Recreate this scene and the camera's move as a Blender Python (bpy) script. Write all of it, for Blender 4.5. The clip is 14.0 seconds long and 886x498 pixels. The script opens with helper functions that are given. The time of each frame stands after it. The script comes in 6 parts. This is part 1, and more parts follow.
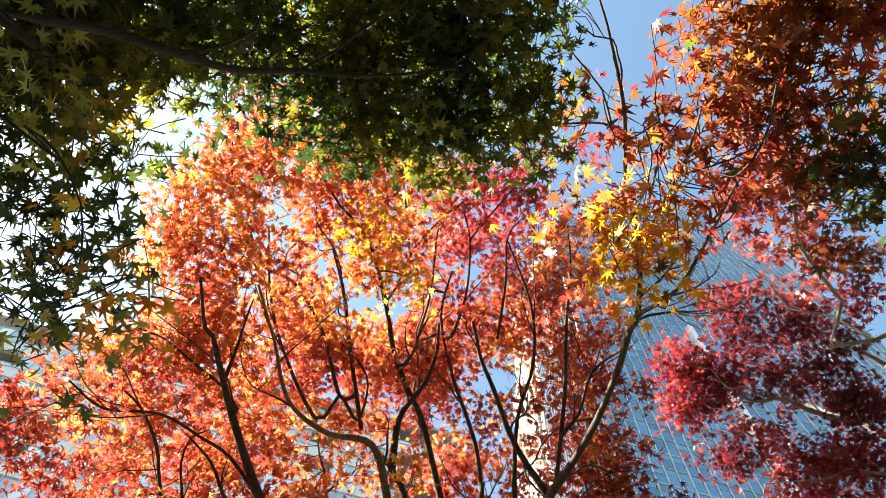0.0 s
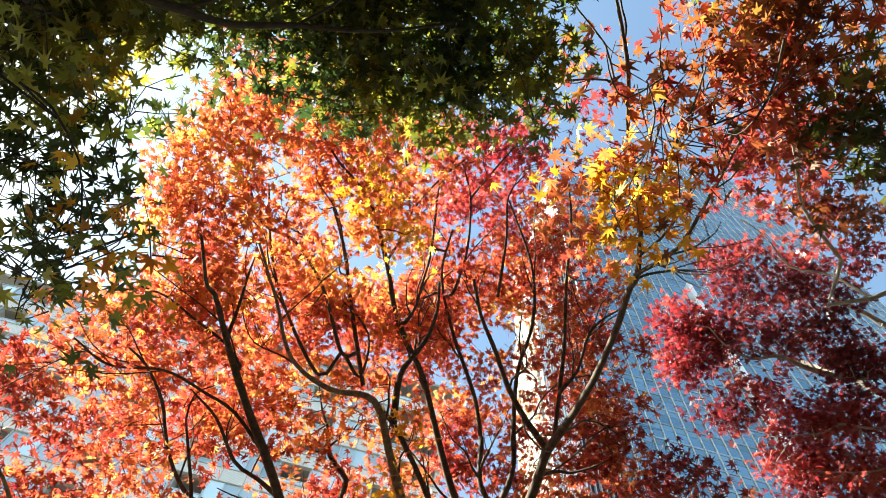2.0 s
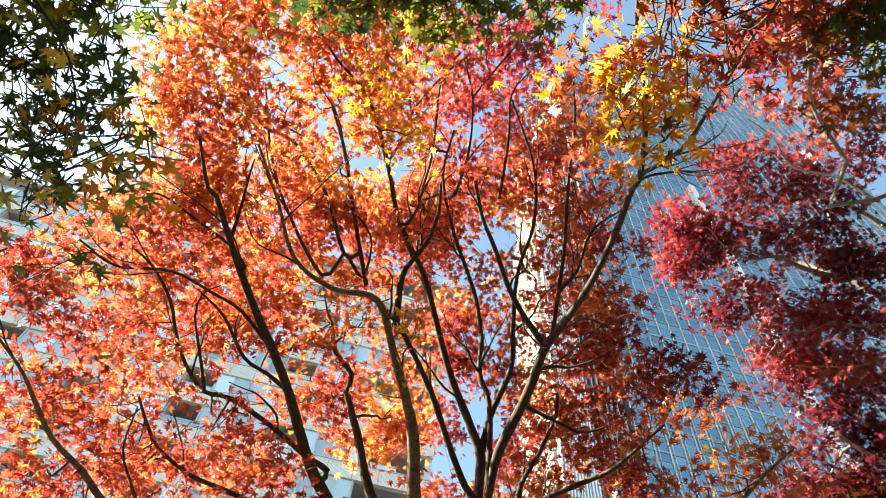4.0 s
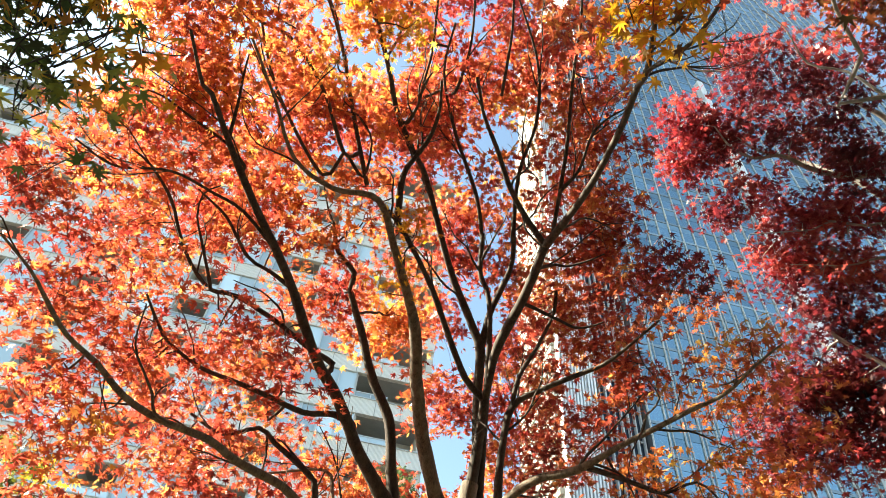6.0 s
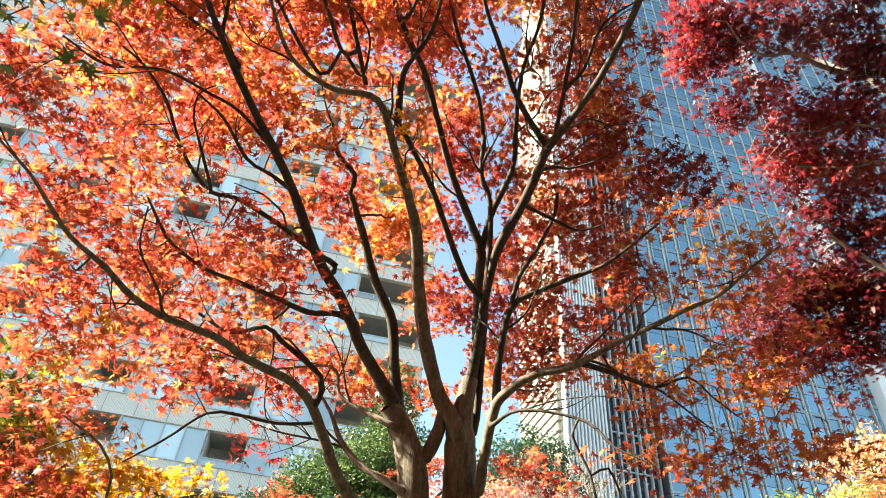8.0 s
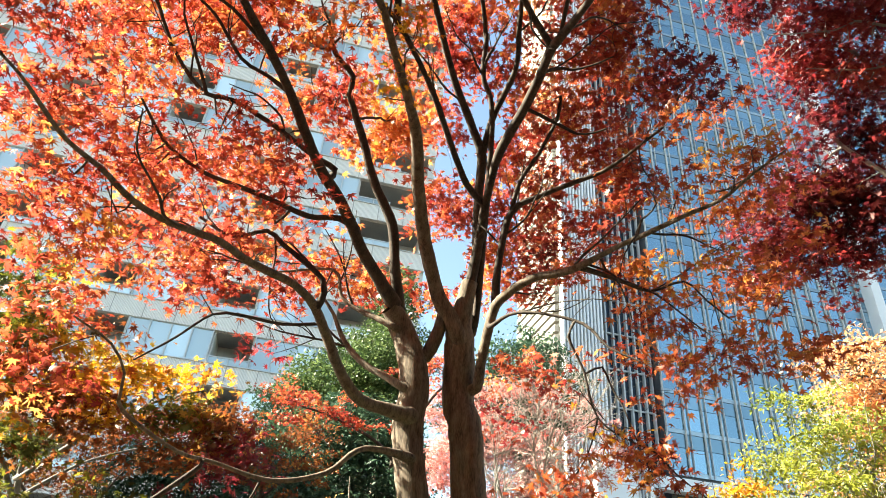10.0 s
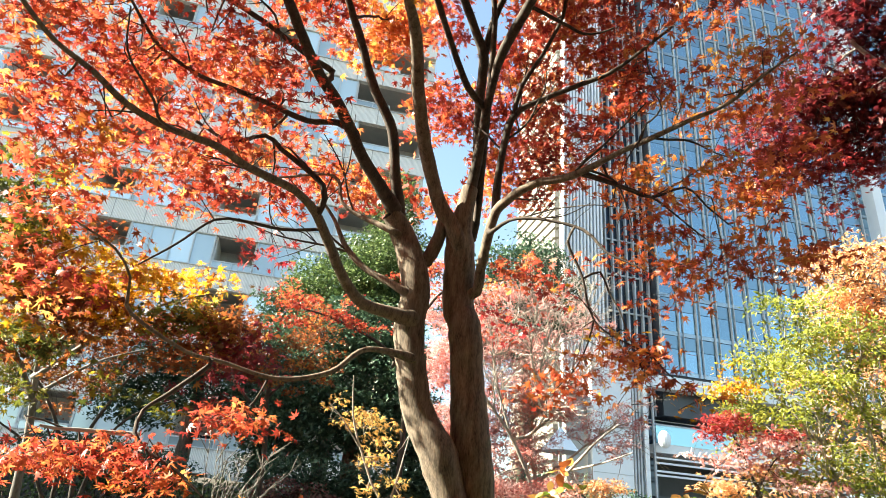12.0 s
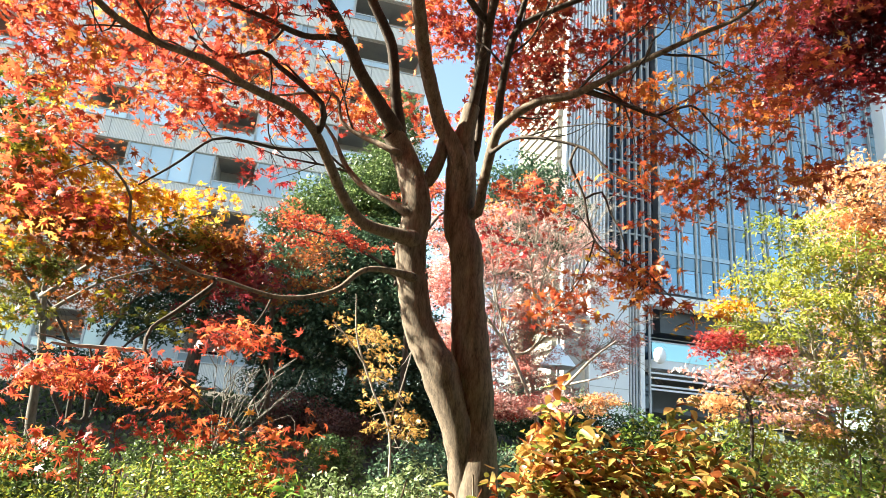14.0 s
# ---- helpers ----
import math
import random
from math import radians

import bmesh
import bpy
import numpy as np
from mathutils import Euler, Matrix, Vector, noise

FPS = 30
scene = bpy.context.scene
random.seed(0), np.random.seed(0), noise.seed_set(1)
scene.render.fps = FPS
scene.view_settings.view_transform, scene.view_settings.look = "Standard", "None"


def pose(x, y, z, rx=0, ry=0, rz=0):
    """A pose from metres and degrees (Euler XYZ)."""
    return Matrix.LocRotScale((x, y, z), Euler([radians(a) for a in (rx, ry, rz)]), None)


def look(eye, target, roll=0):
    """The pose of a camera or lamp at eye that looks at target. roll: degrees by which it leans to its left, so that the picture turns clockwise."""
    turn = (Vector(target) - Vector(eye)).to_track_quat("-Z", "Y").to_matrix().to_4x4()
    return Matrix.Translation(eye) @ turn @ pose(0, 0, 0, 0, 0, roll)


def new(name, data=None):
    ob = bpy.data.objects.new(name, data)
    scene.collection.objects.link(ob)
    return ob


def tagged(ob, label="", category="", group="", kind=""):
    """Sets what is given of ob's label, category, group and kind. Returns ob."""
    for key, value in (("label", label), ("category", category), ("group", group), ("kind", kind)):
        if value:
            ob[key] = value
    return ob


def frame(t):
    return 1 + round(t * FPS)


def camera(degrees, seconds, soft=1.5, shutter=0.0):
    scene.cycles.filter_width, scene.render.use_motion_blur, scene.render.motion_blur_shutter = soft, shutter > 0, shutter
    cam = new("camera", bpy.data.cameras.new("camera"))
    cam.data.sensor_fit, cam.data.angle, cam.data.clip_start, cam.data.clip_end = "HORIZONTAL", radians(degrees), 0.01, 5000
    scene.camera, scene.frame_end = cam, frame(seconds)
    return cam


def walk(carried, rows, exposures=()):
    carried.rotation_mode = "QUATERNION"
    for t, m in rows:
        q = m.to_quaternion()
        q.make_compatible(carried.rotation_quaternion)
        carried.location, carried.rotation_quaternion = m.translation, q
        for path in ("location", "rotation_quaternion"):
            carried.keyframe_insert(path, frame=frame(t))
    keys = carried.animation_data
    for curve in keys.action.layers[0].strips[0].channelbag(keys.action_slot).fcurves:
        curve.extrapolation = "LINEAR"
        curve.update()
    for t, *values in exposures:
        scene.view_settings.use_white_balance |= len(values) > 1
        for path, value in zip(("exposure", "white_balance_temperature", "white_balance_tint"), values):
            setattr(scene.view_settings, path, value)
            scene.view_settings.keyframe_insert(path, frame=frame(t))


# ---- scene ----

# ---------------------------------------------------------------- camera
cam = camera(68.49, 14.0, soft=0.3)
EYE = 1.5
TURNS = [
    (0.0, 160.54, -4.02, -1.92),
    (0.5, 159.82, -4.06, -1.95),
    (1.0, 159.08, -4.04, -1.92),
    (1.5, 158.27, -4.06, -1.92),
    (2.0, 156.9, -4.09, -1.94),
    (2.5, 154.8, -4.11, -1.9),
    (3.0, 152.64, -4.12, -1.87),
    (5.5, 141.59, -4.23, -1.75),
    (6.0, 139.43, -4.22, -1.73),
    (6.5, 137.26, -4.24, -1.69),
    (7.0, 135.12, -4.27, -1.69),
    (7.5, 132.98, -4.28, -1.68),
    (8.0, 130.86, -4.26, -1.64),
    (10.5, 120.42, -4.47, -1.75),
    (11.0, 118.35, -4.48, -1.75),
    (11.5, 116.26, -4.48, -1.72),
    (12.0, 114.21, -4.5, -1.71),
    (12.5, 112.23, -4.48, -1.69),
    (13.0, 110.36, -4.53, -1.65),
    (13.5, 108.6, -4.53, -1.62),
    (14.0, 107.19, -4.51, -1.6),
]
EXPOSURES = [(0.0, 2.86, 6750, -4), (8.0, 2.92, 7200, -3), (14.0, 2.88, 7100, 1)]
walk(cam, [(t, pose(0, 0, EYE, rx, ry, rz)) for t, rx, ry, rz in TURNS], EXPOSURES)

# ---------------------------------------------------------------- light
SUN_AZ, SUN_EL = -94.0, 36.0
world = bpy.data.worlds.new("world")
scene.world = world
world.use_nodes = True
wt = world.node_tree
sky = wt.nodes.new("ShaderNodeTexSky")
sky.sky_type, sky.sun_disc = "NISHITA", False
sky.sun_elevation, sky.sun_rotation = radians(SUN_EL), radians(SUN_AZ)
sky.dust_density, sky.air_density, sky.ozone_density = 1.15, 1.0, 0.8
wt.nodes["Background"].inputs["Strength"].default_value = 0.062
wt.links.new(sky.outputs[0], wt.nodes["Background"].inputs["Color"])
sun = new("sun", bpy.data.lights.new("sun", "SUN"))
sun.data.energy, sun.data.angle, sun.data.color = 5.0, radians(0.55), (1.0, 0.93, 0.82)
a, e = radians(SUN_AZ), radians(SUN_EL)
sun.matrix_world = look((0, 0, 0), (-math.sin(a) * math.cos(e), -math.cos(a) * math.cos(e), -math.sin(e)))
sun.location = (-30, -10, 40)

# ---------------------------------------------------------------- materials


def material(name):
    m = bpy.data.materials.new(name)
    m.use_nodes = True
    t = m.node_tree
    t.nodes.clear()
    out = t.nodes.new("ShaderNodeOutputMaterial")
    return m, t, out


def node(t, kind, **values):
    n = t.nodes.new("ShaderNode" + kind)
    for k, v in values.items():
        n.inputs[k.replace("_", " ")].default_value = v
    return n


def ramp(t, fac, stops):
    r = t.nodes.new("ShaderNodeValToRGB")
    while len(r.color_ramp.elements) < len(stops):
        r.color_ramp.elements.new(0.5)
    for el, (p, c) in zip(r.color_ramp.elements, stops):
        el.position, el.color = p, (*c, 1)
    t.links.new(fac, r.inputs["Fac"])
    return r.outputs["Color"]


def leaf_material(name, stops, glow=0.58, gloss=0.04):
    """Thin leaf: light passes through it. The hue varies from leaf to leaf and from bough to bough."""
    m, t, out = material(name)
    geo, info = t.nodes.new("ShaderNodeNewGeometry"), t.nodes.new("ShaderNodeTexCoord")
    big = node(t, "TexNoise", Scale=2.2, Detail=2.0)
    t.links.new(info.outputs["Object"], big.inputs["Vector"])
    mix = t.nodes.new("ShaderNodeMath")
    mix.operation = "MULTIPLY_ADD"
    mix.inputs[1].default_value = 0.55
    obj, both, fract = t.nodes.new("ShaderNodeObjectInfo"), t.nodes.new("ShaderNodeMath"), t.nodes.new("ShaderNodeMath")
    both.operation, fract.operation = "ADD", "FRACT"
    t.links.new(geo.outputs["Random Per Island"], both.inputs[0])
    t.links.new(obj.outputs["Random"], both.inputs[1])
    t.links.new(both.outputs[0], fract.inputs[0])
    t.links.new(fract.outputs[0], mix.inputs[0])
    sub = t.nodes.new("ShaderNodeMath")
    sub.operation = "MULTIPLY_ADD"
    sub.inputs[1].default_value, sub.inputs[2].default_value = 1.5, -0.52
    t.links.new(big.outputs["Fac"], sub.inputs[0])
    t.links.new(sub.outputs[0], mix.inputs[2])
    col = ramp(t, mix.outputs[0], [(p, (r * 0.83, g * 0.93, b * 1.05)) for p, (r, g, b) in stops])
    fine = node(t, "TexNoise", Scale=70.0, Detail=3.0)
    t.links.new(info.outputs["Object"], fine.inputs["Vector"])
    hsv = node(t, "HueSaturation")
    val = t.nodes.new("ShaderNodeMapRange")
    val.inputs["To Min"].default_value, val.inputs["To Max"].default_value = 0.75, 1.25
    t.links.new(fine.outputs["Fac"], val.inputs["Value"])
    t.links.new(val.outputs[0], hsv.inputs["Value"])
    t.links.new(col, hsv.inputs["Color"])
    d, tr, g = node(t, "BsdfDiffuse"), node(t, "BsdfTranslucent"), node(t, "BsdfGlossy", Roughness=0.42)
    t.links.new(hsv.outputs[0], d.inputs["Color"])
    t.links.new(hsv.outputs[0], tr.inputs["Color"])
    m1, m2 = node(t, "MixShader", Fac=glow), node(t, "MixShader", Fac=gloss)
    t.links.new(d.outputs[0], m1.inputs[1])
    t.links.new(tr.outputs[0], m1.inputs[2])
    t.links.new(m1.outputs[0], m2.inputs[1])
    t.links.new(g.outputs[0], m2.inputs[2])
    t.links.new(m2.outputs[0], out.inputs["Surface"])
    return m


def solid_material(name, dark, light, scale=6.0, rough=0.7, bump=0.0, stretch=(1, 1, 1), metal=0.0, fine=40.0, vary=False):
    m, t, out = material(name)
    b = node(t, "BsdfPrincipled", Roughness=rough, Metallic=metal)
    tc, mp = t.nodes.new("ShaderNodeTexCoord"), t.nodes.new("ShaderNodeMapping")
    mp.inputs["Scale"].default_value = stretch
    t.links.new(tc.outputs["Object"], mp.inputs["Vector"])
    n1, n2 = node(t, "TexNoise", Scale=scale, Detail=4.0), node(t, "TexNoise", Scale=fine, Detail=5.0)
    t.links.new(mp.outputs[0], n1.inputs["Vector"])
    t.links.new(mp.outputs[0], n2.inputs["Vector"])
    mix = t.nodes.new("ShaderNodeMix")
    mix.inputs[0].default_value = 0.45
    t.links.new(n1.outputs["Fac"], mix.inputs[2])
    t.links.new(n2.outputs["Fac"], mix.inputs[3])
    fac = mix.outputs[0]
    if vary:
        info, add = t.nodes.new("ShaderNodeObjectInfo"), t.nodes.new("ShaderNodeMath")
        add.operation = "MULTIPLY_ADD"
        add.inputs[1].default_value = 0.3
        t.links.new(info.outputs["Random"], add.inputs[0])
        t.links.new(fac, add.inputs[2])
        fac = add.outputs[0]
    t.links.new(ramp(t, fac, [(0.32, dark), (0.68, light)]), b.inputs["Base Color"])
    if bump:
        bp = node(t, "Bump", Strength=bump, Distance=0.008)
        t.links.new(mix.outputs[0], bp.inputs["Height"])
        t.links.new(bp.outputs[0], b.inputs["Normal"])
    t.links.new(b.outputs[0], out.inputs["Surface"])
    return m


LEAF = {
    "orange": leaf_material("orange_leaf", [(0.05, (0.3, 0.03, 0.02)), (0.4, (0.6, 0.115, 0.04)), (0.72, (0.74, 0.24, 0.055)), (0.97, (0.88, 0.5, 0.09))]),
    "red": leaf_material("red_leaf", [(0.05, (0.22, 0.018, 0.018)), (0.42, (0.48, 0.06, 0.034)), (0.75, (0.66, 0.16, 0.05)), (0.97, (0.84, 0.4, 0.09))]),
    "crimson": leaf_material("crimson_leaf", [(0.05, (0.2, 0.012, 0.02)), (0.5, (0.42, 0.034, 0.036)), (0.95, (0.72, 0.15, 0.09))]),
    "dark_red": leaf_material("dark_red_leaf", [(0.05, (0.09, 0.012, 0.018)), (0.5, (0.2, 0.019, 0.024)), (0.95, (0.42, 0.06, 0.045))]),
    "yellow": leaf_material("yellow_leaf", [(0.05, (0.5, 0.15, 0.015)), (0.45, (0.8, 0.36, 0.025)), (0.95, (0.98, 0.68, 0.07))]),
    "rust": leaf_material("rust_leaf", [(0.05, (0.08, 0.045, 0.014)), (0.4, (0.23, 0.055, 0.018)), (0.7, (0.42, 0.11, 0.028)), (0.97, (0.62, 0.3, 0.05))]),
    "olive": leaf_material("olive_leaf", [(0.05, (0.045, 0.055, 0.012)), (0.45, (0.12, 0.12, 0.018)), (0.75, (0.29, 0.25, 0.026)), (0.97, (0.58, 0.32, 0.035))], glow=0.48),
    "green": leaf_material("green_leaf", [(0.05, (0.03, 0.052, 0.014)), (0.55, (0.065, 0.092, 0.02)), (0.84, (0.17, 0.2, 0.03)), (1.0, (0.45, 0.45, 0.05))], glow=0.42),
    "lime": leaf_material("lime_leaf", [(0.05, (0.1, 0.14, 0.028)), (0.4, (0.26, 0.26, 0.04)), (0.7, (0.46, 0.42, 0.06)), (0.97, (0.68, 0.57, 0.1))]),
    "pink": leaf_material("pink_leaf", [(0.05, (0.5, 0.11, 0.09)), (0.45, (0.74, 0.3, 0.24)), (0.95, (0.92, 0.63, 0.55))]),
    "peach": leaf_material("peach_leaf", [(0.05, (0.6, 0.2, 0.08)), (0.5, (0.85, 0.4, 0.17)), (0.95, (0.97, 0.62, 0.32))]),
    "tan": leaf_material("tan_leaf", [(0.05, (0.3, 0.13, 0.04)), (0.5, (0.6, 0.33, 0.09)), (0.95, (0.8, 0.5, 0.15))]),
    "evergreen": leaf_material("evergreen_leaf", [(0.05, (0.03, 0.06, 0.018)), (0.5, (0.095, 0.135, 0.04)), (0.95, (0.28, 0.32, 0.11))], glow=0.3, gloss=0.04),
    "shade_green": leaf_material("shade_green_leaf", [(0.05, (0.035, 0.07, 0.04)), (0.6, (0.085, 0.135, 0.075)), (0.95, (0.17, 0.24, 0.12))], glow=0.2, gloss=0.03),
    "bronze": leaf_material("bronze_leaf", [(0.05, (0.05, 0.075, 0.018)), (0.3, (0.17, 0.18, 0.035)), (0.52, (0.38, 0.3, 0.06)), (0.74, (0.5, 0.22, 0.055)), (0.97, (0.8, 0.5, 0.14))], glow=0.35, gloss=0.05),
    "pale_green": leaf_material("pale_green_leaf", [(0.05, (0.1, 0.14, 0.05)), (0.45, (0.28, 0.33, 0.13)), (0.95, (0.62, 0.66, 0.34))], glow=0.35, gloss=0.05),
    "fresh_green": leaf_material("fresh_green_leaf", [(0.05, (0.08, 0.16, 0.03)), (0.5, (0.24, 0.38, 0.06)), (0.95, (0.5, 0.62, 0.12))], glow=0.35, gloss=0.06),
    "plum": leaf_material("plum_leaf", [(0.05, (0.07, 0.03, 0.025)), (0.6, (0.16, 0.06, 0.045)), (0.95, (0.28, 0.13, 0.07))], glow=0.2),
}
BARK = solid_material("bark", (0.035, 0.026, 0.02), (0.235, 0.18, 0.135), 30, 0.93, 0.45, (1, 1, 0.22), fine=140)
SHADED_BRANCH_BARK = solid_material("shaded_branch_bark", (0.012, 0.009, 0.008), (0.085, 0.062, 0.049), 26, 0.9, 0.7, (1, 1, 0.25), fine=110)
SHADE_BARK = solid_material("shade_bark", (0.018, 0.015, 0.013), (0.07, 0.056, 0.046), 20, 0.92, 0.6, (1, 1, 0.2), fine=90)
GREY_BARK = solid_material("grey_bark", (0.05, 0.046, 0.042), (0.2, 0.185, 0.17), 12, 0.85, 0.4, (1, 1, 0.4))
PALE_BARK = solid_material("pale_bark", (0.17, 0.15, 0.135), (0.46, 0.42, 0.385), 12, 0.85, 0.4, (1, 1, 0.4))
SOIL = solid_material("soil", (0.018, 0.014, 0.01), (0.06, 0.048, 0.035), 1.5, 0.95, 0.6, fine=25)
TILE = solid_material("tile_wall", (0.55, 0.54, 0.51), (0.68, 0.66, 0.62), 0.6, 0.75, 0.25, (1, 1, 1), fine=9)


def ribbed_material(name, dark, light, pitch):
    """Tile cladding with fine upright ribs and faint stains."""
    m, t, out = material(name)
    b, tc = node(t, "BsdfPrincipled", Roughness=0.75), t.nodes.new("ShaderNodeTexCoord")
    w = node(t, "TexWave", Scale=2 * math.pi / pitch / 20 * math.pi)
    w.bands_direction = "X"
    n1, n2 = node(t, "TexNoise", Scale=0.35, Detail=4.0), node(t, "TexNoise", Scale=6.0, Detail=4.0)
    for x in (w, n1, n2):
        t.links.new(tc.outputs["Object"], x.inputs["Vector"])
    mix, mix2 = t.nodes.new("ShaderNodeMix"), t.nodes.new("ShaderNodeMix")
    mix.inputs[0].default_value, mix2.inputs[0].default_value = 0.4, 0.45
    t.links.new(n1.outputs["Fac"], mix.inputs[2])
    t.links.new(n2.outputs["Fac"], mix.inputs[3])
    t.links.new(mix.outputs[0], mix2.inputs[2])
    t.links.new(w.outputs["Fac"], mix2.inputs[3])
    t.links.new(ramp(t, mix2.outputs[0], [(0.2, dark), (0.75, light)]), b.inputs["Base Color"])
    bp = node(t, "Bump", Strength=0.5, Distance=0.02)
    t.links.new(w.outputs["Fac"], bp.inputs["Height"])
    t.links.new(bp.outputs[0], b.inputs["Normal"])
    t.links.new(b.outputs[0], out.inputs["Surface"])
    return m


RIBBED = ribbed_material("ribbed_tile", (0.58, 0.57, 0.54), (0.86, 0.84, 0.8), 0.22)
CONCRETE = solid_material("concrete", (0.3, 0.3, 0.29), (0.45, 0.44, 0.42), 1.0, 0.85, 0.2)
FRAME = solid_material("frame_paint", (0.42, 0.45, 0.46), (0.55, 0.58, 0.59), 2.0, 0.5)
FIN = solid_material("aluminium_fin", (0.4, 0.42, 0.44), (0.53, 0.55, 0.57), 0.4, 0.5, metal=0.0)
PANEL = solid_material("white_panel", (0.72, 0.75, 0.79), (0.8, 0.83, 0.86), 0.3, 0.5)
CREAM = solid_material("cream_louvre", (0.15, 0.14, 0.12), (0.22, 0.205, 0.18), 0.3, 0.6)
BLOCKER = solid_material("blocker_dark", (0.025, 0.022, 0.022), (0.06, 0.05, 0.048), 1.2, 0.9, 0.3, fine=14)
DARK = solid_material("dark_metal_shade", (0.03, 0.035, 0.045), (0.07, 0.08, 0.095), 0.6, 0.45)


def glass_material(name, tint, rough=0.06, base=0.5, rooms=False):
    """Coated window glass before a dim room: mostly a mirror of the sky."""
    m, t, out = material(name)
    b = node(t, "BsdfPrincipled", Roughness=rough)
    info, tc = t.nodes.new("ShaderNodeObjectInfo"), t.nodes.new("ShaderNodeTexCoord")
    n1 = node(t, "TexNoise", Scale=0.12, Detail=3.0)
    t.links.new(tc.outputs["Object"], n1.inputs["Vector"])
    geo = t.nodes.new("ShaderNodeNewGeometry")
    add = t.nodes.new("ShaderNodeMath")
    add.operation = "ADD"
    t.links.new(info.outputs["Random"], add.inputs[0])
    t.links.new(geo.outputs["Random Per Island"], add.inputs[1])
    fr = t.nodes.new("ShaderNodeMath")
    fr.operation = "FRACT"
    t.links.new(add.outputs[0], fr.inputs[0])
    mul = t.nodes.new("ShaderNodeMath")
    mul.operation = "MULTIPLY"
    t.links.new(fr.outputs[0], mul.inputs[0])
    t.links.new(n1.outputs["Fac"], mul.inputs[1])
    t.links.new(ramp(t, mul.outputs[0] if not rooms else fr.outputs[0], [(0.05, tuple(c * 0.62 for c in tint)), (0.55, tint), (0.9, tuple(min(1, c * 1.3 + 0.05) for c in tint))]), b.inputs["Base Color"])
    b.inputs["Metallic"].default_value = base
    t.links.new(b.outputs[0], out.inputs["Surface"])
    return m


TOWER_GLASS = glass_material("tower_glass", (0.32, 0.5, 0.62), 0.08, 0.75)
SPANDREL_GLASS = glass_material("spandrel_glass", (0.3, 0.46, 0.57), 0.15, 0.6)
SLAB_GLASS = glass_material("slab_glass", (0.38, 0.48, 0.55), 0.25, 0.4)
RAIL_GLASS = glass_material("rail_glass", (0.45, 0.78, 0.88), 0.1, 0.4)
HOME_GLASS = glass_material("home_glass", (0.58, 0.69, 0.73), 0.1, 0.3, True)
DARK_GLASS = glass_material("dark_glass", (0.05, 0.07, 0.1), 0.1, 0.5)

# ---------------------------------------------------------------- helpers for shapes


def part(name, bm, mat, parent=None, label="", kind=""):
    me = bpy.data.meshes.new(name)
    bm.to_mesh(me)
    bm.free()
    me.materials.append(mat)
    ob = new(name, me)
    ob.parent = parent
    return tagged(ob, label=label, kind=kind)


def shared(name, me, parent, m):
    ob = new(name, me)
    ob.parent = parent
    ob.matrix_basis = m
    return ob


def thing(name, place, label, category, group="", kind="", rz=0):
    ob = new(name)
    ob.empty_display_size = 0.2
    ob.matrix_basis = pose(*place, 0, 0, rz)
    return tagged(ob, label, category, group, kind)


def box(bm, x0, y0, z0, x1, y1, z1):
    r = bmesh.ops.create_cube(bm, size=1.0)
    bmesh.ops.transform(bm, matrix=Matrix.Translation(((x0 + x1) / 2, (y0 + y1) / 2, (z0 + z1) / 2)) @ Matrix.Diagonal((x1 - x0, y1 - y0, z1 - z0, 1)), verts=r["verts"])


def boxes(name, items, mat, parent, label="", kind=""):
    bm = bmesh.new()
    for it in items:
        box(bm, *it)
    return part(name, bm, mat, parent, label, kind)


def smooth_path(pts, step):
    """A rounded line through the given places, with a radius at each."""
    p = np.array(pts, float)
    p = np.vstack([2 * p[0] - p[1], p, 2 * p[-1] - p[-2]])
    res = []
    for i in range(1, len(p) - 2):
        n = max(2, int(np.linalg.norm(p[i + 1, :3] - p[i, :3]) / step))
        for s in np.arange(n) / n:
            q = 0.5 * (2 * p[i] + (p[i + 1] - p[i - 1]) * s + (2 * p[i - 1] - 5 * p[i] + 4 * p[i + 1] - p[i + 2]) * s * s + (3 * p[i] - p[i - 1] - 3 * p[i + 1] + p[i + 2]) * s**3)
            res.append(q)
    res.append(p[-2])
    res = np.array(res)
    res[:, 3] = np.maximum(res[:, 3], 0.0015)
    return res


def tube_arrays(path, sides, rough, rng):
    """Rings of a branch along its path, a little uneven."""
    c, r = path[:, :3], path[:, 3]
    d = np.gradient(c, axis=0)
    d /= np.linalg.norm(d, axis=1)[:, None] + 1e-9
    ref = np.array([0.3, 0.2, 1.0]) if abs(d[0][2]) < 0.9 else np.array([1.0, 0.2, 0.1])
    u = np.cross(d, ref)
    u /= np.linalg.norm(u, axis=1)[:, None] + 1e-9
    v = np.cross(d, u)
    th = np.arange(sides) * 2 * math.pi / sides
    rad = r[:, None] * (1 + rough * rng.normal(size=(len(c), sides)))
    vs = c[:, None] + u[:, None] * (np.cos(th) * rad)[..., None] + v[:, None] * (np.sin(th) * rad)[..., None]
    n = len(c)
    i, j = np.meshgrid(np.arange(n - 1), np.arange(sides), indexing="ij")
    f = np.stack([i * sides + j, i * sides + (j + 1) % sides, (i + 1) * sides + (j + 1) % sides, (i + 1) * sides + j], -1).reshape(-1, 4)
    return vs.reshape(-1, 3), f


def mesh_from(name, vs, fs, mat, parent, smooth=False, label="", kind=""):
    """One mesh from stacked vertices and equal-sided faces."""
    me = bpy.data.meshes.new(name)
    vs, fs = np.asarray(vs, np.float32), np.asarray(fs, np.int32)
    me.vertices.add(len(vs))
    me.vertices.foreach_set("co", vs.ravel())
    k = fs.shape[1]
    me.loops.add(fs.size)
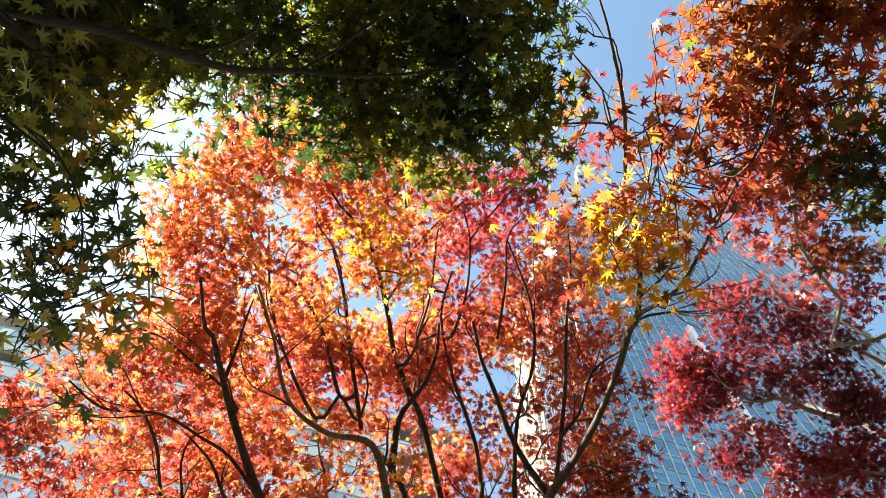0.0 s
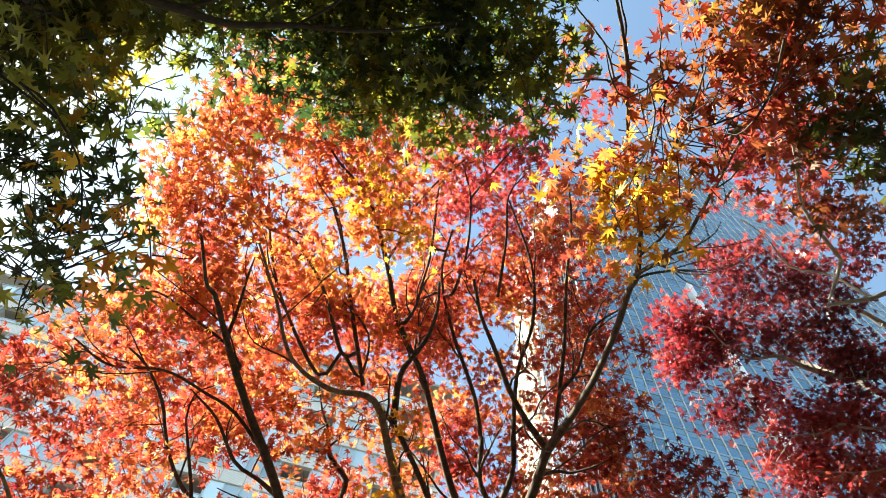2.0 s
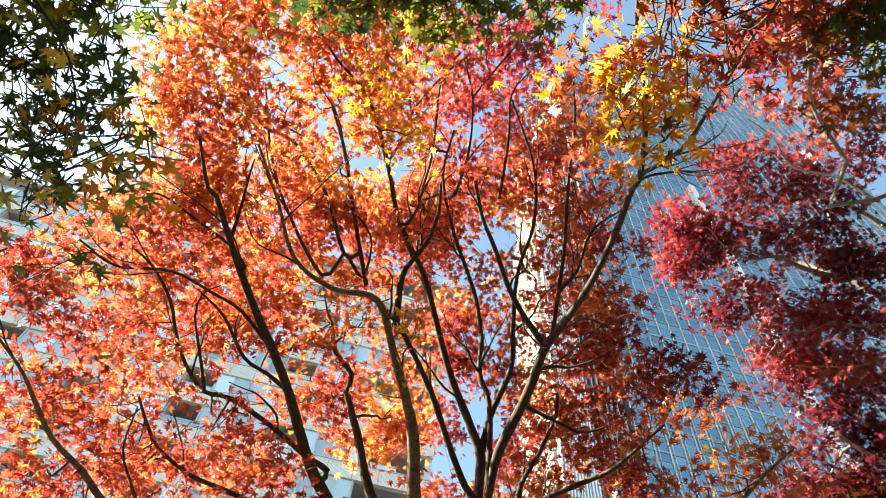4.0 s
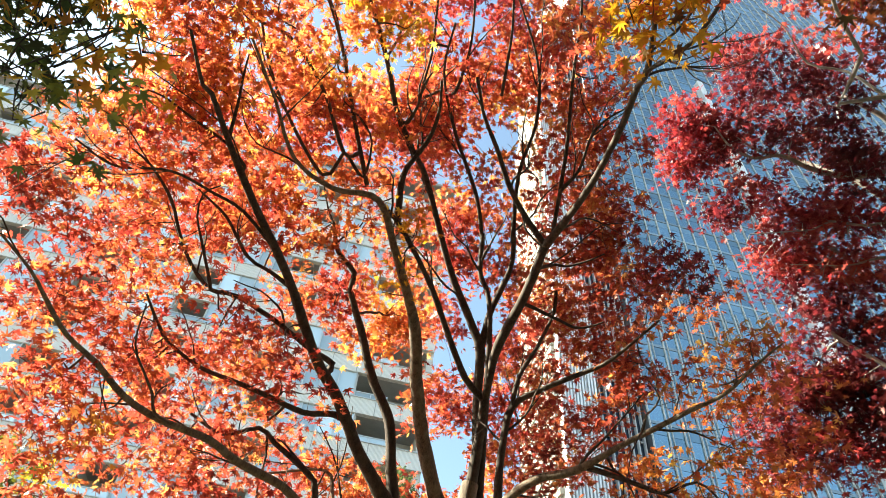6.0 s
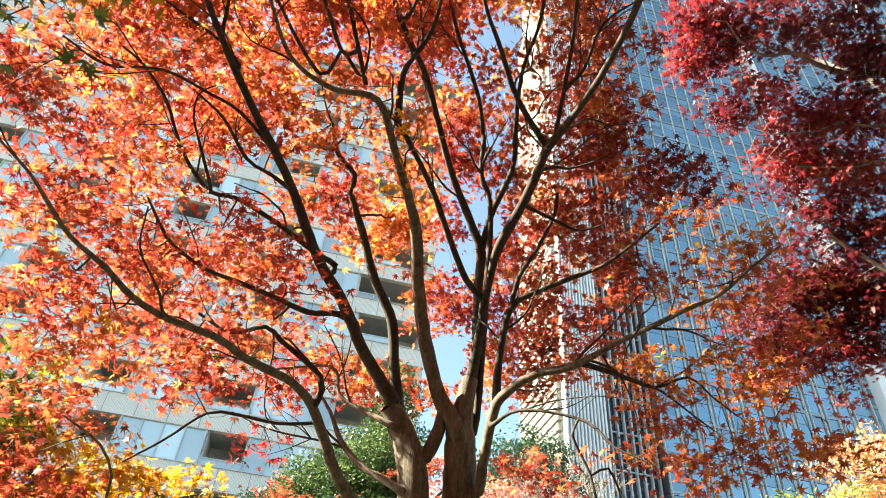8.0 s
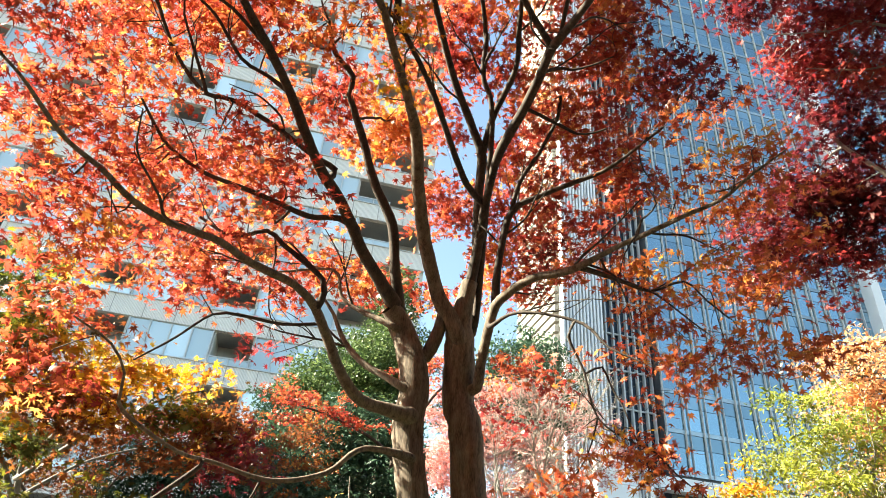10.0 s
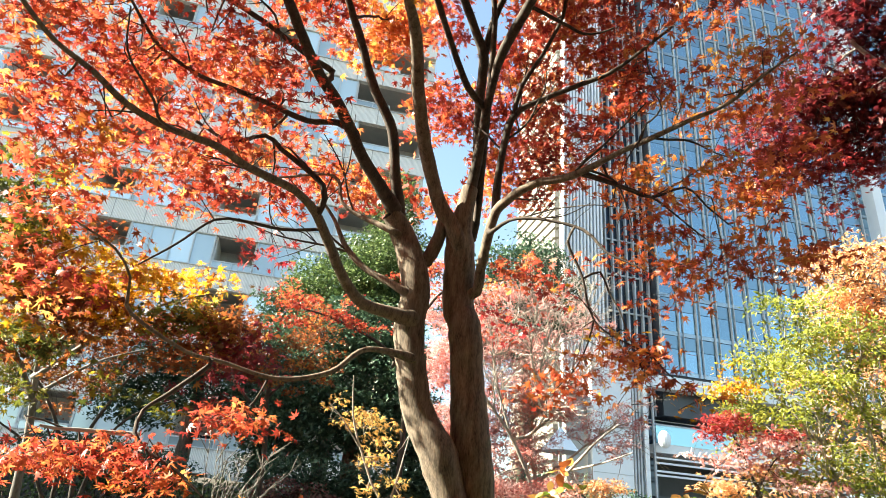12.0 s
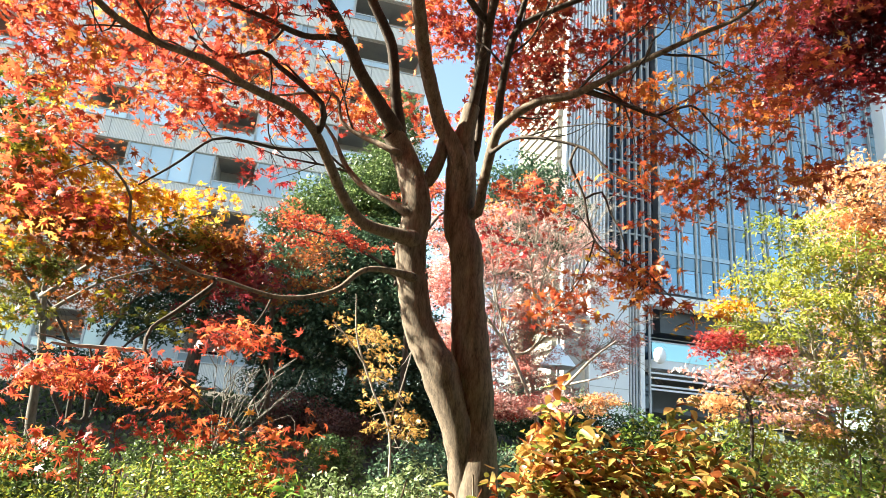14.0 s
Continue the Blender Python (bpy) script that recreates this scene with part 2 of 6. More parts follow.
    me.loops.foreach_set("vertex_index", fs.ravel())
    me.polygons.add(len(fs))
    me.polygons.foreach_set("loop_start", np.arange(0, fs.size, k, dtype=np.int32))
    if smooth:
        me.polygons.foreach_set("use_smooth", np.ones(len(fs), bool))
    me.update(calc_edges=True)
    me.validate()
    me.materials.append(mat)
    ob = new(name, me)
    ob.parent = parent
    return tagged(ob, label=label, kind=kind)


def leaf_shape(kind):
    """Outline of one leaf, about 1 long, with its stalk at the origin; a fan of triangles round its middle."""
    if kind in ("maple", "maple_far"):
        lobes = [(-128, 0.34), (-84, 0.62), (-42, 0.88), (0, 1.0), (42, 0.88), (84, 0.62), (128, 0.34)]
        if kind == "maple_far":
            lobes = [(-105, 0.5), (-52, 0.85), (0, 1.0), (52, 0.85), (105, 0.5)]
        pts = [(0, -0.05, 0)]
        for n, (ang, ln) in enumerate(lobes):
            a = radians(ang)
            pts.append((ln * 0.84 * math.sin(a), ln * 0.84 * math.cos(a), -0.12 * ln))
            if n < len(lobes) - 1:
                b = radians((ang + lobes[n + 1][0]) / 2)
                pts.append((0.25 * math.sin(b), 0.25 * math.cos(b), 0.03))
        pts = [(x, y + 0.05, z) for x, y, z in pts]
        mid = (0, 0.07, 0.03)
    elif kind == "blade":
        pts = [(0, 0, 0), (0.2, 0.35, -0.03), (0.13, 0.7, -0.06), (0, 1, -0.16), (-0.13, 0.7, -0.06), (-0.2, 0.35, -0.03)]
        mid = (0, 0.45, 0.03)
    elif kind == "broad":
        pts = [(0, 0, 0), (0.16, 0.1, 0.05), (0.29, 0.36, 0.09), (0.2, 0.7, 0.02), (0, 1.05, -0.2), (-0.2, 0.7, 0.02), (-0.29, 0.36, 0.09), (-0.16, 0.1, 0.05)]
        mid = (0, 0.45, -0.06)
    else:
        pts = [(0, 0, 0), (0.24, 0.5, 0.03), (0, 1, -0.05), (-0.24, 0.5, 0.03)]
        mid = None
    if mid is None:
        return np.array(pts), np.array([(0, 1, 2), (0, 2, 3)])
    n = len(pts)
    return np.array([*pts, mid]), np.array([(i, (i + 1) % n, n) for i in range(n)])


def leaf_cloud(centres, size, kind, rng, up=0.95, spread=1.15):
    """Leaves at the given places, turned at random but mostly lying flat and drooping."""
    tv, tf = leaf_shape(kind)
    n = len(centres)
    nz = np.array([0, 0, up]) + spread * rng.normal(size=(n, 3)) * 0.6
    nz /= np.linalg.norm(nz, axis=1)[:, None]
    yy = rng.normal(size=(n, 3)) + np.array([0, 0, -0.5])
    yy -= nz * (yy * nz).sum(1)[:, None]
    yy /= np.linalg.norm(yy, axis=1)[:, None]
    xx = np.cross(yy, nz)
    s = size * rng.uniform(0.65, 1.25, n)[:, None, None]
    curl = rng.uniform(-0.5, 2.2, n)[:, None, None]
    vs = centres[:, None] + s * (tv[None, :, :1] * xx[:, None] + tv[None, :, 1:2] * yy[:, None] + curl * tv[None, :, 2:] * nz[:, None])
    fs = tf[None] + (np.arange(n) * len(tv))[:, None, None]
    return vs.reshape(-1, 3), fs.reshape(-1, 3)


class Plant:
    """Gathers limbs, twigs and leaves of one tree and makes its parts."""

    def __init__(self, name, place, label, category, leaf="maple_far", size=0.07, seed=1, group="", bark=None, branch=None):
        self.ob = thing(name, place, label, category, group)
        self.base, self.leaf, self.size = np.array(place, float), leaf, size
        self.rng, self.nodes, self.twigs, self.leaves = np.random.default_rng(seed), [], [], {}
        self.axes, self.up = [], 0.95
        self.bark = bark or BARK
        self.branch = branch or self.bark

    def limb(self, name, pts, sides=10, label="", mat=None):
        pts = [(*(np.array(p[:3]) - self.base), p[3]) for p in pts]
        if name == "limb" and self.axes:
            # grow out of the heart of the nearest thicker limb, with a swollen collar
            allp = np.vstack(self.axes)
            d = np.linalg.norm(allp[:, :3] - np.array(pts[0][:3]), axis=1)
            s = allp[d.argmin()]
            if 0.004 < d.min() < 0.35:
                pts[0] = (*pts[0][:3], min(pts[0][3] * 1.15, max(s[3] * 0.95, pts[0][3])))
                pts.insert(0, (*s[:3], min(s[3] * 0.9, pts[0][3] * 1.3)))
        path = smooth_path(pts, 0.06 if sides > 6 else 0.15)
        self.axes.append(path)
        wave = np.interp(np.arange(len(path)), np.arange(0, len(path) + 3, 3), self.rng.normal(size=len(range(0, len(path) + 3, 3))))
        path[:, 3] *= 1 + 0.035 * wave
        path[1:-1, :3] += self.rng.normal(size=(len(path) - 2, 3)) * path[1:-1, 3:] * 0.03
        vs, fs = tube_arrays(path, sides, 0.014, self.rng)
        self.nodes.append(path[len(path) // 4 :])
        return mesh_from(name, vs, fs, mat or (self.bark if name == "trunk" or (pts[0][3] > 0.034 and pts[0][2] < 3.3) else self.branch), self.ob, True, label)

    def branchlets(self, count, thin=0.004, thick=0.035, low=3.4):
        """Fine crooked side branches that fork off the limbs, each with a few twigs."""
        rng = self.rng
        lots = [a for a in self.axes if len(a) > 4]
        weight = np.array([len(a) for a in lots], float)
        for i in range(count):
            axis = lots[rng.choice(len(lots), p=weight / weight.sum())]
            j = rng.integers(len(axis) // 4, len(axis) - 2)
            s = axis[j]
            if not thin < s[3] < thick or s[2] + self.base[2] < low:
                continue
            d = axis[j + 1, :3] - axis[j - 1, :3]
            d /= np.linalg.norm(d) + 1e-9
            length, r0 = rng.uniform(0.35, 0.95), min(0.5 * s[3], 0.0095)
            q, pts = s[:3].copy(), [(*s[:3], r0)]
            d = d + rng.normal(size=3) * 0.5
            for k in range(1, 6):
                d = d / np.linalg.norm(d) + rng.normal(size=3) * 0.22 + np.array([0, 0, 0.03])
                q = q + d / np.linalg.norm(d) * length / 5
                pts.append((*q, r0 * (1 - 0.15 * k) + 0.0012))
            path = smooth_path(pts, 0.06)
            self.twigs.append(tube_arrays(path, 5, 0.04, rng))
            self.nodes.append(path[len(path) // 3 :])
            for k in range(3):
                p0 = path[rng.integers(len(path) // 4, len(path))]
                e = d / np.linalg.norm(d) + rng.normal(size=3) * 0.6
                p1 = p0[:3] + e / np.linalg.norm(e) * rng.uniform(0.12, 0.35)
                mid = (p0[:3] + p1) / 2 + rng.normal(size=3) * 0.02
                self.twigs.append(tube_arrays(smooth_path([(*p0[:3], p0[3] * 0.6), (*mid, p0[3] * 0.5), (*p1, 0.0016)], 0.06), 4, 0.0, rng))

    def clump(self, place, radii, colour, n, twigs=True, size=1.0):
        """A bough's foliage: flat sprays of leaves on twigs that leave the nearest limb."""
        rng, c = self.rng, np.array(place) - self.base
        k = max(3, n // 42)
        q = rng.normal(size=(k, 3))
        q = q / np.linalg.norm(q, axis=1)[:, None] * rng.uniform(0, 1, (k, 1)) ** 0.38
        cs = c + q * np.array(radii)
        sp = 0.135 * (self.size / 0.06)
        pick = rng.integers(0, k, n)
        along = rng.uniform(0, 2 * math.pi, k)[pick]
        turn, far = rng.uniform(0, 2 * math.pi, n), rng.uniform(0, 1, n) ** 0.6
        a, b = 1.75 * sp * far * np.cos(turn), 1.1 * sp * far * np.sin(turn)
        pos = cs[pick] + np.column_stack([a * np.cos(along) - b * np.sin(along), a * np.sin(along) + b * np.cos(along), rng.normal(size=n) * sp * 0.26 - 0.22 * np.abs(a)])
        self.leaves.setdefault((colour, size), []).append(pos)
        if twigs and self.nodes:
            allp = np.vstack(self.nodes)
            d = np.linalg.norm(allp[:, :3] - c, axis=1)
            s = allp[d.argmin()]
            if 0.2 < d.min() < 2.5:
                r0, mid = min(s[3] * 0.6, 0.013), (s[:3] + c) / 2 + rng.normal(size=3) * 0.08
                path = smooth_path([(*s[:3], r0), (*mid, r0 * 0.75), (*c, r0 * 0.5), (*(c + rng.normal(size=3) * np.array(radii) * 0.5), 0.003)], 0.08)
                path[1:-1, :3] += rng.normal(size=(len(path) - 2, 3)) * 0.008
                self.twigs.append(tube_arrays(path, 5, 0.05, rng))
                self.nodes.append(path[len(path) // 3 :])
                allp = np.vstack(self.nodes)
            for i in range(k):
                d = np.linalg.norm(allp[:, :3] - cs[i], axis=1) + rng.uniform(0, 0.25, len(allp))
                s = allp[d.argmin()]
                if d.min() > 2.2:
                    continue
                mid = (s[:3] + cs[i]) / 2 + rng.normal(size=3) * 0.06 + np.array([0, 0, -0.03])
                r0 = min(s[3] * 0.55, 0.007)
                path = smooth_path([(*s[:3], r0), (*mid, r0 * 0.7), (*cs[i], 0.0025)], 0.12)
                self.twigs.append(tube_arrays(path, 4, 0.0, rng))
                if d.min() > 0.25 and i % 2 == 0:
                    self.nodes.append(path[len(path) // 2 :])

    def finish(self, twig_mat=None, single=0, below=0.0):
        """single: so many leaves of the boughs that hang below a height become parts of their own."""
        if self.twigs:
            off, vs, fs = 0, [], []
            for v, f in self.twigs:
                vs.append(v), fs.append(f + off)
                off += len(v)
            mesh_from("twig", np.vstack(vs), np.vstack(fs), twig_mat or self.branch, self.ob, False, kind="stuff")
        for (colour, size), lots in self.leaves.items():
            pos = np.vstack(lots)
            if single > 0:
                low = np.where(pos[:, 2] < below)[0][:single]
                single -= len(low)
                if len(low):
                    tv, tf = leaf_shape(self.leaf)
                    first = mesh_from("leaf", tv, tf, LEAF[colour], self.ob)
                    for n, i in enumerate(low):
                        r = self.rng
                        m = Matrix.LocRotScale(pos[i], Euler((r.normal() * 0.5 - 0.3, r.normal() * 0.5, r.uniform(0, 6.28))), Vector((1, 1, 1)) * self.size * size * r.uniform(0.75, 1.25))
                        if n:
                            shared("leaf", first.data, self.ob, m)
                        else:
                            first.matrix_basis = m
                    pos = np.delete(pos, low, 0)
            vs, fs = leaf_cloud(pos, self.size * size, self.leaf, self.rng, self.up)
            mesh_from("crown", vs, fs, LEAF[colour], self.ob, label=colour.replace("_", " ") + " leaves", kind="stuff")


def limb(tree, name, pts, label="", mat=None):
    tree.limb(name, pts, label=label, mat=mat)


def clump(tree, place, radii, colour, n, size=1.0):
    tree.clump(place, radii, colour, int(n * DENSITY), size=size)


DENSITY = 3.9

# ---------------------------------------------------------------- ground


def ground_height(x, y):
    rise = np.interp(y, [-30, 1.5, 4.5, 9, 13, 20, 30], [0, 0.0, 0.35, 1.0, 1.9, 2.6, 2.8])
    return rise + 0.06 * math.sin(x * 1.3 + 0.4) * math.sin(y * 0.9) * (1 if abs(x) < 40 and abs(y) < 40 else 0)


def build_ground():
    bm = bmesh.new()
    near = np.arange(-24, 24.1, 0.6)
    xs = np.concatenate([[-4000, -800, -200, -60], near, [60, 200, 800, 4000]])
    ys = xs
    grid = [[bm.verts.new((x, y, ground_height(x, y))) for x in xs] for y in ys]
    for j in range(len(ys) - 1):
        for i in range(len(xs) - 1):
            bm.faces.new((grid[j][i], grid[j][i + 1], grid[j + 1][i + 1], grid[j + 1][i]))
    for f in bm.faces:
        f.smooth = True
    tagged(part("ground", bm, SOIL), "dark garden soil rising gently under the shrubs", "ground", kind="structure")


build_ground()

# plain walls added out of view to block sky light behind and beside the camera
wall = boxes("blocker_south", [(-16, -6.5, 0, 11, -5.5, 17)], BLOCKER, None)
tagged(wall, "unseen dark wall added to block sky light from behind", "wall", kind="structure")
wall = boxes("blocker_east", [(10, -5.5, 0, 11, 4.5, 11)], BLOCKER, None)
tagged(wall, "dark wall added to block sky light from the east", "wall", kind="structure")
wall = boxes("blocker_west", [(-10, -5.5, 0, -9, 0.3, 9)], BLOCKER, None)
tagged(wall, "unseen dark wall added to block sky light from the west", "wall", kind="structure")

wall = boxes("blocker_northwest", [(-15, 8, 0, -14, 17, 12.7)], BLOCKER, None)
tagged(wall, "unseen dark wall added to shade the low evergreens", "wall", kind="structure")

# ---------------------------------------------------------------- apartment block
TURN = 12.5
FLOOR, FIRST = 2.83, -2
home = thing("apartment_building", (-9.78, 30.47, 0), "pale tiled apartment block with bands of windows and recessed balconies", "building", rz=TURN)
LEFT, RIGHT, BACK = -30.4, 8.4, 14.0
BAY = 6.1


def build_home():
    floors = range(-5, 11)
    top = 14.7 + FLOOR * 11 - 0.1
    boxes("wall", [(LEFT, 2.2, 0, RIGHT, BACK, top), (RIGHT - 0.4, 0.25, 0, RIGHT, 2.2, top)], TILE, home, "pale grey tiled wall")
    boxes("roof", [(LEFT - 0.3, -0.2, top + 0.9, RIGHT + 0.3, BACK + 0.3, top + 1.2)], CONCRETE, home)
    pane = bmesh.new()
    box(pane, 0.03, 0.10, 0.04, 0.97, 0.13, 1.72)
    pane_me = bpy.data.meshes.new("pane")
    pane.to_mesh(pane_me), pane.free()
    pane_me.materials.append(HOME_GLASS)
    fr = bmesh.new()
    for x in (0, 1, 2, 3, 4):
        box(fr, x - 0.035, 0.04, 0, x + 0.035, 0.2, 1.78)
    for z in (0, 1.72):
        box(fr, -0.035, 0.05, z, 4.035, 0.19, z + 0.06)
    fr_me = bpy.data.meshes.new("window_frame")
    fr.to_mesh(fr_me), fr.free()
    fr_me.materials.append(FRAME)
    rail = bmesh.new()
    box(rail, 4.05, 0.03, 0.0, 6.05, 0.06, 0.36)
    rail_me = bpy.data.meshes.new("balcony_rail")
    rail.to_mesh(rail_me), rail.free()
    rail_me.materials.append(HOME_GLASS)
    cap = bmesh.new()
    box(cap, 4.05, 0.0, 0.36, 6.05, 0.09, 0.42)
    for x in (4.08, 5.05, 6.02):
        box(cap, x - 0.025, -0.005, 0.0, x + 0.025, 0.028, 0.36)
    cap_me = bpy.data.meshes.new("rail_cap")
    cap.to_mesh(cap_me), cap.free()
    cap_me.materials.append(FRAME)
    back = bmesh.new()
    box(back, 4.4, 2.1, 0.05, 5.8, 2.17, 1.6)
    back_me = bpy.data.meshes.new("balcony_door")
    back.to_mesh(back_me), back.free()
    back_me.materials.append(DARK_GLASS)
    party = bmesh.new()
    box(party, 0, 0, 0, 0.08, 1.98, 1.78)
    party_me = bpy.data.meshes.new("party_wall")
    party.to_mesh(party_me), party.free()
    party_me.materials.append(TILE)
    for k in floors:
        z = 14.7 + FLOOR * k
        boxes("spandrel", [(LEFT, 0, z, RIGHT, 0.3, z + 1.05)], RIBBED, home, "ribbed pale tile band")
        boxes("panel_joint", [(x - 0.018, -0.012, z + 0.02, x + 0.018, -0.003, z + 1.03) for x in np.arange(LEFT + 0.6, RIGHT - 0.2, 1.525)], CONCRETE, home, kind="stuff")
        boxes("floor_slab", [(LEFT, 0.3, z - 0.02, RIGHT, 2.2, z + 0.2)], CONCRETE, home)
        boxes("coping", [(LEFT, -0.06, z + 1.05, RIGHT, 0.36, z + 1.1)], FRAME, home)
        z += 1.08
        for b in range(-4, 3):
            s = -5.9 + BAY * b + (0.0 if k % 3 else -0.35)
            if s + 4.0 > RIGHT:
                continue
            win = new("window")
            win.parent, win.matrix_basis = home, pose(s, 0, z)
            shared("window_frame", fr_me, win, pose(0, 0, 0))
            for i in range(4):
                shared("pane", pane_me, win, pose(i, 0.004 * i, 0))
            if s + 6.1 < RIGHT:
                bal = new("balcony")
                bal.parent, bal.matrix_basis = home, pose(s, 0, z)
                shared("balcony_rail", rail_me, bal, pose(0, 0, -0.02))
                shared("rail_cap", cap_me, bal, pose(0, 0, -0.02))
                shared("balcony_door", back_me, bal, pose(0, 0, -0.85))
        for b in range(-4, 3):
            s = -5.9 + BAY * b + (0.0 if k % 3 else -0.35)
            if s + 4 < RIGHT:
                for x in (s - 0.12, s + 4.04):
                    shared("party_wall", party_me, home, pose(x, 0.22, z - 0.03))


build_home()

# ---------------------------------------------------------------- glass tower
tower = thing("office_tower", (26.85, 62.47, 0), "tall blue glass office tower with paired pale vertical fins", "building", rz=13.0)


def roof_height(x):
    """The tower's top slopes up along its front."""
    return float(np.interp(x, [-6, 5, 66, 97], [213, 225, 300, 300]))


def build_tower():
    for xs, y in (((-5.0, 5.0, 20.2), 0.6), ((22, 66, 97), 2.5)):
        for x0, x1 in zip(xs, xs[1:]):
            bm = bmesh.new()
            vs = [bm.verts.new((x, yy, z)) for x in (x0, x1) for yy in (y, 40) for z in (14, roof_height(x) - 4)]
            for q in ((0, 1, 5, 4), (2, 6, 7, 3), (0, 2, 3, 1), (4, 5, 7, 6), (1, 3, 7, 5), (0, 4, 6, 2)):
                bm.faces.new([vs[n] for n in q])
            part("core", bm, DARK, tower)
    # floors: a pane strip and a slab edge each
    for name, x0, x1, y, mat, w in (("front", -5.1, 20.3, 0.5, TOWER_GLASS, 2.05), ("side", 22.0, 97.0, 2.4, TOWER_GLASS, 3.1)):
        bm, sp, slabs = bmesh.new(), bmesh.new(), bmesh.new()
        for z in np.arange(18.0, 298.0, 4.0):
            x = x0
            start = None
            while x < x1 - 0.2:
                xe = min(x + w, x1)
                if roof_height(x) > z + 4:
                    start = x if start is None else start
                    if not (name == "front" and z < 95):
                        box(bm, x + 0.03, y - 0.06, z + 0.45, xe - 0.03, y, z + 2.6)
                        box(sp, x + 0.03, y - 0.06, z + 2.66, xe - 0.03, y, z + 3.95)
                x = xe
            if start is not None:
                box(slabs, start, y - 0.12, z, x1, y, z + 0.42)
        part("curtain_glass", bm, mat, tower, kind="stuff")
        part("spandrel_glass", sp, SPANDREL_GLASS, tower, kind="stuff")
        part("slab_edge", slabs, SLAB_GLASS, tower, "blue-grey slab edge", kind="stuff")
    tall, short = bmesh.new(), bmesh.new()
    box(tall, 0.03, -0.06, 0.45, 2.02, 0, 2.6)
    box(short, 0.03, -0.06, 2.66, 2.02, 0, 3.95)
    mes = []
    for nm, b in (("pane", tall), ("pane", short)):
        me = bpy.data.meshes.new(nm)
        b.to_mesh(me), b.free()
        me.materials.append(TOWER_GLASS if b is tall else SPANDREL_GLASS)
        mes.append(me)
    for i in range(12):
        for j in range(20):
            for me in mes:
                shared("pane", me, tower, pose(-5.1 + 2.05 * i, 0.5, 18 + 4 * j))
    for i in range(13):
        x = -5.0 + 2.05 * i
        boxes("fin", [(x - 0.045, 0.2, 18, x + 0.045, 0.5, roof_height(x) - 3.6)], FIN, tower)
        if i:
            boxes("fin", [(x + 0.47, 0.26, 18, x + 0.535, 0.5, 68)], FIN, tower)
    for i in range(24):
        x = 25 + 3.1 * i
        boxes("fin", [(x - 0.075, 2.1, 0, x + 0.075, 2.5, roof_height(x) - 3.6)], FIN, tower)
    boxes("column", [(26.0, 0.8, 14, 27.4, 2.6, 150)], PANEL, tower, "pale cladding column")
    # dark stair bay with pale bars, louvred pier and cream flank
    boxes("stair_bay", [(-11.0, 2.0, 0, -5.1, 12, 165)], DARK_GLASS, tower, "dark glazed bay")
    for i in range(8):
        x = -10.9 + 0.8 * i
        boxes("bar", [(x - 0.08, 1.5, 14, x + 0.08, 1.95, 166)], FIN, tower)
    for j in range(37):
        boxes("rail", [(-11.0, 1.7, 16 + 4 * j, -5.2, 1.9, 16.15 + 4 * j)], FIN, tower)
    boxes("pier", [(-15.6, 0.8, 0, -11.02, 12, 115)], CONCRETE, tower)
    for i in range(12):
        x = -15.4 + 0.38 * i
        boxes("louvre", [(x - 0.09, 0.2, 14, x + 0.09, 0.8, 116)], PANEL, tower)
    bm = bmesh.new()
    for j in range(98):
        box(bm, -16.1, 1.0, 2 + 1.15 * j, -15.62, 12.4, 2.8 + 1.15 * j)
    part("flank_louvres", bm, CREAM, tower, "sunlit cream louvres", kind="stuff")
    # podium with terrace and slatted soffit
    boxes("podium_wall", [(-13.2, -0.9, 0, -9.25, 0.0, 18.2)], PANEL, tower, "white panelled podium wall")
    for z in (4.0, 8.0, 12.0, 16.0):
        boxes("panel_joint", [(-13.1, -0.925, z, -9.3, -0.905, z + 0.06)], FRAME, tower)
    boxes("end_pier", [(-15.6, -0.7, 0, -13.9, 0.15, 15)], CONCRETE, tower)
    boxes("canopy", [(-8.4, -0.8, 16.2, 20, 0.4, 17.4)], PANEL, tower)
    boxes("terrace", [(-6.9, -0.8, 10.3, 20, 6, 11.1)], PANEL, tower)
    boxes("glass_balustrade", [(-6.85, -0.85, 11.1, 20, -0.8, 12.7)], RAIL_GLASS, tower, "pale blue glass balustrade")
    boxes("balustrade_rail", [(-6.9, -0.9, 12.7, 20, -0.78, 12.78)], FIN, tower)
    for z in (9.9, 9.45, 8.75, 8.4):
        boxes("slat", [(-6.9, -0.75, z - 0.12, 20, -0.55, z + 0.04)], PANEL, tower)
    for i in range(9):
        boxes("louvre_blade", [(-6.5, 1.2 + 0.35 * i, 12.9 + 0.38 * i, 20, 1.35 + 0.35 * i, 12.98 + 0.38 * i)], FIN, tower)
    boxes("recess_shade", [(-6.6, 6, 0, 20, 7.9, 16.2)], DARK, tower)
    for i in range(12):
        boxes("lobby_pane", [(-5 + 1.5 * i, 5.8, 2, -3.6 + 1.5 * i, 5.95, 6.2)], HOME_GLASS, tower)
    boxes("lobby_soffit_shade", [(-6.6, 0.2, 6.4, 20, 6, 6.7)], DARK, tower)
    for x in (-9.1, -8.8, -8.5):
        boxes("post", [(x - 0.07, -1.0, 0, x + 0.07, -0.8, 18)], FIN, tower)
    boxes("thick_post", [(-8.15, -1.1, 0, -7.75, -0.7, 18)], PANEL, tower)
    bm = bmesh.new()
    bmesh.ops.create_uvsphere(bm, u_segments=16, v_segments=10, radius=0.62)
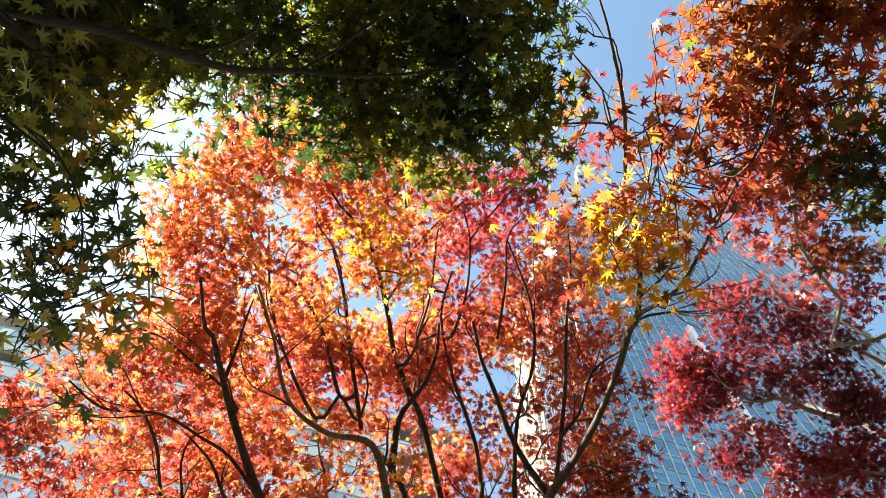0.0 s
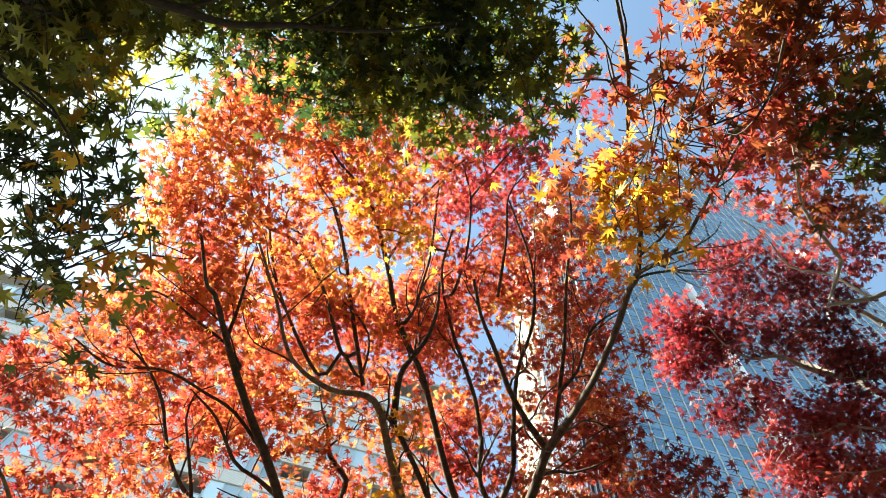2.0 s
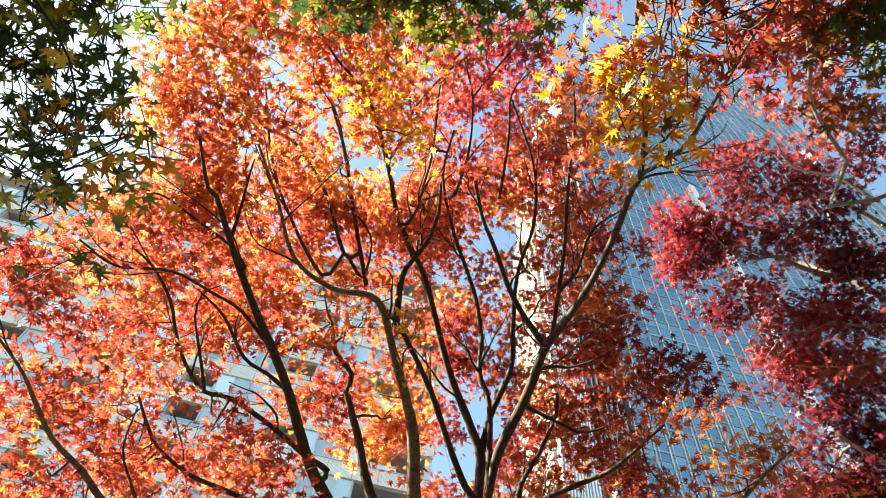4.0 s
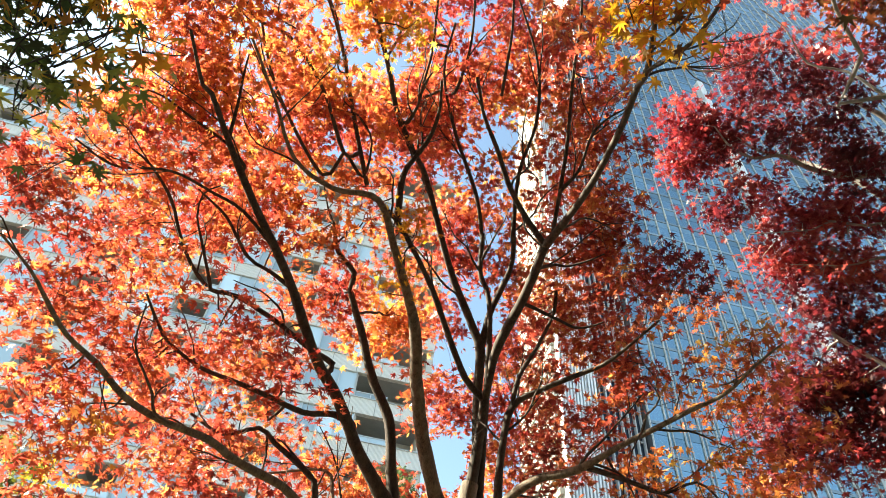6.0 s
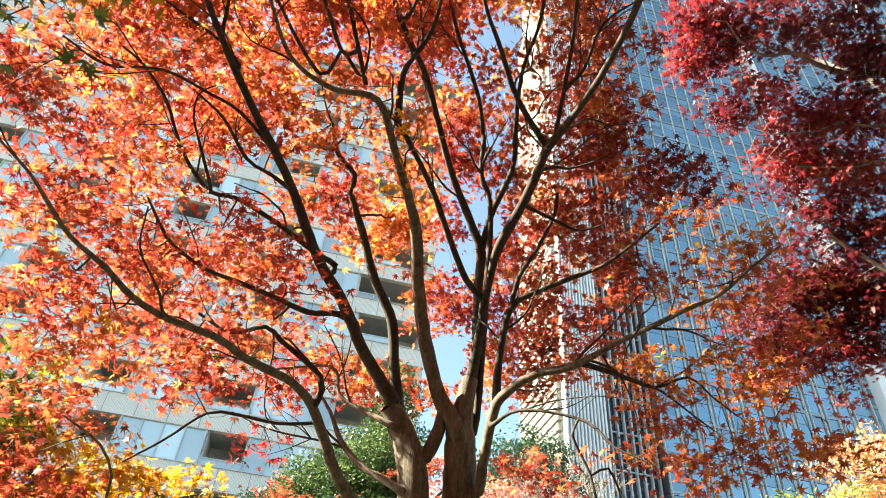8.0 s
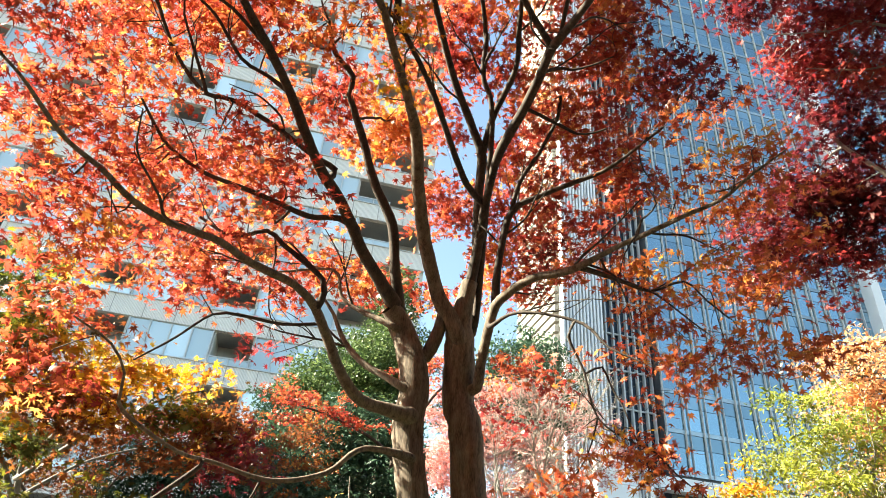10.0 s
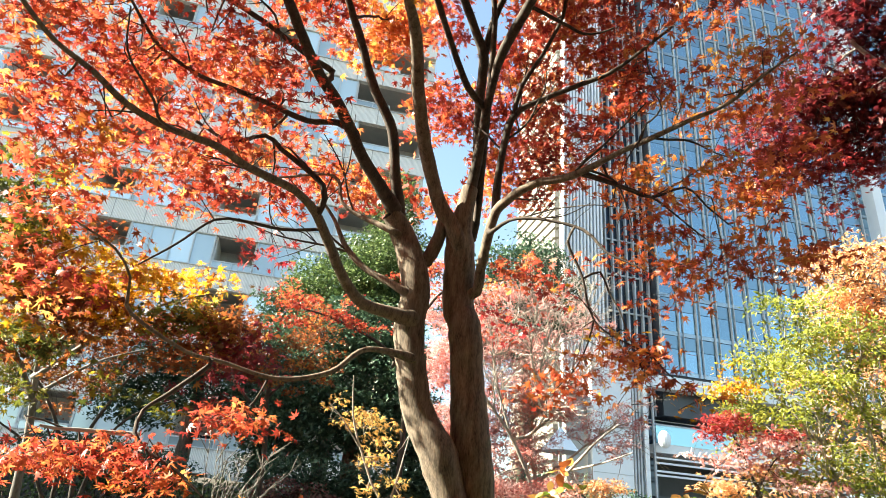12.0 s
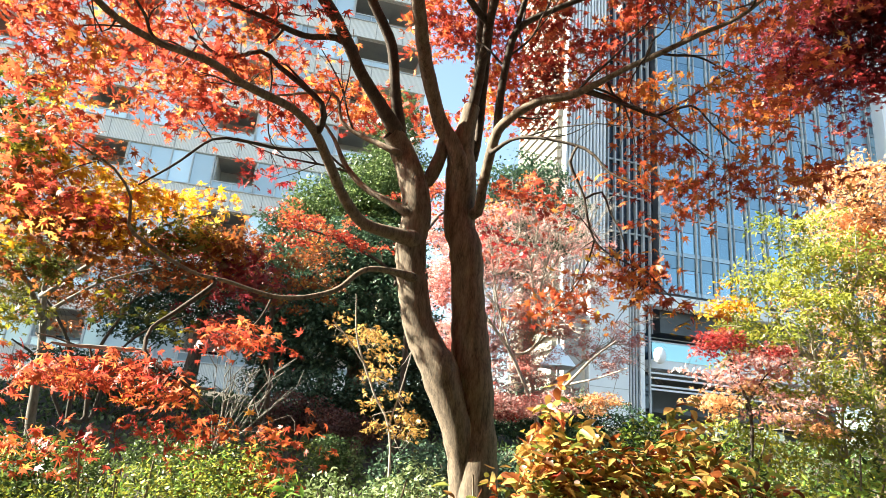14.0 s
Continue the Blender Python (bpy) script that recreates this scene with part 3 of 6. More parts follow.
    bmesh.ops.transform(bm, matrix=Matrix.Translation((-6.7, -1.9, 11.3)) @ Matrix.Diagonal((1, 0.7, 1.25, 1)), verts=bm.verts)
    box(bm, -6.75, -1.8, 10.9, -6.65, -0.85, 11.1)
    part("globe_lamp", bm, PANEL, tower, "white globe lamp on the terrace edge")
    boxes("thin_post", [(-7.2, -1.0, 0, -7.05, -0.8, 18)], FIN, tower)


build_tower()

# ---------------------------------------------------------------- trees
maple = Plant("maple_tree", (0.22, 4.5, 0.33), "twin-trunked maple with orange and red autumn leaves", "tree", "maple", 0.072, 3, branch=SHADED_BRANCH_BARK)
limb(maple, "trunk", [(0.33, 4.62, 0.3, 0.11), (0.29, 4.61, 0.9, 0.09), (0.27, 4.59, 1.31, 0.092), (0.24, 4.56, 1.5, 0.099), (0.19, 4.54, 1.69, 0.111), (0.12, 4.53, 1.87, 0.119), (0.04, 4.52, 2.06, 0.119), (-0.07, 4.54, 2.23, 0.114), (-0.17, 4.53, 2.55, 0.109), (-0.22, 4.54, 2.88, 0.115), (-0.2, 4.53, 3.08, 0.113), (-0.22, 4.5, 3.29, 0.105), (-0.34, 4.52, 3.61, 0.096), (-0.45, 4.44, 3.75, 0.072)])
limb(maple, "trunk", [(0.4, 4.62, 0.3, 0.23), (0.38, 4.62, 0.75, 0.175), (0.36, 4.6, 1.32, 0.152), (0.35, 4.62, 1.58, 0.141), (0.32, 4.62, 1.87, 0.137), (0.28, 4.62, 2.1, 0.146), (0.23, 4.62, 2.54, 0.123), (0.18, 4.59, 2.95, 0.115), (0.12, 4.62, 3.12, 0.117), (0.11, 4.59, 3.47, 0.117), (0.1, 4.57, 3.6, 0.114), (0.09, 4.54, 3.7, 0.101), (0.12, 4.51, 3.87, 0.075), (0.15, 4.47, 4.05, 0.067)])
limb(maple, "limb", [(-0.42, 4.43, 3.78, 0.053), (-0.66, 4.20, 4.04, 0.046), (-0.85, 3.88, 4.29, 0.042), (-1.01, 3.61, 4.42, 0.038), (-1.17, 3.16, 4.63, 0.032), (-1.27, 2.88, 4.71, 0.029), (-1.37, 2.66, 4.79, 0.026), (-1.51, 2.32, 4.92, 0.022), (-1.61, 1.90, 5.00, 0.016), (-1.62, 1.81, 4.93, 0.012), (-1.63, 1.49, 4.96, 0.009)])
limb(maple, "limb", [(-0.38, 4.49, 3.78, 0.044), (-0.44, 4.40, 4.04, 0.044), (-0.50, 4.24, 4.38, 0.040), (-0.67, 4.07, 4.66, 0.036), (-0.79, 3.88, 4.95, 0.031), (-0.91, 3.69, 5.20, 0.025), (-0.89, 3.59, 5.30, 0.023), (-1.04, 3.48, 5.43, 0.019), (-1.10, 3.33, 5.61, 0.014)])
limb(maple, "limb", [(0.10, 4.50, 3.55, 0.058), (0.04, 4.49, 3.70, 0.067), (-0.09, 4.45, 3.89, 0.059), (-0.23, 4.23, 4.26, 0.053), (-0.31, 3.94, 4.57, 0.050), (-0.34, 3.68, 4.79, 0.046), (-0.41, 3.42, 4.91, 0.037), (-0.52, 3.11, 5.06, 0.030), (-0.65, 2.76, 5.19, 0.024), (-0.93, 2.59, 5.06, 0.018), (-1.16, 2.35, 5.03, 0.013), (-1.26, 1.97, 5.11, 0.010), (-1.35, 1.60, 5.14, 0.008)])
limb(maple, "limb", [(-0.14, 4.55, 3.43, 0.052), (-0.06, 4.52, 3.64, 0.050), (-0.04, 4.51, 3.78, 0.047)])
limb(maple, "limb", [(0.12, 4.56, 3.77, 0.044), (0.16, 4.46, 4.08, 0.045), (0.20, 4.28, 4.36, 0.039), (0.22, 4.14, 4.56, 0.036), (0.25, 3.98, 4.68, 0.030), (0.29, 3.80, 4.82, 0.038), (0.46, 3.44, 5.03, 0.035), (0.54, 3.18, 5.13, 0.031), (0.57, 3.05, 5.16, 0.031), (0.66, 2.78, 5.10, 0.026), (0.78, 2.39, 5.04, 0.022), (0.86, 1.97, 4.98, 0.020), (0.87, 1.63, 4.86, 0.018), (0.85, 1.43, 4.67, 0.016), (0.78, 1.00, 4.57, 0.012), (0.65, 0.69, 4.42, 0.010), (0.56, 0.34, 4.23, 0.009), (0.43, 0.04, 4.02, 0.005), (0.33, -0.10, 3.77, 0.003)])
limb(maple, "limb", [(0.57, 3.05, 5.16, 0.026), (0.41, 2.90, 5.30, 0.021), (0.29, 2.75, 5.42, 0.019), (0.16, 2.48, 5.55, 0.017), (0.06, 2.28, 5.61, 0.014), (-0.01, 2.00, 5.64, 0.012)])
limb(maple, "limb", [(0.22, 4.14, 4.56, 0.027), (0.06, 4.01, 4.66, 0.027), (-0.09, 3.77, 4.86, 0.023), (-0.24, 3.49, 5.07, 0.022), (-0.39, 3.25, 5.21, 0.020), (-0.55, 3.02, 5.32, 0.018), (-0.74, 2.84, 5.36, 0.015)])
limb(maple, "limb", [(0.20, 4.74, 3.86, 0.043), (0.19, 4.54, 4.33, 0.042), (0.17, 4.31, 4.76, 0.041), (0.17, 4.09, 5.02, 0.041), (0.08, 3.95, 5.18, 0.035), (-0.11, 3.67, 5.46, 0.028), (-0.27, 3.28, 5.72, 0.025), (-0.37, 3.00, 5.86, 0.023), (-0.49, 2.74, 5.89, 0.019), (-0.62, 2.42, 5.95, 0.018), (-0.66, 2.15, 5.96, 0.018), (-0.82, 1.61, 6.06, 0.013), (-1.03, 1.30, 6.00, 0.010), (-1.12, 1.09, 5.93, 0.009)])
limb(maple, "limb", [(0.17, 4.09, 5.02, 0.031), (0.23, 3.92, 5.28, 0.029), (0.30, 3.83, 5.44, 0.026), (0.39, 3.63, 5.62, 0.022), (0.37, 3.34, 5.86, 0.019)])
limb(maple, "limb", [(0.22, 4.65, 3.82, 0.027), (0.23, 3.91, 5.21, 0.022), (0.13, 3.72, 5.55, 0.021), (0.13, 3.50, 5.81, 0.018)])
limb(maple, "limb", [(0.25, 4.53, 3.21, 0.037), (0.27, 4.45, 3.40, 0.037), (0.32, 4.27, 3.67, 0.036), (0.37, 4.21, 3.77, 0.036), (0.57, 4.02, 3.86, 0.030), (0.82, 3.86, 3.86, 0.026), (1.07, 3.59, 3.90, 0.019), (1.23, 3.41, 3.91, 0.017), (1.38, 3.21, 3.91, 0.014), (1.54, 3.01, 3.91, 0.011), (1.64, 2.79, 3.94, 0.008), (1.74, 2.62, 3.97, 0.005)])
limb(maple, "limb", [(0.34, 4.28, 3.75, 0.031), (0.35, 4.20, 4.09, 0.029), (0.42, 4.07, 4.46, 0.026), (0.64, 4.00, 4.60, 0.021), (0.92, 3.88, 4.68, 0.018), (1.13, 3.77, 4.74, 0.014), (1.45, 3.50, 4.92, 0.010)])
limb(maple, "limb", [(0.42, 4.07, 4.46, 0.019), (0.47, 4.00, 4.70, 0.018), (0.62, 3.90, 4.96, 0.015), (0.74, 3.78, 5.22, 0.014), (0.75, 3.69, 5.37, 0.013)])
limb(maple, "limb", [(0.89, 3.82, 3.86, 0.019), (1.12, 3.74, 3.74, 0.015), (1.30, 3.68, 3.64, 0.011), (1.47, 3.54, 3.65, 0.008), (1.59, 3.52, 3.51, 0.006), (1.69, 3.48, 3.38, 0.005)])
limb(maple, "limb", [(0.31, 4.26, 3.57, 0.017), (0.43, 4.12, 3.61, 0.012), (0.61, 4.00, 3.58, 0.010), (0.90, 3.89, 3.47, 0.011), (1.04, 3.83, 3.29, 0.007), (1.22, 3.77, 3.18, 0.005)])
limb(maple, "limb", [(-0.22, 4.42, 2.92, 0.054), (-0.35, 4.36, 2.93, 0.048), (-0.54, 4.23, 2.94, 0.042), (-0.67, 4.06, 3.05, 0.037), (-0.77, 3.92, 3.22, 0.034), (-0.86, 3.78, 3.37, 0.031), (-0.98, 3.60, 3.43, 0.028), (-1.23, 3.39, 3.45, 0.024), (-1.35, 3.21, 3.46, 0.022), (-1.57, 3.00, 3.43, 0.019), (-1.70, 2.80, 3.42, 0.017), (-1.79, 2.58, 3.45, 0.014), (-1.87, 2.38, 3.45, 0.011), (-1.90, 2.18, 3.47, 0.011), (-1.91, 2.00, 3.48, 0.007), (-1.95, 1.78, 3.47, 0.005)])
limb(maple, "limb", [(-0.83, 3.76, 3.41, 0.023), (-0.84, 3.74, 3.56, 0.020), (-1.13, 3.67, 3.76, 0.017), (-1.25, 3.64, 3.84, 0.015), (-1.47, 3.65, 3.78, 0.012), (-1.69, 3.57, 3.86, 0.009)])
limb(maple, "limb", [(-0.75, 4.08, 4.21, 0.029), (-0.86, 3.98, 4.22, 0.024), (-1.06, 3.87, 4.14, 0.021), (-1.28, 3.68, 4.12, 0.018), (-1.47, 3.51, 4.09, 0.016), (-1.63, 3.33, 4.04, 0.014), (-1.78, 3.12, 4.04, 0.011), (-1.82, 2.94, 4.05, 0.010), (-1.85, 2.74, 4.09, 0.007)])
limb(maple, "limb", [(-0.27, 4.45, 3.13, 0.030), (-0.43, 4.51, 3.23, 0.026), (-0.60, 4.56, 3.33, 0.023), (-0.77, 4.57, 3.50, 0.021), (-0.89, 4.56, 3.72, 0.014), (-1.00, 4.53, 3.85, 0.012)])
limb(maple, "limb", [(-0.39, 4.42, 3.58, 0.026), (-0.55, 4.47, 3.67, 0.022), (-0.69, 4.53, 3.75, 0.019), (-0.85, 4.55, 3.87, 0.015), (-0.95, 4.53, 4.09, 0.012), (-1.44, 4.55, 4.03, 0.009)])
limb(maple, "limb", [(-0.17, 4.45, 2.64, 0.035), (-0.37, 4.29, 2.64, 0.021), (-0.51, 4.18, 2.59, 0.018), (-0.67, 4.10, 2.42, 0.016), (-0.94, 3.91, 2.31, 0.014), (-1.22, 3.67, 2.33, 0.011), (-1.36, 3.51, 2.33, 0.010), (-1.54, 3.30, 2.41, 0.010), (-1.60, 3.19, 2.47, 0.010), (-1.58, 3.11, 2.59, 0.007), (-1.63, 2.98, 2.69, 0.006), (-1.74, 2.78, 2.73, 0.004)])
limb(maple, "limb", [(-1.26, 3.61, 2.29, 0.014), (-1.42, 3.48, 2.07, 0.012), (-1.47, 3.41, 1.99, 0.010), (-1.47, 3.38, 1.87, 0.011), (-1.36, 3.37, 1.78, 0.008), (-1.19, 3.39, 1.69, 0.007), (-0.93, 3.38, 1.49, 0.005)])
limb(maple, "limb", [(-1.47, 3.43, 1.87, 0.013), (-1.57, 3.34, 1.86, 0.011), (-1.68, 3.25, 1.85, 0.010), (-1.75, 3.17, 1.84, 0.008), (-1.79, 3.11, 1.84, 0.006)], "bare bleached limb", PALE_BARK)
limb(maple, "limb", [(-0.82, 3.87, 3.30, 0.011), (-1.05, 3.79, 3.24, 0.010), (-1.28, 3.67, 3.22, 0.010), (-1.42, 3.58, 3.17, 0.008), (-1.57, 3.50, 2.96, 0.007), (-1.70, 3.39, 2.77, 0.005)])
limb(maple, "limb", [(0.85, 1.43, 4.66, 0.011), (0.97, 1.20, 4.48, 0.010), (1.03, 0.86, 4.34, 0.008), (1.03, 0.61, 4.17, 0.006), (1.03, 0.38, 3.98, 0.005), (0.96, 0.17, 3.80, 0.004)])
limb(maple, "limb", [(0.77, 0.99, 4.44, 0.008), (0.76, 0.77, 4.26, 0.007), (0.78, 0.51, 4.07, 0.005), (0.75, 0.28, 3.87, 0.003)])
limb(maple, "limb", [(-1.27, 2.88, 4.71, 0.014), (-1.47, 2.62, 4.78, 0.011), (-1.62, 2.48, 4.76, 0.010), (-1.82, 2.26, 4.67, 0.008), (-2.04, 2.12, 4.49, 0.007), (-2.16, 1.91, 4.42, 0.005)])
limb(maple, "limb", [(-1.22, 3.30, 4.77, 0.019), (-1.39, 3.22, 4.85, 0.014), (-1.54, 3.08, 4.85, 0.013), (-1.69, 2.84, 4.98, 0.010), (-1.83, 2.60, 4.96, 0.007)])
limb(maple, "limb", [(0.67, 3.21, 5.54, 0.018), (0.73, 2.75, 5.97, 0.015), (0.74, 2.25, 6.35, 0.013), (0.75, 1.87, 6.51, 0.011), (0.71, 1.56, 6.62, 0.007)])
limb(maple, "limb", [(0.38, 3.47, 5.75, 0.019), (0.39, 3.05, 6.06, 0.016), (0.50, 2.65, 6.29, 0.014), (0.46, 2.24, 6.50, 0.011), (0.24, 1.73, 6.61, 0.007)])
limb(maple, "limb", [(0.13, 3.58, 5.80, 0.019), (0.05, 3.28, 6.04, 0.018), (-0.17, 2.83, 6.33, 0.014), (-0.29, 2.41, 6.55, 0.011), (-0.22, 2.05, 6.71, 0.009)])
limb(maple, "limb", [(-0.82, 2.99, 5.68, 0.019), (-0.94, 2.55, 5.93, 0.017), (-1.02, 2.04, 6.06, 0.014), (-1.10, 1.68, 6.08, 0.010)])
limb(maple, "limb", [(-0.97, 2.66, 5.62, 0.014), (-1.11, 2.21, 5.73, 0.013), (-1.31, 1.83, 5.74, 0.011), (-1.49, 1.67, 5.63, 0.009), (-1.56, 1.37, 5.60, 0.006)])
limb(maple, "limb", [(-1.12, 2.79, 5.50, 0.014), (-1.37, 2.30, 5.60, 0.011), (-1.46, 1.89, 5.66, 0.010), (-1.47, 1.41, 5.74, 0.006)])
limb(maple, "limb", [(0.19, 2.42, 6.21, 0.012), (0.23, 2.00, 6.40, 0.011), (0.23, 1.66, 6.53, 0.007), (0.36, 1.48, 6.58, 0.005)])
limb(maple, "limb", [(-1.57, 2.22, 5.02, 0.012), (-1.53, 2.07, 5.15, 0.011), (-1.50, 1.92, 5.26, 0.008), (-1.47, 1.80, 5.36, 0.005)])
limb(maple, "limb", [(-0.92, 3.76, 4.50, 0.022), (-1.07, 3.63, 4.51, 0.020), (-1.30, 3.42, 4.56, 0.018), (-1.55, 3.20, 4.57, 0.016), (-1.69, 3.09, 4.51, 0.014), (-1.79, 2.90, 4.54, 0.013), (-1.84, 2.69, 4.60, 0.011), (-1.87, 2.48, 4.67, 0.011), (-1.95, 2.25, 4.70, 0.008), (-2.01, 2.11, 4.66, 0.006)])
limb(maple, "limb", [(-1.64, 3.00, 4.42, 0.011), (-1.72, 2.78, 4.62, 0.009), (-1.77, 2.66, 4.74, 0.008), (-1.75, 2.56, 4.86, 0.006), (-1.66, 2.55, 4.95, 0.005)])
limb(maple, "limb", [(-0.55, 3.16, 5.47, 0.028), (-0.55, 2.97, 5.65, 0.026), (-0.52, 2.87, 5.77, 0.022), (-0.42, 2.77, 5.88, 0.020), (-0.34, 2.67, 5.99, 0.017), (-0.29, 2.51, 6.12, 0.014), (-0.29, 2.34, 6.25, 0.011)])
limb(maple, "limb", [(-0.52, 2.53, 5.90, 0.014), (-0.45, 2.43, 6.00, 0.011), (-0.42, 2.32, 6.10, 0.009), (-0.35, 2.23, 6.19, 0.006)])
limb(maple, "limb", [(-1.51, 1.64, 5.63, 0.011), (-1.61, 1.47, 5.64, 0.010), (-1.67, 1.24, 5.66, 0.008), (-1.68, 1.06, 5.68, 0.007), (-1.67, 0.78, 5.71, 0.005)])
limb(maple, "limb", [(-0.48, 2.13, 6.55, 0.014), (-0.58, 1.90, 6.66, 0.011), (-0.61, 1.68, 6.75, 0.011), (-0.65, 1.47, 6.84, 0.009), (-0.68, 1.25, 6.92, 0.006)])
limb(maple, "limb", [(-0.45, 2.49, 6.27, 0.011), (-0.39, 2.22, 6.46, 0.011), (-0.37, 1.97, 6.62, 0.010), (-0.36, 1.74, 6.76, 0.008), (-0.32, 1.58, 6.86, 0.006)])
limb(maple, "limb", [(-0.19, 2.51, 6.39, 0.015), (-0.13, 2.36, 6.47, 0.013), (-0.08, 2.14, 6.57, 0.010), (-0.08, 1.76, 6.71, 0.009), (-0.17, 1.46, 6.80, 0.006)])
limb(maple, "limb", [(-0.08, 1.76, 6.71, 0.011), (-0.01, 1.68, 6.77, 0.009), (0.14, 1.50, 6.86, 0.008), (0.31, 1.30, 6.94, 0.006)])
limb(maple, "limb", [(0.72, 2.93, 5.74, 0.014), (0.83, 2.81, 5.82, 0.012), (0.90, 2.60, 5.97, 0.010), (0.99, 2.49, 6.04, 0.009), (1.15, 2.39, 6.09, 0.006)])
limb(maple, "limb", [(0.74, 3.57, 4.92, 0.010), (0.85, 3.61, 4.90, 0.010), (0.97, 3.61, 4.92, 0.008), (1.07, 3.59, 4.96, 0.006)])
limb(maple, "limb", [(0.69, 3.34, 5.29, 0.010), (0.77, 3.34, 5.28, 0.010), (0.91, 3.29, 5.29, 0.008), (1.05, 3.22, 5.32, 0.006)])
limb(maple, "limb", [(0.76, 1.02, 4.44, 0.009), (0.73, 0.83, 4.34, 0.007), (0.72, 0.61, 4.24, 0.005), (0.70, 0.43, 4.12, 0.005), (0.63, 0.30, 4.00, 0.003)])
limb(maple, "limb", [(0.97, 0.73, 4.14, 0.004), (0.92, 0.61, 4.11, 0.003), (0.87, 0.50, 4.08, 0.003), (0.82, 0.43, 4.04, 0.002)])
limb(maple, "limb", [(0.53, 0.42, 4.01, 0.003), (0.46, 0.36, 3.98, 0.003), (0.42, 0.26, 3.95, 0.002)])
limb(maple, "limb", [(-1.46, 2.36, 4.92, 0.010), (-1.58, 2.23, 4.98, 0.009), (-1.76, 2.10, 5.01, 0.008), (-1.93, 1.96, 5.03, 0.006), (-2.09, 1.88, 5.01, 0.005)])
limb(maple, "limb", [(-0.82, 2.82, 5.55, 0.010), (-0.78, 2.64, 5.75, 0.008), (-0.87, 2.52, 5.88, 0.006), (-1.02, 2.43, 5.98, 0.005)])
limb(maple, "limb", [(-0.67, 2.04, 6.02, 0.010), (-0.62, 1.98, 6.16, 0.011), (-0.51, 1.74, 6.37, 0.009), (-0.31, 1.54, 6.56, 0.008), (-0.12, 1.41, 6.71, 0.006)])
limb(maple, "limb", [(-0.81, 1.68, 6.03, 0.008), (-0.68, 1.56, 6.15, 0.005), (-0.65, 1.46, 6.24, 0.004)])
limb(maple, "limb", [(0.80, 3.90, 3.37, 0.0096), (0.86, 3.93, 3.25, 0.0088), (0.91, 3.95, 3.14, 0.0081), (0.94, 3.98, 3.02, 0.0074), (0.99, 4.00, 2.88, 0.0067), (1.07, 3.99, 2.80, 0.0060), (1.19, 3.96, 2.73, 0.0054), (1.32, 3.92, 2.66, 0.0047)])
limb(maple, "limb", [(1.02, 3.93, 3.19, 0.0067), (1.08, 3.95, 3.06, 0.0061), (1.15, 3.95, 2.93, 0.0055), (1.19, 3.96, 2.81, 0.0049), (1.25, 3.97, 2.66, 0.0043), (1.30, 3.97, 2.52, 0.0037)])
limb(maple, "limb", [(0.98, 3.96, 2.86, 0.0056), (0.95, 4.01, 2.72, 0.0049), (0.89, 4.06, 2.58, 0.0042), (0.78, 4.12, 2.45, 0.0035), (0.66, 4.16, 2.36, 0.0028)])
limb(maple, "limb", [(1.32, 3.92, 2.66, 0.0047), (1.41, 3.92, 2.56, 0.0040), (1.50, 3.91, 2.48, 0.0034), (1.60, 3.89, 2.40, 0.0028)])
maple.branchlets(160)
clump(maple, (0.59, 0.40, 4.21), (0.1, 0.14, 0.07), "rust", 6)
clump(maple, (0.53, 0.60, 4.18), (0.09, 0.08, 0.04), "dark_red", 3)
clump(maple, (0.58, 0.69, 4.15), (0.12, 0.05, 0.02), "red", 3)
clump(maple, (0.64, 0.36, 4.20), (0.1, 0.09, 0.05), "dark_red", 5)
clump(maple, (0.71, 0.52, 4.16), (0.07, 0.12, 0.06), "red", 3)
clump(maple, (0.77, 0.45, 4.15), (0.1, 0.12, 0.06), "rust", 6)
clump(maple, (0.68, 0.65, 4.14), (0.1, 0.09, 0.05), "red", 5)
clump(maple, (0.80, 0.57, 4.12), (0.1, 0.09, 0.05), "red", 3)
clump(maple, (0.67, 0.76, 4.11), (0.1, 0.09, 0.05), "orange", 6)
clump(maple, (0.55, 0.82, 4.12), (0.12, 0.09, 0.05), "orange", 8)
clump(maple, (0.33, 0.72, 4.19), (0.1, 0.07, 0.04), "yellow", 3)
clump(maple, (0.78, 0.77, 4.08), (0.1, 0.09, 0.05), "rust", 5)
clump(maple, (0.88, 0.61, 4.09), (0.07, 0.09, 0.05), "red", 3)
clump(maple, (0.92, 0.50, 4.10), (0.1, 0.09, 0.05), "red", 6)
clump(maple, (0.61, 0.83, 4.11), (0.1, 0.09, 0.05), "yellow", 16)
clump(maple, (0.66, 0.96, 4.04), (0.12, 0.09, 0.05), "yellow", 20)
clump(maple, (0.72, 0.68, 4.12), (0.1, 0.07, 0.04), "orange", 3)
clump(maple, (0.44, 0.79, 4.15), (0.12, 0.09, 0.05), "orange", 16)
clump(maple, (0.90, 0.75, 4.04), (0.07, 0.07, 0.04), "rust", 2)
clump(maple, (0.98, 0.37, 4.10), (0.12, 0.11, 0.06), "red", 13)
clump(maple, (0.88, 0.34, 4.14), (0.12, 0.09, 0.05), "rust", 8)
clump(maple, (-1.80, 1.40, 5.42), (0.48, 0.4, 0.42), "orange", 222, 0.9)
clump(maple, (-1.44, 1.87, 5.63), (0.54, 0.43, 0.46), "orange", 261, 0.9)
clump(maple, (-1.52, 0.96, 5.67), (0.43, 0.36, 0.39), "orange", 165, 0.9)
clump(maple, (-1.08, 0.97, 6.25), (0.52, 0.36, 0.42), "orange", 174)
clump(maple, (-0.91, 1.66, 6.21), (0.49, 0.4, 0.43), "orange", 188)
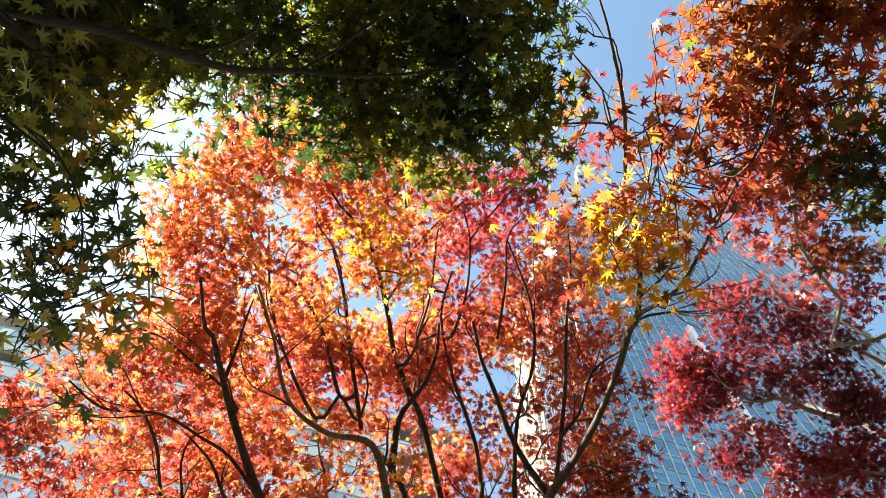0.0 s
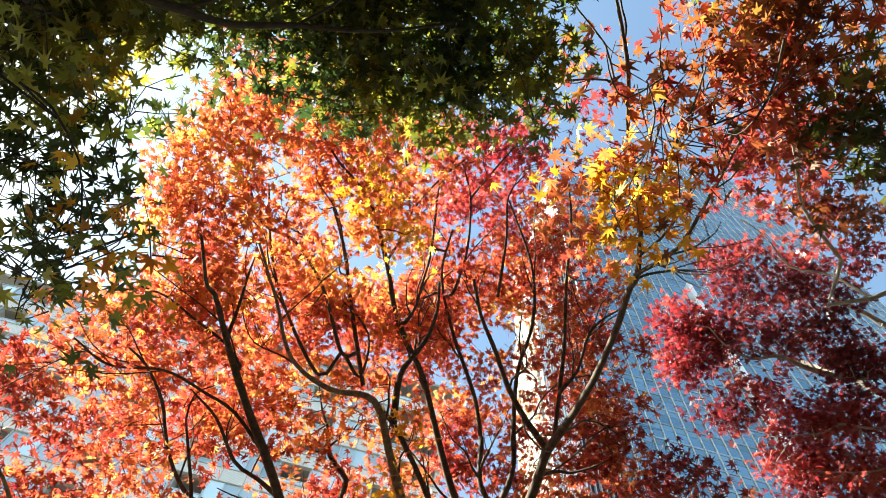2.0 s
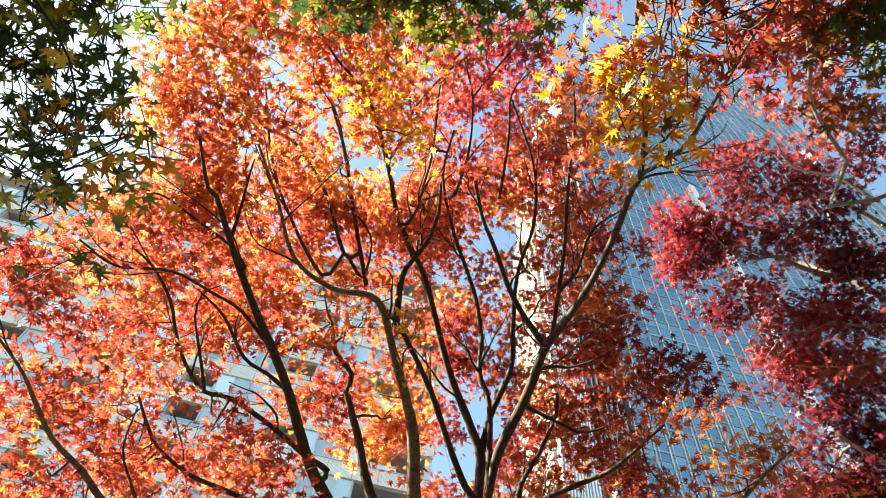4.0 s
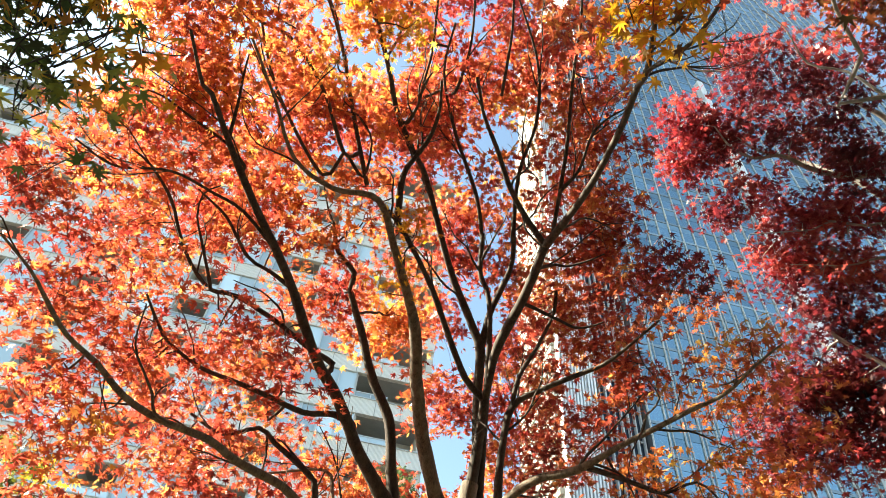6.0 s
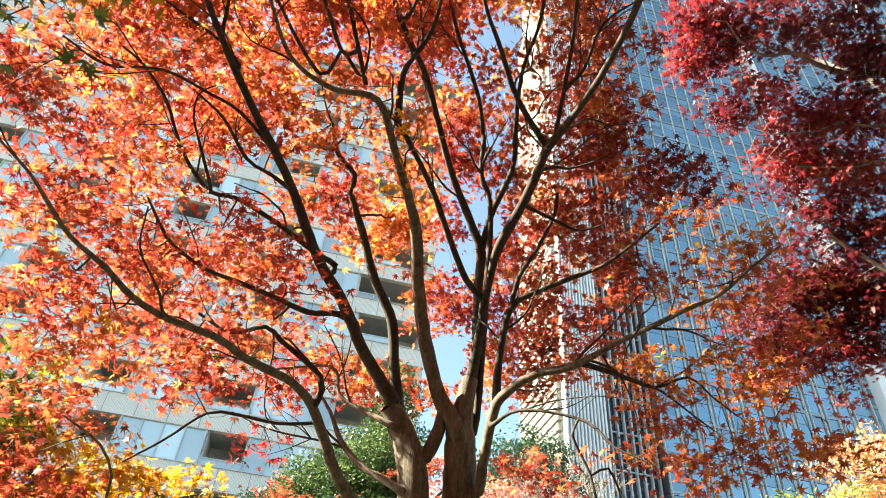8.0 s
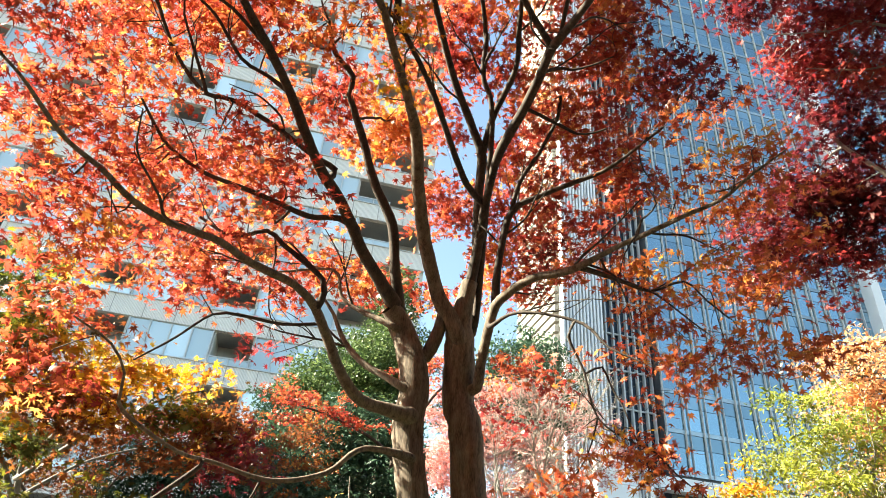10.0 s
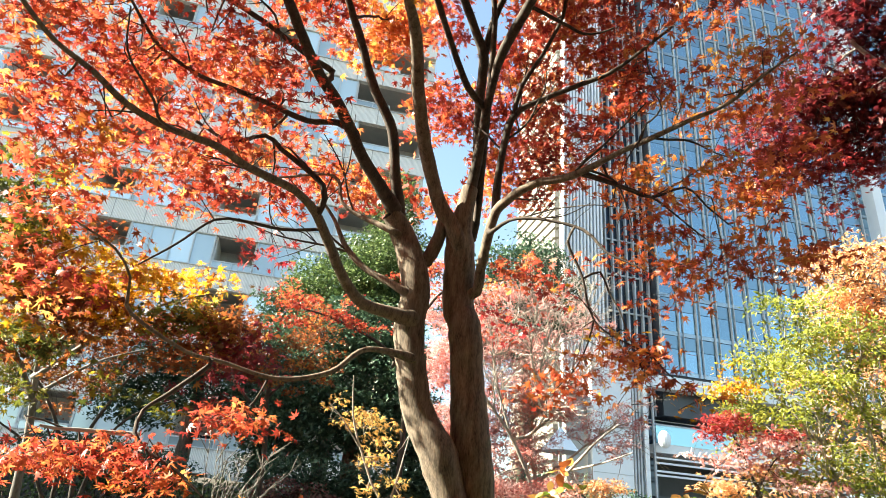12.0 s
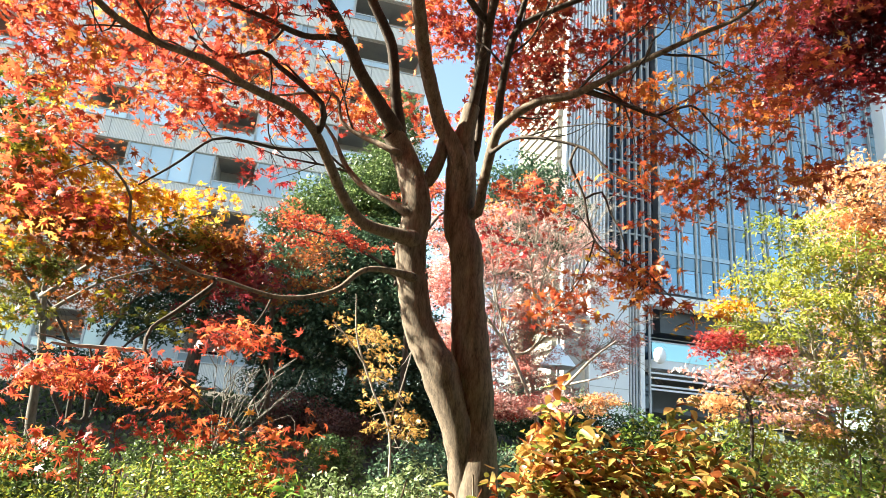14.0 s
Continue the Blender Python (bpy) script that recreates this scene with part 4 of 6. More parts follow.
clump(maple, (-0.69, 1.30, 5.56), (0.15, 0.17, 0.16), "yellow", 33, 0.8)
clump(maple, (-0.53, 1.79, 5.87), (0.14, 0.18, 0.17), "yellow", 28, 0.9)
clump(maple, (-0.44, 1.47, 6.90), (0.49, 0.39, 0.43), "red", 148)
clump(maple, (0.17, 2.03, 7.65), (0.68, 0.49, 0.57), "crimson", 285)
clump(maple, (0.24, 1.41, 7.27), (0.46, 0.29, 0.37), "crimson", 104)
clump(maple, (-0.41, 2.60, 6.82), (0.57, 0.57, 0.57), "red", 236)
clump(maple, (0.31, 2.66, 7.16), (0.7, 0.56, 0.62), "red", 301)
clump(maple, (0.68, 2.12, 7.01), (0.41, 0.41, 0.41), "red", 150)
clump(maple, (-1.93, 2.38, 5.41), (0.65, 0.48, 0.5), "orange", 202)
clump(maple, (-2.39, 2.17, 4.99), (0.45, 0.36, 0.37), "orange", 119, 0.9)
clump(maple, (-1.26, 2.56, 6.09), (0.66, 0.5, 0.54), "orange", 302)
clump(maple, (-1.65, 3.03, 5.65), (0.8, 0.54, 0.57), "red", 244)
clump(maple, (-0.68, 3.23, 6.57), (0.73, 0.56, 0.6), "red", 224)
clump(maple, (0.19, 3.28, 6.58), (0.37, 0.55, 0.51), "orange", 92)
clump(maple, (0.81, 2.95, 6.47), (0.56, 0.56, 0.56), "red", 202)
clump(maple, (-2.29, 3.06, 5.32), (0.7, 0.46, 0.46), "red", 114)
clump(maple, (-2.30, 2.33, 4.31), (0.38, 0.29, 0.29), "red", 74, 0.8)
clump(maple, (-0.99, 3.29, 5.66), (0.56, 0.41, 0.43), "orange", 138)
clump(maple, (1.13, 3.09, 6.06), (0.39, 0.43, 0.42), "red", 99)
clump(maple, (0.95, 2.22, 6.33), (0.42, 0.29, 0.33), "red", 70)
clump(maple, (0.71, 0.68, 6.81), (0.18, 0.32, 0.26), "crimson", 14)
clump(maple, (0.68, 1.12, 6.74), (0.16, 0.28, 0.23), "crimson", 12)
clump(maple, (-2.18, 2.56, 3.85), (0.43, 0.31, 0.28), "red", 136, 0.8)
clump(maple, (-2.05, 2.80, 4.43), (0.39, 0.31, 0.3), "red", 106, 0.9)
clump(maple, (-1.97, 2.98, 3.93), (0.53, 0.33, 0.28), "red", 172, 0.8)
clump(maple, (-1.54, 3.45, 4.38), (0.54, 0.35, 0.31), "red", 204, 0.9)
clump(maple, (-2.10, 2.89, 3.52), (0.43, 0.28, 0.22), "red", 92, 0.8)
clump(maple, (-1.71, 3.50, 3.83), (0.59, 0.35, 0.25), "red", 102, 0.9)
clump(maple, (-1.26, 3.90, 4.31), (0.39, 0.26, 0.23), "red", 48)
clump(maple, (-2.13, 2.92, 3.21), (0.24, 0.23, 0.22), "red", 58, 0.8)
clump(maple, (-1.88, 3.41, 3.37), (0.41, 0.27, 0.19), "red", 71, 0.8)
clump(maple, (-1.48, 3.77, 3.53), (0.43, 0.28, 0.21), "red", 71, 0.9)
clump(maple, (-0.91, 4.84, 4.20), (0.49, 0.31, 0.24), "red", 109)
clump(maple, (-0.71, 4.44, 5.54), (0.42, 0.35, 0.33), "orange", 137)
clump(maple, (-1.24, 3.88, 5.37), (0.39, 0.32, 0.31), "red", 131)
clump(maple, (-0.28, 4.64, 6.01), (0.33, 0.42, 0.42), "red", 139)
clump(maple, (-0.04, 4.01, 6.32), (0.32, 0.37, 0.37), "red", 114)
clump(maple, (-0.56, 3.30, 5.02), (0.15, 0.1, 0.1), "yellow", 15, 0.9)
clump(maple, (-0.45, 3.08, 5.23), (0.15, 0.13, 0.13), "yellow", 20, 0.9)
clump(maple, (-0.05, 5.15, 5.43), (0.25, 0.22, 0.21), "red", 40)
clump(maple, (0.62, 4.69, 5.28), (0.57, 0.46, 0.45), "red", 279)
clump(maple, (0.80, 5.07, 4.71), (0.57, 0.41, 0.36), "red", 167)
clump(maple, (1.10, 4.18, 5.42), (0.41, 0.33, 0.32), "red", 127)
clump(maple, (1.34, 3.60, 5.60), (0.35, 0.3, 0.3), "red", 92)
clump(maple, (1.59, 3.26, 5.20), (0.16, 0.16, 0.16), "dark_red", 20)
clump(maple, (1.39, 3.42, 4.82), (0.19, 0.13, 0.13), "orange", 23)
clump(maple, (1.74, 2.97, 4.11), (0.38, 0.24, 0.22), "orange", 97, 0.8)
clump(maple, (1.56, 3.42, 4.05), (0.39, 0.24, 0.18), "orange", 45, 0.9)
clump(maple, (1.14, 3.95, 3.88), (0.33, 0.22, 0.17), "orange", 59, 0.9)
clump(maple, (1.62, 3.70, 3.78), (0.4, 0.27, 0.22), "orange", 71, 0.9)
clump(maple, (2.01, 3.40, 3.71), (0.43, 0.29, 0.23), "orange", 71, 0.9)
clump(maple, (-2.43, 2.21, 4.47), (0.42, 0.31, 0.3), "red", 113, 0.9)
clump(maple, (1.81, 3.75, 3.30), (0.51, 0.36, 0.26), "orange", 78, 0.9)
clump(maple, (1.48, 3.91, 3.51), (0.28, 0.22, 0.17), "orange", 32, 0.9)
clump(maple, (2.15, 3.57, 3.29), (0.24, 0.22, 0.21), "orange", 22, 0.9)
clump(maple, (-1.84, 3.09, 1.74), (0.25, 0.18, 0.11), "red", 50, 0.8)
clump(maple, (-1.54, 3.35, 1.77), (0.29, 0.2, 0.11), "red", 64, 0.8)
clump(maple, (-1.35, 3.44, 1.68), (0.16, 0.13, 0.1), "orange", 25, 0.8)
clump(maple, (-1.74, 3.04, 1.40), (0.21, 0.14, 0.08), "orange", 30, 0.8)
clump(maple, (-1.63, 3.10, 1.43), (0.15, 0.11, 0.06), "red", 13, 0.8)
clump(maple, (-1.15, 3.31, 1.47), (0.27, 0.18, 0.09), "red", 28, 0.8)
clump(maple, (-0.82, 3.30, 1.47), (0.24, 0.18, 0.12), "orange", 34, 0.8)
clump(maple, (-0.72, 3.32, 1.33), (0.12, 0.12, 0.12), "red", 12, 0.8)
clump(maple, (-1.10, 4.01, 2.09), (0.33, 0.2, 0.08), "red", 55, 0.8)
clump(maple, (-2.02, 3.06, 2.50), (0.3, 0.26, 0.23), "red", 58, 0.8)
clump(maple, (-2.01, 3.10, 3.02), (0.38, 0.28, 0.23), "red", 43, 0.8)
clump(maple, (-2.02, 2.81, 3.27), (0.33, 0.26, 0.22), "orange", 55, 0.8)
clump(maple, (-0.11, 5.11, 5.13), (0.32, 0.32, 0.32), "red", 78)
clump(maple, (0.40, 5.41, 4.84), (0.33, 0.37, 0.38), "red", 83)
clump(maple, (0.62, 5.13, 5.04), (0.38, 0.35, 0.33), "red", 91)
clump(maple, (0.84, 5.40, 4.57), (0.38, 0.31, 0.28), "red", 67)
clump(maple, (-0.23, 4.99, 5.28), (0.22, 0.22, 0.22), "red", 30)
clump(maple, (-0.71, 5.26, 4.41), (0.37, 0.27, 0.23), "red", 57)
clump(maple, (-0.36, 5.34, 4.33), (0.31, 0.23, 0.17), "red", 36)
clump(maple, (0.29, 5.72, 4.51), (0.28, 0.22, 0.18), "red", 23)
clump(maple, (-2.01, 2.28, 5.43), (0.48, 0.33, 0.36), "red", 161)
clump(maple, (-1.44, 2.56, 6.04), (0.46, 0.35, 0.38), "red", 166)
clump(maple, (-1.83, 3.18, 5.47), (0.42, 0.31, 0.32), "red", 109)
clump(maple, (-2.19, 2.99, 5.13), (0.36, 0.26, 0.26), "red", 58)
clump(maple, (-0.73, 2.91, 6.75), (0.48, 0.43, 0.44), "red", 215)
clump(maple, (-0.24, 3.06, 7.08), (0.44, 0.44, 0.44), "red", 212)
clump(maple, (1.08, 3.49, 6.05), (0.36, 0.31, 0.32), "red", 86)
clump(maple, (0.73, 4.26, 5.88), (0.32, 0.32, 0.32), "red", 94)
clump(maple, (1.49, 4.00, 4.82), (0.38, 0.28, 0.26), "red", 71)
clump(maple, (1.13, 4.45, 4.73), (0.39, 0.26, 0.23), "red", 61)
clump(maple, (0.83, 3.87, 5.50), (0.44, 0.31, 0.31), "red", 77)
clump(maple, (1.34, 3.57, 5.31), (0.28, 0.25, 0.25), "red", 28)
clump(maple, (0.52, 3.70, 5.97), (0.36, 0.31, 0.32), "red", 54)
clump(maple, (-1.95, 1.14, 5.56), (0.37, 0.29, 0.31), "orange", 97, 0.9)
clump(maple, (-1.24, 0.77, 6.25), (0.48, 0.23, 0.33), "orange", 80)
clump(maple, (-1.63, 0.68, 6.03), (0.33, 0.21, 0.26), "orange", 53, 0.9)
clump(maple, (-1.03, 1.32, 6.40), (0.41, 0.28, 0.33), "red", 85)
clump(maple, (-0.63, 1.05, 6.76), (0.38, 0.22, 0.29), "red", 54)
clump(maple, (-1.31, 1.38, 6.09), (0.35, 0.3, 0.32), "orange", 70)
clump(maple, (-0.17, 1.26, 7.19), (0.36, 0.21, 0.27), "crimson", 49)
clump(maple, (-2.38, 5.51, 4.74), (0.54, 0.43, 0.38), "red", 75)
clump(maple, (-3.02, 5.67, 5.17), (0.49, 0.43, 0.32), "red", 68)
clump(maple, (-1.84, 5.35, 4.74), (0.38, 0.38, 0.27), "red", 48)
clump(maple, (-0.25, 4.69, 5.07), (0.2, 0.19, 0.24), "red", 23)
clump(maple, (0.03, 3.92, 5.91), (0.31, 0.23, 0.2), "red", 54)
clump(maple, (0.40, 4.08, 5.74), (0.26, 0.22, 0.21), "red", 40)
clump(maple, (-0.63, 4.47, 5.30), (0.26, 0.2, 0.24), "orange", 40)
clump(maple, (0.58, 4.38, 5.41), (0.26, 0.17, 0.19), "red", 38)
clump(maple, (-0.21, 3.58, 6.19), (0.2, 0.24, 0.19), "red", 28)
clump(maple, (0.18, 3.43, 6.29), (0.26, 0.25, 0.18), "orange", 40)
clump(maple, (0.63, 3.39, 6.29), (0.26, 0.29, 0.21), "red", 46)
clump(maple, (0.79, 3.92, 5.84), (0.26, 0.19, 0.17), "red", 33)
clump(maple, (-0.54, 3.94, 5.86), (0.26, 0.19, 0.17), "red", 24)
clump(maple, (-0.92, 4.11, 5.63), (0.26, 0.18, 0.18), "orange", 33)
clump(maple, (1.08, 3.45, 6.16), (0.31, 0.2, 0.16), "orange", 40)
clump(maple, (1.17, 3.78, 5.87), (0.31, 0.15, 0.14), "red", 41)
clump(maple, (1.80, 3.64, 5.78), (0.31, 0.19, 0.18), "dark_red", 40)
clump(maple, (1.87, 3.87, 5.54), (0.31, 0.14, 0.15), "orange", 32)
clump(maple, (1.30, 4.25, 5.37), (0.31, 0.13, 0.15), "red", 32)
clump(maple, (0.53, 5.51, 3.83), (0.21, 0.1, 0.06), "red", 18)
clump(maple, (0.79, 5.49, 3.78), (0.23, 0.1, 0.07), "red", 25)
clump(maple, (1.02, 5.49, 3.69), (0.21, 0.1, 0.08), "red", 13)
clump(maple, (0.88, 5.55, 3.61), (0.16, 0.1, 0.05), "red", 3)
clump(maple, (0.47, 5.65, 3.47), (0.17, 0.15, 0.13), "crimson", 10)
clump(maple, (0.65, 5.68, 3.33), (0.17, 0.16, 0.14), "crimson", 15)
clump(maple, (0.83, 4.10, 2.48), (0.17, 0.1, 0.09), "orange", 25, 0.9)
clump(maple, (0.69, 4.15, 2.37), (0.16, 0.1, 0.05), "orange", 10, 0.9)
clump(maple, (0.96, 4.04, 2.61), (0.14, 0.1, 0.06), "orange", 10, 0.9)
clump(maple, (1.13, 3.98, 2.67), (0.17, 0.1, 0.09), "orange", 13, 0.9)
clump(maple, (1.31, 3.93, 2.67), (0.16, 0.1, 0.09), "orange", 24, 0.9)
clump(maple, (1.33, 3.96, 2.52), (0.17, 0.1, 0.07), "orange", 12, 0.9)
clump(maple, (1.13, 3.94, 2.81), (0.11, 0.1, 0.04), "yellow", 4, 0.9)
clump(maple, (1.03, 3.95, 2.84), (0.08, 0.1, 0.03), "orange", 2, 0.8)
clump(maple, (0.89, 3.94, 2.98), (0.07, 0.1, 0.05), "yellow", 2, 0.8)
clump(maple, (0.92, 4.02, 2.72), (0.05, 0.1, 0.05), "yellow", 2, 0.8)
clump(maple, (1.24, 4.00, 2.49), (0.09, 0.1, 0.09), "orange", 5, 0.9)
clump(maple, (1.52, 3.90, 2.47), (0.13, 0.1, 0.04), "orange", 4, 0.9)
clump(maple, (1.59, 3.89, 2.39), (0.09, 0.1, 0.05), "yellow", 6, 0.8)
clump(maple, (1.19, 4.04, 2.38), (0.11, 0.1, 0.04), "orange", 2, 0.9)
clump(maple, (1.30, 4.03, 3.30), (0.24, 0.1, 0.08), "red", 20, 0.9)
clump(maple, (1.54, 3.96, 3.27), (0.24, 0.1, 0.08), "orange", 20, 0.9)
clump(maple, (1.34, 4.11, 3.08), (0.13, 0.1, 0.08), "orange", 7, 0.9)
clump(maple, (1.50, 4.08, 3.01), (0.09, 0.1, 0.06), "orange", 3, 0.9)
clump(maple, (1.36, 3.97, 3.38), (0.2, 0.1, 0.03), "orange", 5, 0.9)
clump(maple, (1.62, 3.99, 3.12), (0.1, 0.1, 0.05), "orange", 3, 0.9)
clump(maple, (-1.98, 4.33, 3.74), (0.26, 0.21, 0.08), "red", 14)
clump(maple, (-1.68, 4.33, 3.94), (0.26, 0.21, 0.08), "red", 14)
clump(maple, (-1.98, 4.33, 4.19), (0.28, 0.22, 0.09), "red", 15)
clump(maple, (-1.63, 4.33, 4.24), (0.27, 0.22, 0.08), "red", 15)
clump(maple, (-1.98, 4.33, 4.59), (0.29, 0.23, 0.09), "red", 16)
clump(maple, (-1.76, 4.32, 4.55), (0.28, 0.22, 0.09), "orange", 16)
clump(maple, (-1.86, 4.32, 4.95), (0.29, 0.24, 0.09), "red", 17)
clump(maple, (-1.26, 4.37, 3.38), (0.25, 0.2, 0.08), "crimson", 12)
clump(maple, (-1.14, 4.36, 4.44), (0.27, 0.22, 0.08), "red", 15)
clump(maple, (-1.96, 4.29, 3.65), (0.26, 0.21, 0.08), "red", 14)
maple.finish(single=300, below=1.7)

yellow_maple = Plant("maple_tree", (-4.06, 7.24, 0.75), "slender grey-barked maple with rust, olive and yellow leaves", "tree", "maple", 0.098, 5, bark=GREY_BARK)
limb(yellow_maple, "trunk", [(-4.06, 7.24, 0.72, 0.041), (-4.13, 7.15, 1.49, 0.046), (-4.18, 7.07, 2.30, 0.036), (-4.17, 6.85, 2.87, 0.027), (-4.11, 6.79, 3.24, 0.019)])
limb(yellow_maple, "limb", [(-4.17, 6.85, 2.87, 0.029), (-3.92, 6.88, 3.28, 0.019), (-3.66, 6.95, 3.60, 0.013), (-3.25, 7.21, 3.86, 0.008)])
limb(yellow_maple, "limb", [(-4.22, 7.02, 2.54, 0.023), (-3.76, 7.20, 3.00, 0.014), (-3.19, 7.53, 3.34, 0.010)])
limb(yellow_maple, "limb", [(-4.01, 6.60, 3.01, 0.030), (-4.04, 6.21, 3.30, 0.023), (-4.00, 5.82, 3.62, 0.017), (-3.80, 5.45, 4.04, 0.009)])
limb(yellow_maple, "limb", [(-4.09, 6.77, 2.73, 0.028), (-3.49, 6.65, 3.19, 0.022), (-2.91, 6.52, 3.51, 0.015), (-2.35, 6.36, 3.63, 0.009)])
limb(yellow_maple, "limb", [(-4.08, 6.81, 2.50, 0.028), (-4.15, 6.31, 2.91, 0.018), (-4.23, 5.80, 3.14, 0.010)])
clump(yellow_maple, (-3.84, 5.36, 4.17), (0.37, 0.23, 0.23), "olive", 50)
clump(yellow_maple, (-3.61, 5.56, 4.07), (0.3, 0.23, 0.2), "orange", 30)
clump(yellow_maple, (-3.9, 5.5, 3.77), (0.3, 0.23, 0.27), "olive", 61)
clump(yellow_maple, (-3.78, 5.66, 3.52), (0.43, 0.23, 0.24), "orange", 102)
clump(yellow_maple, (-3.44, 5.79, 3.77), (0.37, 0.23, 0.2), "yellow", 50)
clump(yellow_maple, (-3.87, 5.73, 3.15), (0.3, 0.23, 0.27), "yellow", 32)
clump(yellow_maple, (-3.58, 5.88, 3.28), (0.37, 0.23, 0.24), "rust", 102)
clump(yellow_maple, (-3.24, 6.06, 3.32), (0.3, 0.23, 0.24), "yellow", 74)
clump(yellow_maple, (-2.86, 6.16, 3.63), (0.37, 0.23, 0.2), "yellow", 56)
clump(yellow_maple, (-2.45, 6.31, 3.66), (0.3, 0.23, 0.18), "yellow", 17)
clump(yellow_maple, (-2.68, 6.32, 3.34), (0.43, 0.23, 0.2), "olive", 79)
clump(yellow_maple, (-2.27, 6.48, 3.37), (0.3, 0.23, 0.24), "rust", 86)
clump(yellow_maple, (-1.99, 6.6, 3.24), (0.3, 0.23, 0.24), "dark_red", 47)
clump(yellow_maple, (-3.04, 6.24, 3.05), (0.37, 0.23, 0.24), "rust", 44)
clump(yellow_maple, (-3.73, 5.91, 2.83), (0.37, 0.23, 0.24), "olive", 44)
clump(yellow_maple, (-3.45, 6.07, 2.85), (0.37, 0.23, 0.22), "rust", 29)
clump(yellow_maple, (-2.5, 6.49, 2.99), (0.37, 0.23, 0.18), "rust", 44)
clump(yellow_maple, (-2.07, 6.67, 2.88), (0.37, 0.23, 0.18), "dark_red", 32)
clump(yellow_maple, (-3.81, 5.93, 2.45), (0.24, 0.23, 0.24), "olive", 25)
clump(yellow_maple, (-3.23, 6.24, 2.63), (0.3, 0.23, 0.18), "olive", 11)
clump(yellow_maple, (-2.9, 6.41, 2.53), (0.37, 0.23, 0.15), "olive", 14)
clump(yellow_maple, (-4.2, 5.37, 3.52), (0.37, 0.27, 0.47), "olive", 89)
clump(yellow_maple, (-4.17, 5.61, 2.82), (0.37, 0.23, 0.37), "rust", 67)
clump(yellow_maple, (-3.68, 5.35, 4.41), (0.3, 0.23, 0.17), "yellow", 18)
clump(yellow_maple, (-3.94, 5.17, 4.38), (0.24, 0.23, 0.23), "olive", 26)
clump(yellow_maple, (-3.23, 5.94, 3.68), (0.3, 0.23, 0.18), "orange", 13)
clump(yellow_maple, (-3.05, 5.94, 3.94), (0.24, 0.23, 0.14), "rust", 8)
clump(yellow_maple, (-4.17, 5.63, 4.5), (0.39, 0.23, 0.19), "olive", 11)
clump(yellow_maple, (-4.15, 5.78, 4.22), (0.46, 0.23, 0.22), "olive", 14)
clump(yellow_maple, (-3.95, 6.06, 3.9), (0.53, 0.23, 0.19), "rust", 15)
clump(yellow_maple, (-3.52, 6.31, 3.94), (0.46, 0.23, 0.18), "orange", 6)
clump(yellow_maple, (-3.87, 6.22, 3.58), (0.6, 0.23, 0.22), "yellow", 23)
clump(yellow_maple, (-3.31, 6.5, 3.68), (0.6, 0.23, 0.19), "orange", 18)
clump(yellow_maple, (-2.79, 6.68, 3.86), (0.6, 0.23, 0.14), "yellow", 9)
clump(yellow_maple, (-2.41, 6.85, 3.84), (0.33, 0.23, 0.13), "rust", 5)
clump(yellow_maple, (-4.01, 6.25, 3.2), (0.53, 0.23, 0.19), "orange", 12)
clump(yellow_maple, (-3.4, 6.55, 3.35), (0.66, 0.23, 0.19), "rust", 15)
clump(yellow_maple, (-2.78, 6.73, 3.74), (0.53, 0.23, 0.15), "yellow", 9)
yellow_maple.finish()

red_maple = Plant("maple_tree", (-0.40, 9.60, 1.10), "bright red maple behind the twin-trunked one", "tree", "maple_far", 0.056, 6, bark=SHADE_BARK)
limb(red_maple, "trunk", [(-0.40, 9.60, 1.10, 0.050), (-0.41, 9.32, 3.31, 0.036), (-0.70, 8.97, 3.87, 0.026), (-1.39, 8.50, 4.12, 0.015), (-2.00, 8.34, 4.22, 0.009)])
limb(red_maple, "limb", [(-0.61, 9.11, 3.75, 0.023), (-0.04, 8.73, 4.70, 0.018), (0.58, 8.55, 4.86, 0.015), (1.32, 8.22, 4.92, 0.009)])
clump(red_maple, (-1.40, 8.48, 4.16), (0.86, 0.51, 0.24), "red", 193)
clump(red_maple, (-2.00, 8.34, 4.22), (0.39, 0.37, 0.35), "red", 132)
clump(red_maple, (-0.15, 8.62, 4.99), (0.73, 0.46, 0.29), "red", 169)
clump(red_maple, (1.32, 8.22, 4.92), (0.78, 0.47, 0.28), "red", 50)
clump(red_maple, (0.52, 8.47, 4.49), (0.70, 0.45, 0.27), "red", 80)
clump(red_maple, (1.01, 8.54, 4.15), (0.39, 0.35, 0.32), "red", 35)
red_maple.finish()

dark_maple = Plant("maple_tree", (-2.30, 9.80, 1.20), "dark red and rust maple in the shade of evergreens", "tree", "maple_far", 0.05, 7, bark=SHADE_BARK)
limb(dark_maple, "trunk", [(-2.30, 9.80, 1.20, 0.048), (-2.34, 9.67, 2.54, 0.037), (-2.41, 9.56, 3.19, 0.031), (-2.31, 9.48, 3.70, 0.021)])
limb(dark_maple, "limb", [(-2.38, 9.62, 2.86, 0.021), (-3.08, 9.29, 3.58, 0.016), (-3.26, 9.13, 3.95, 0.010)])
limb(dark_maple, "limb", [(-2.41, 9.56, 3.19, 0.021), (-1.84, 9.53, 3.92, 0.016), (-1.70, 9.46, 4.27, 0.010)])
limb(dark_maple, "limb", [(-3.95, 7.53, 1.51, 0.026), (-4.01, 7.47, 2.12, 0.022), (-4.22, 7.30, 2.59, 0.016), (-4.45, 7.10, 2.91, 0.009)])
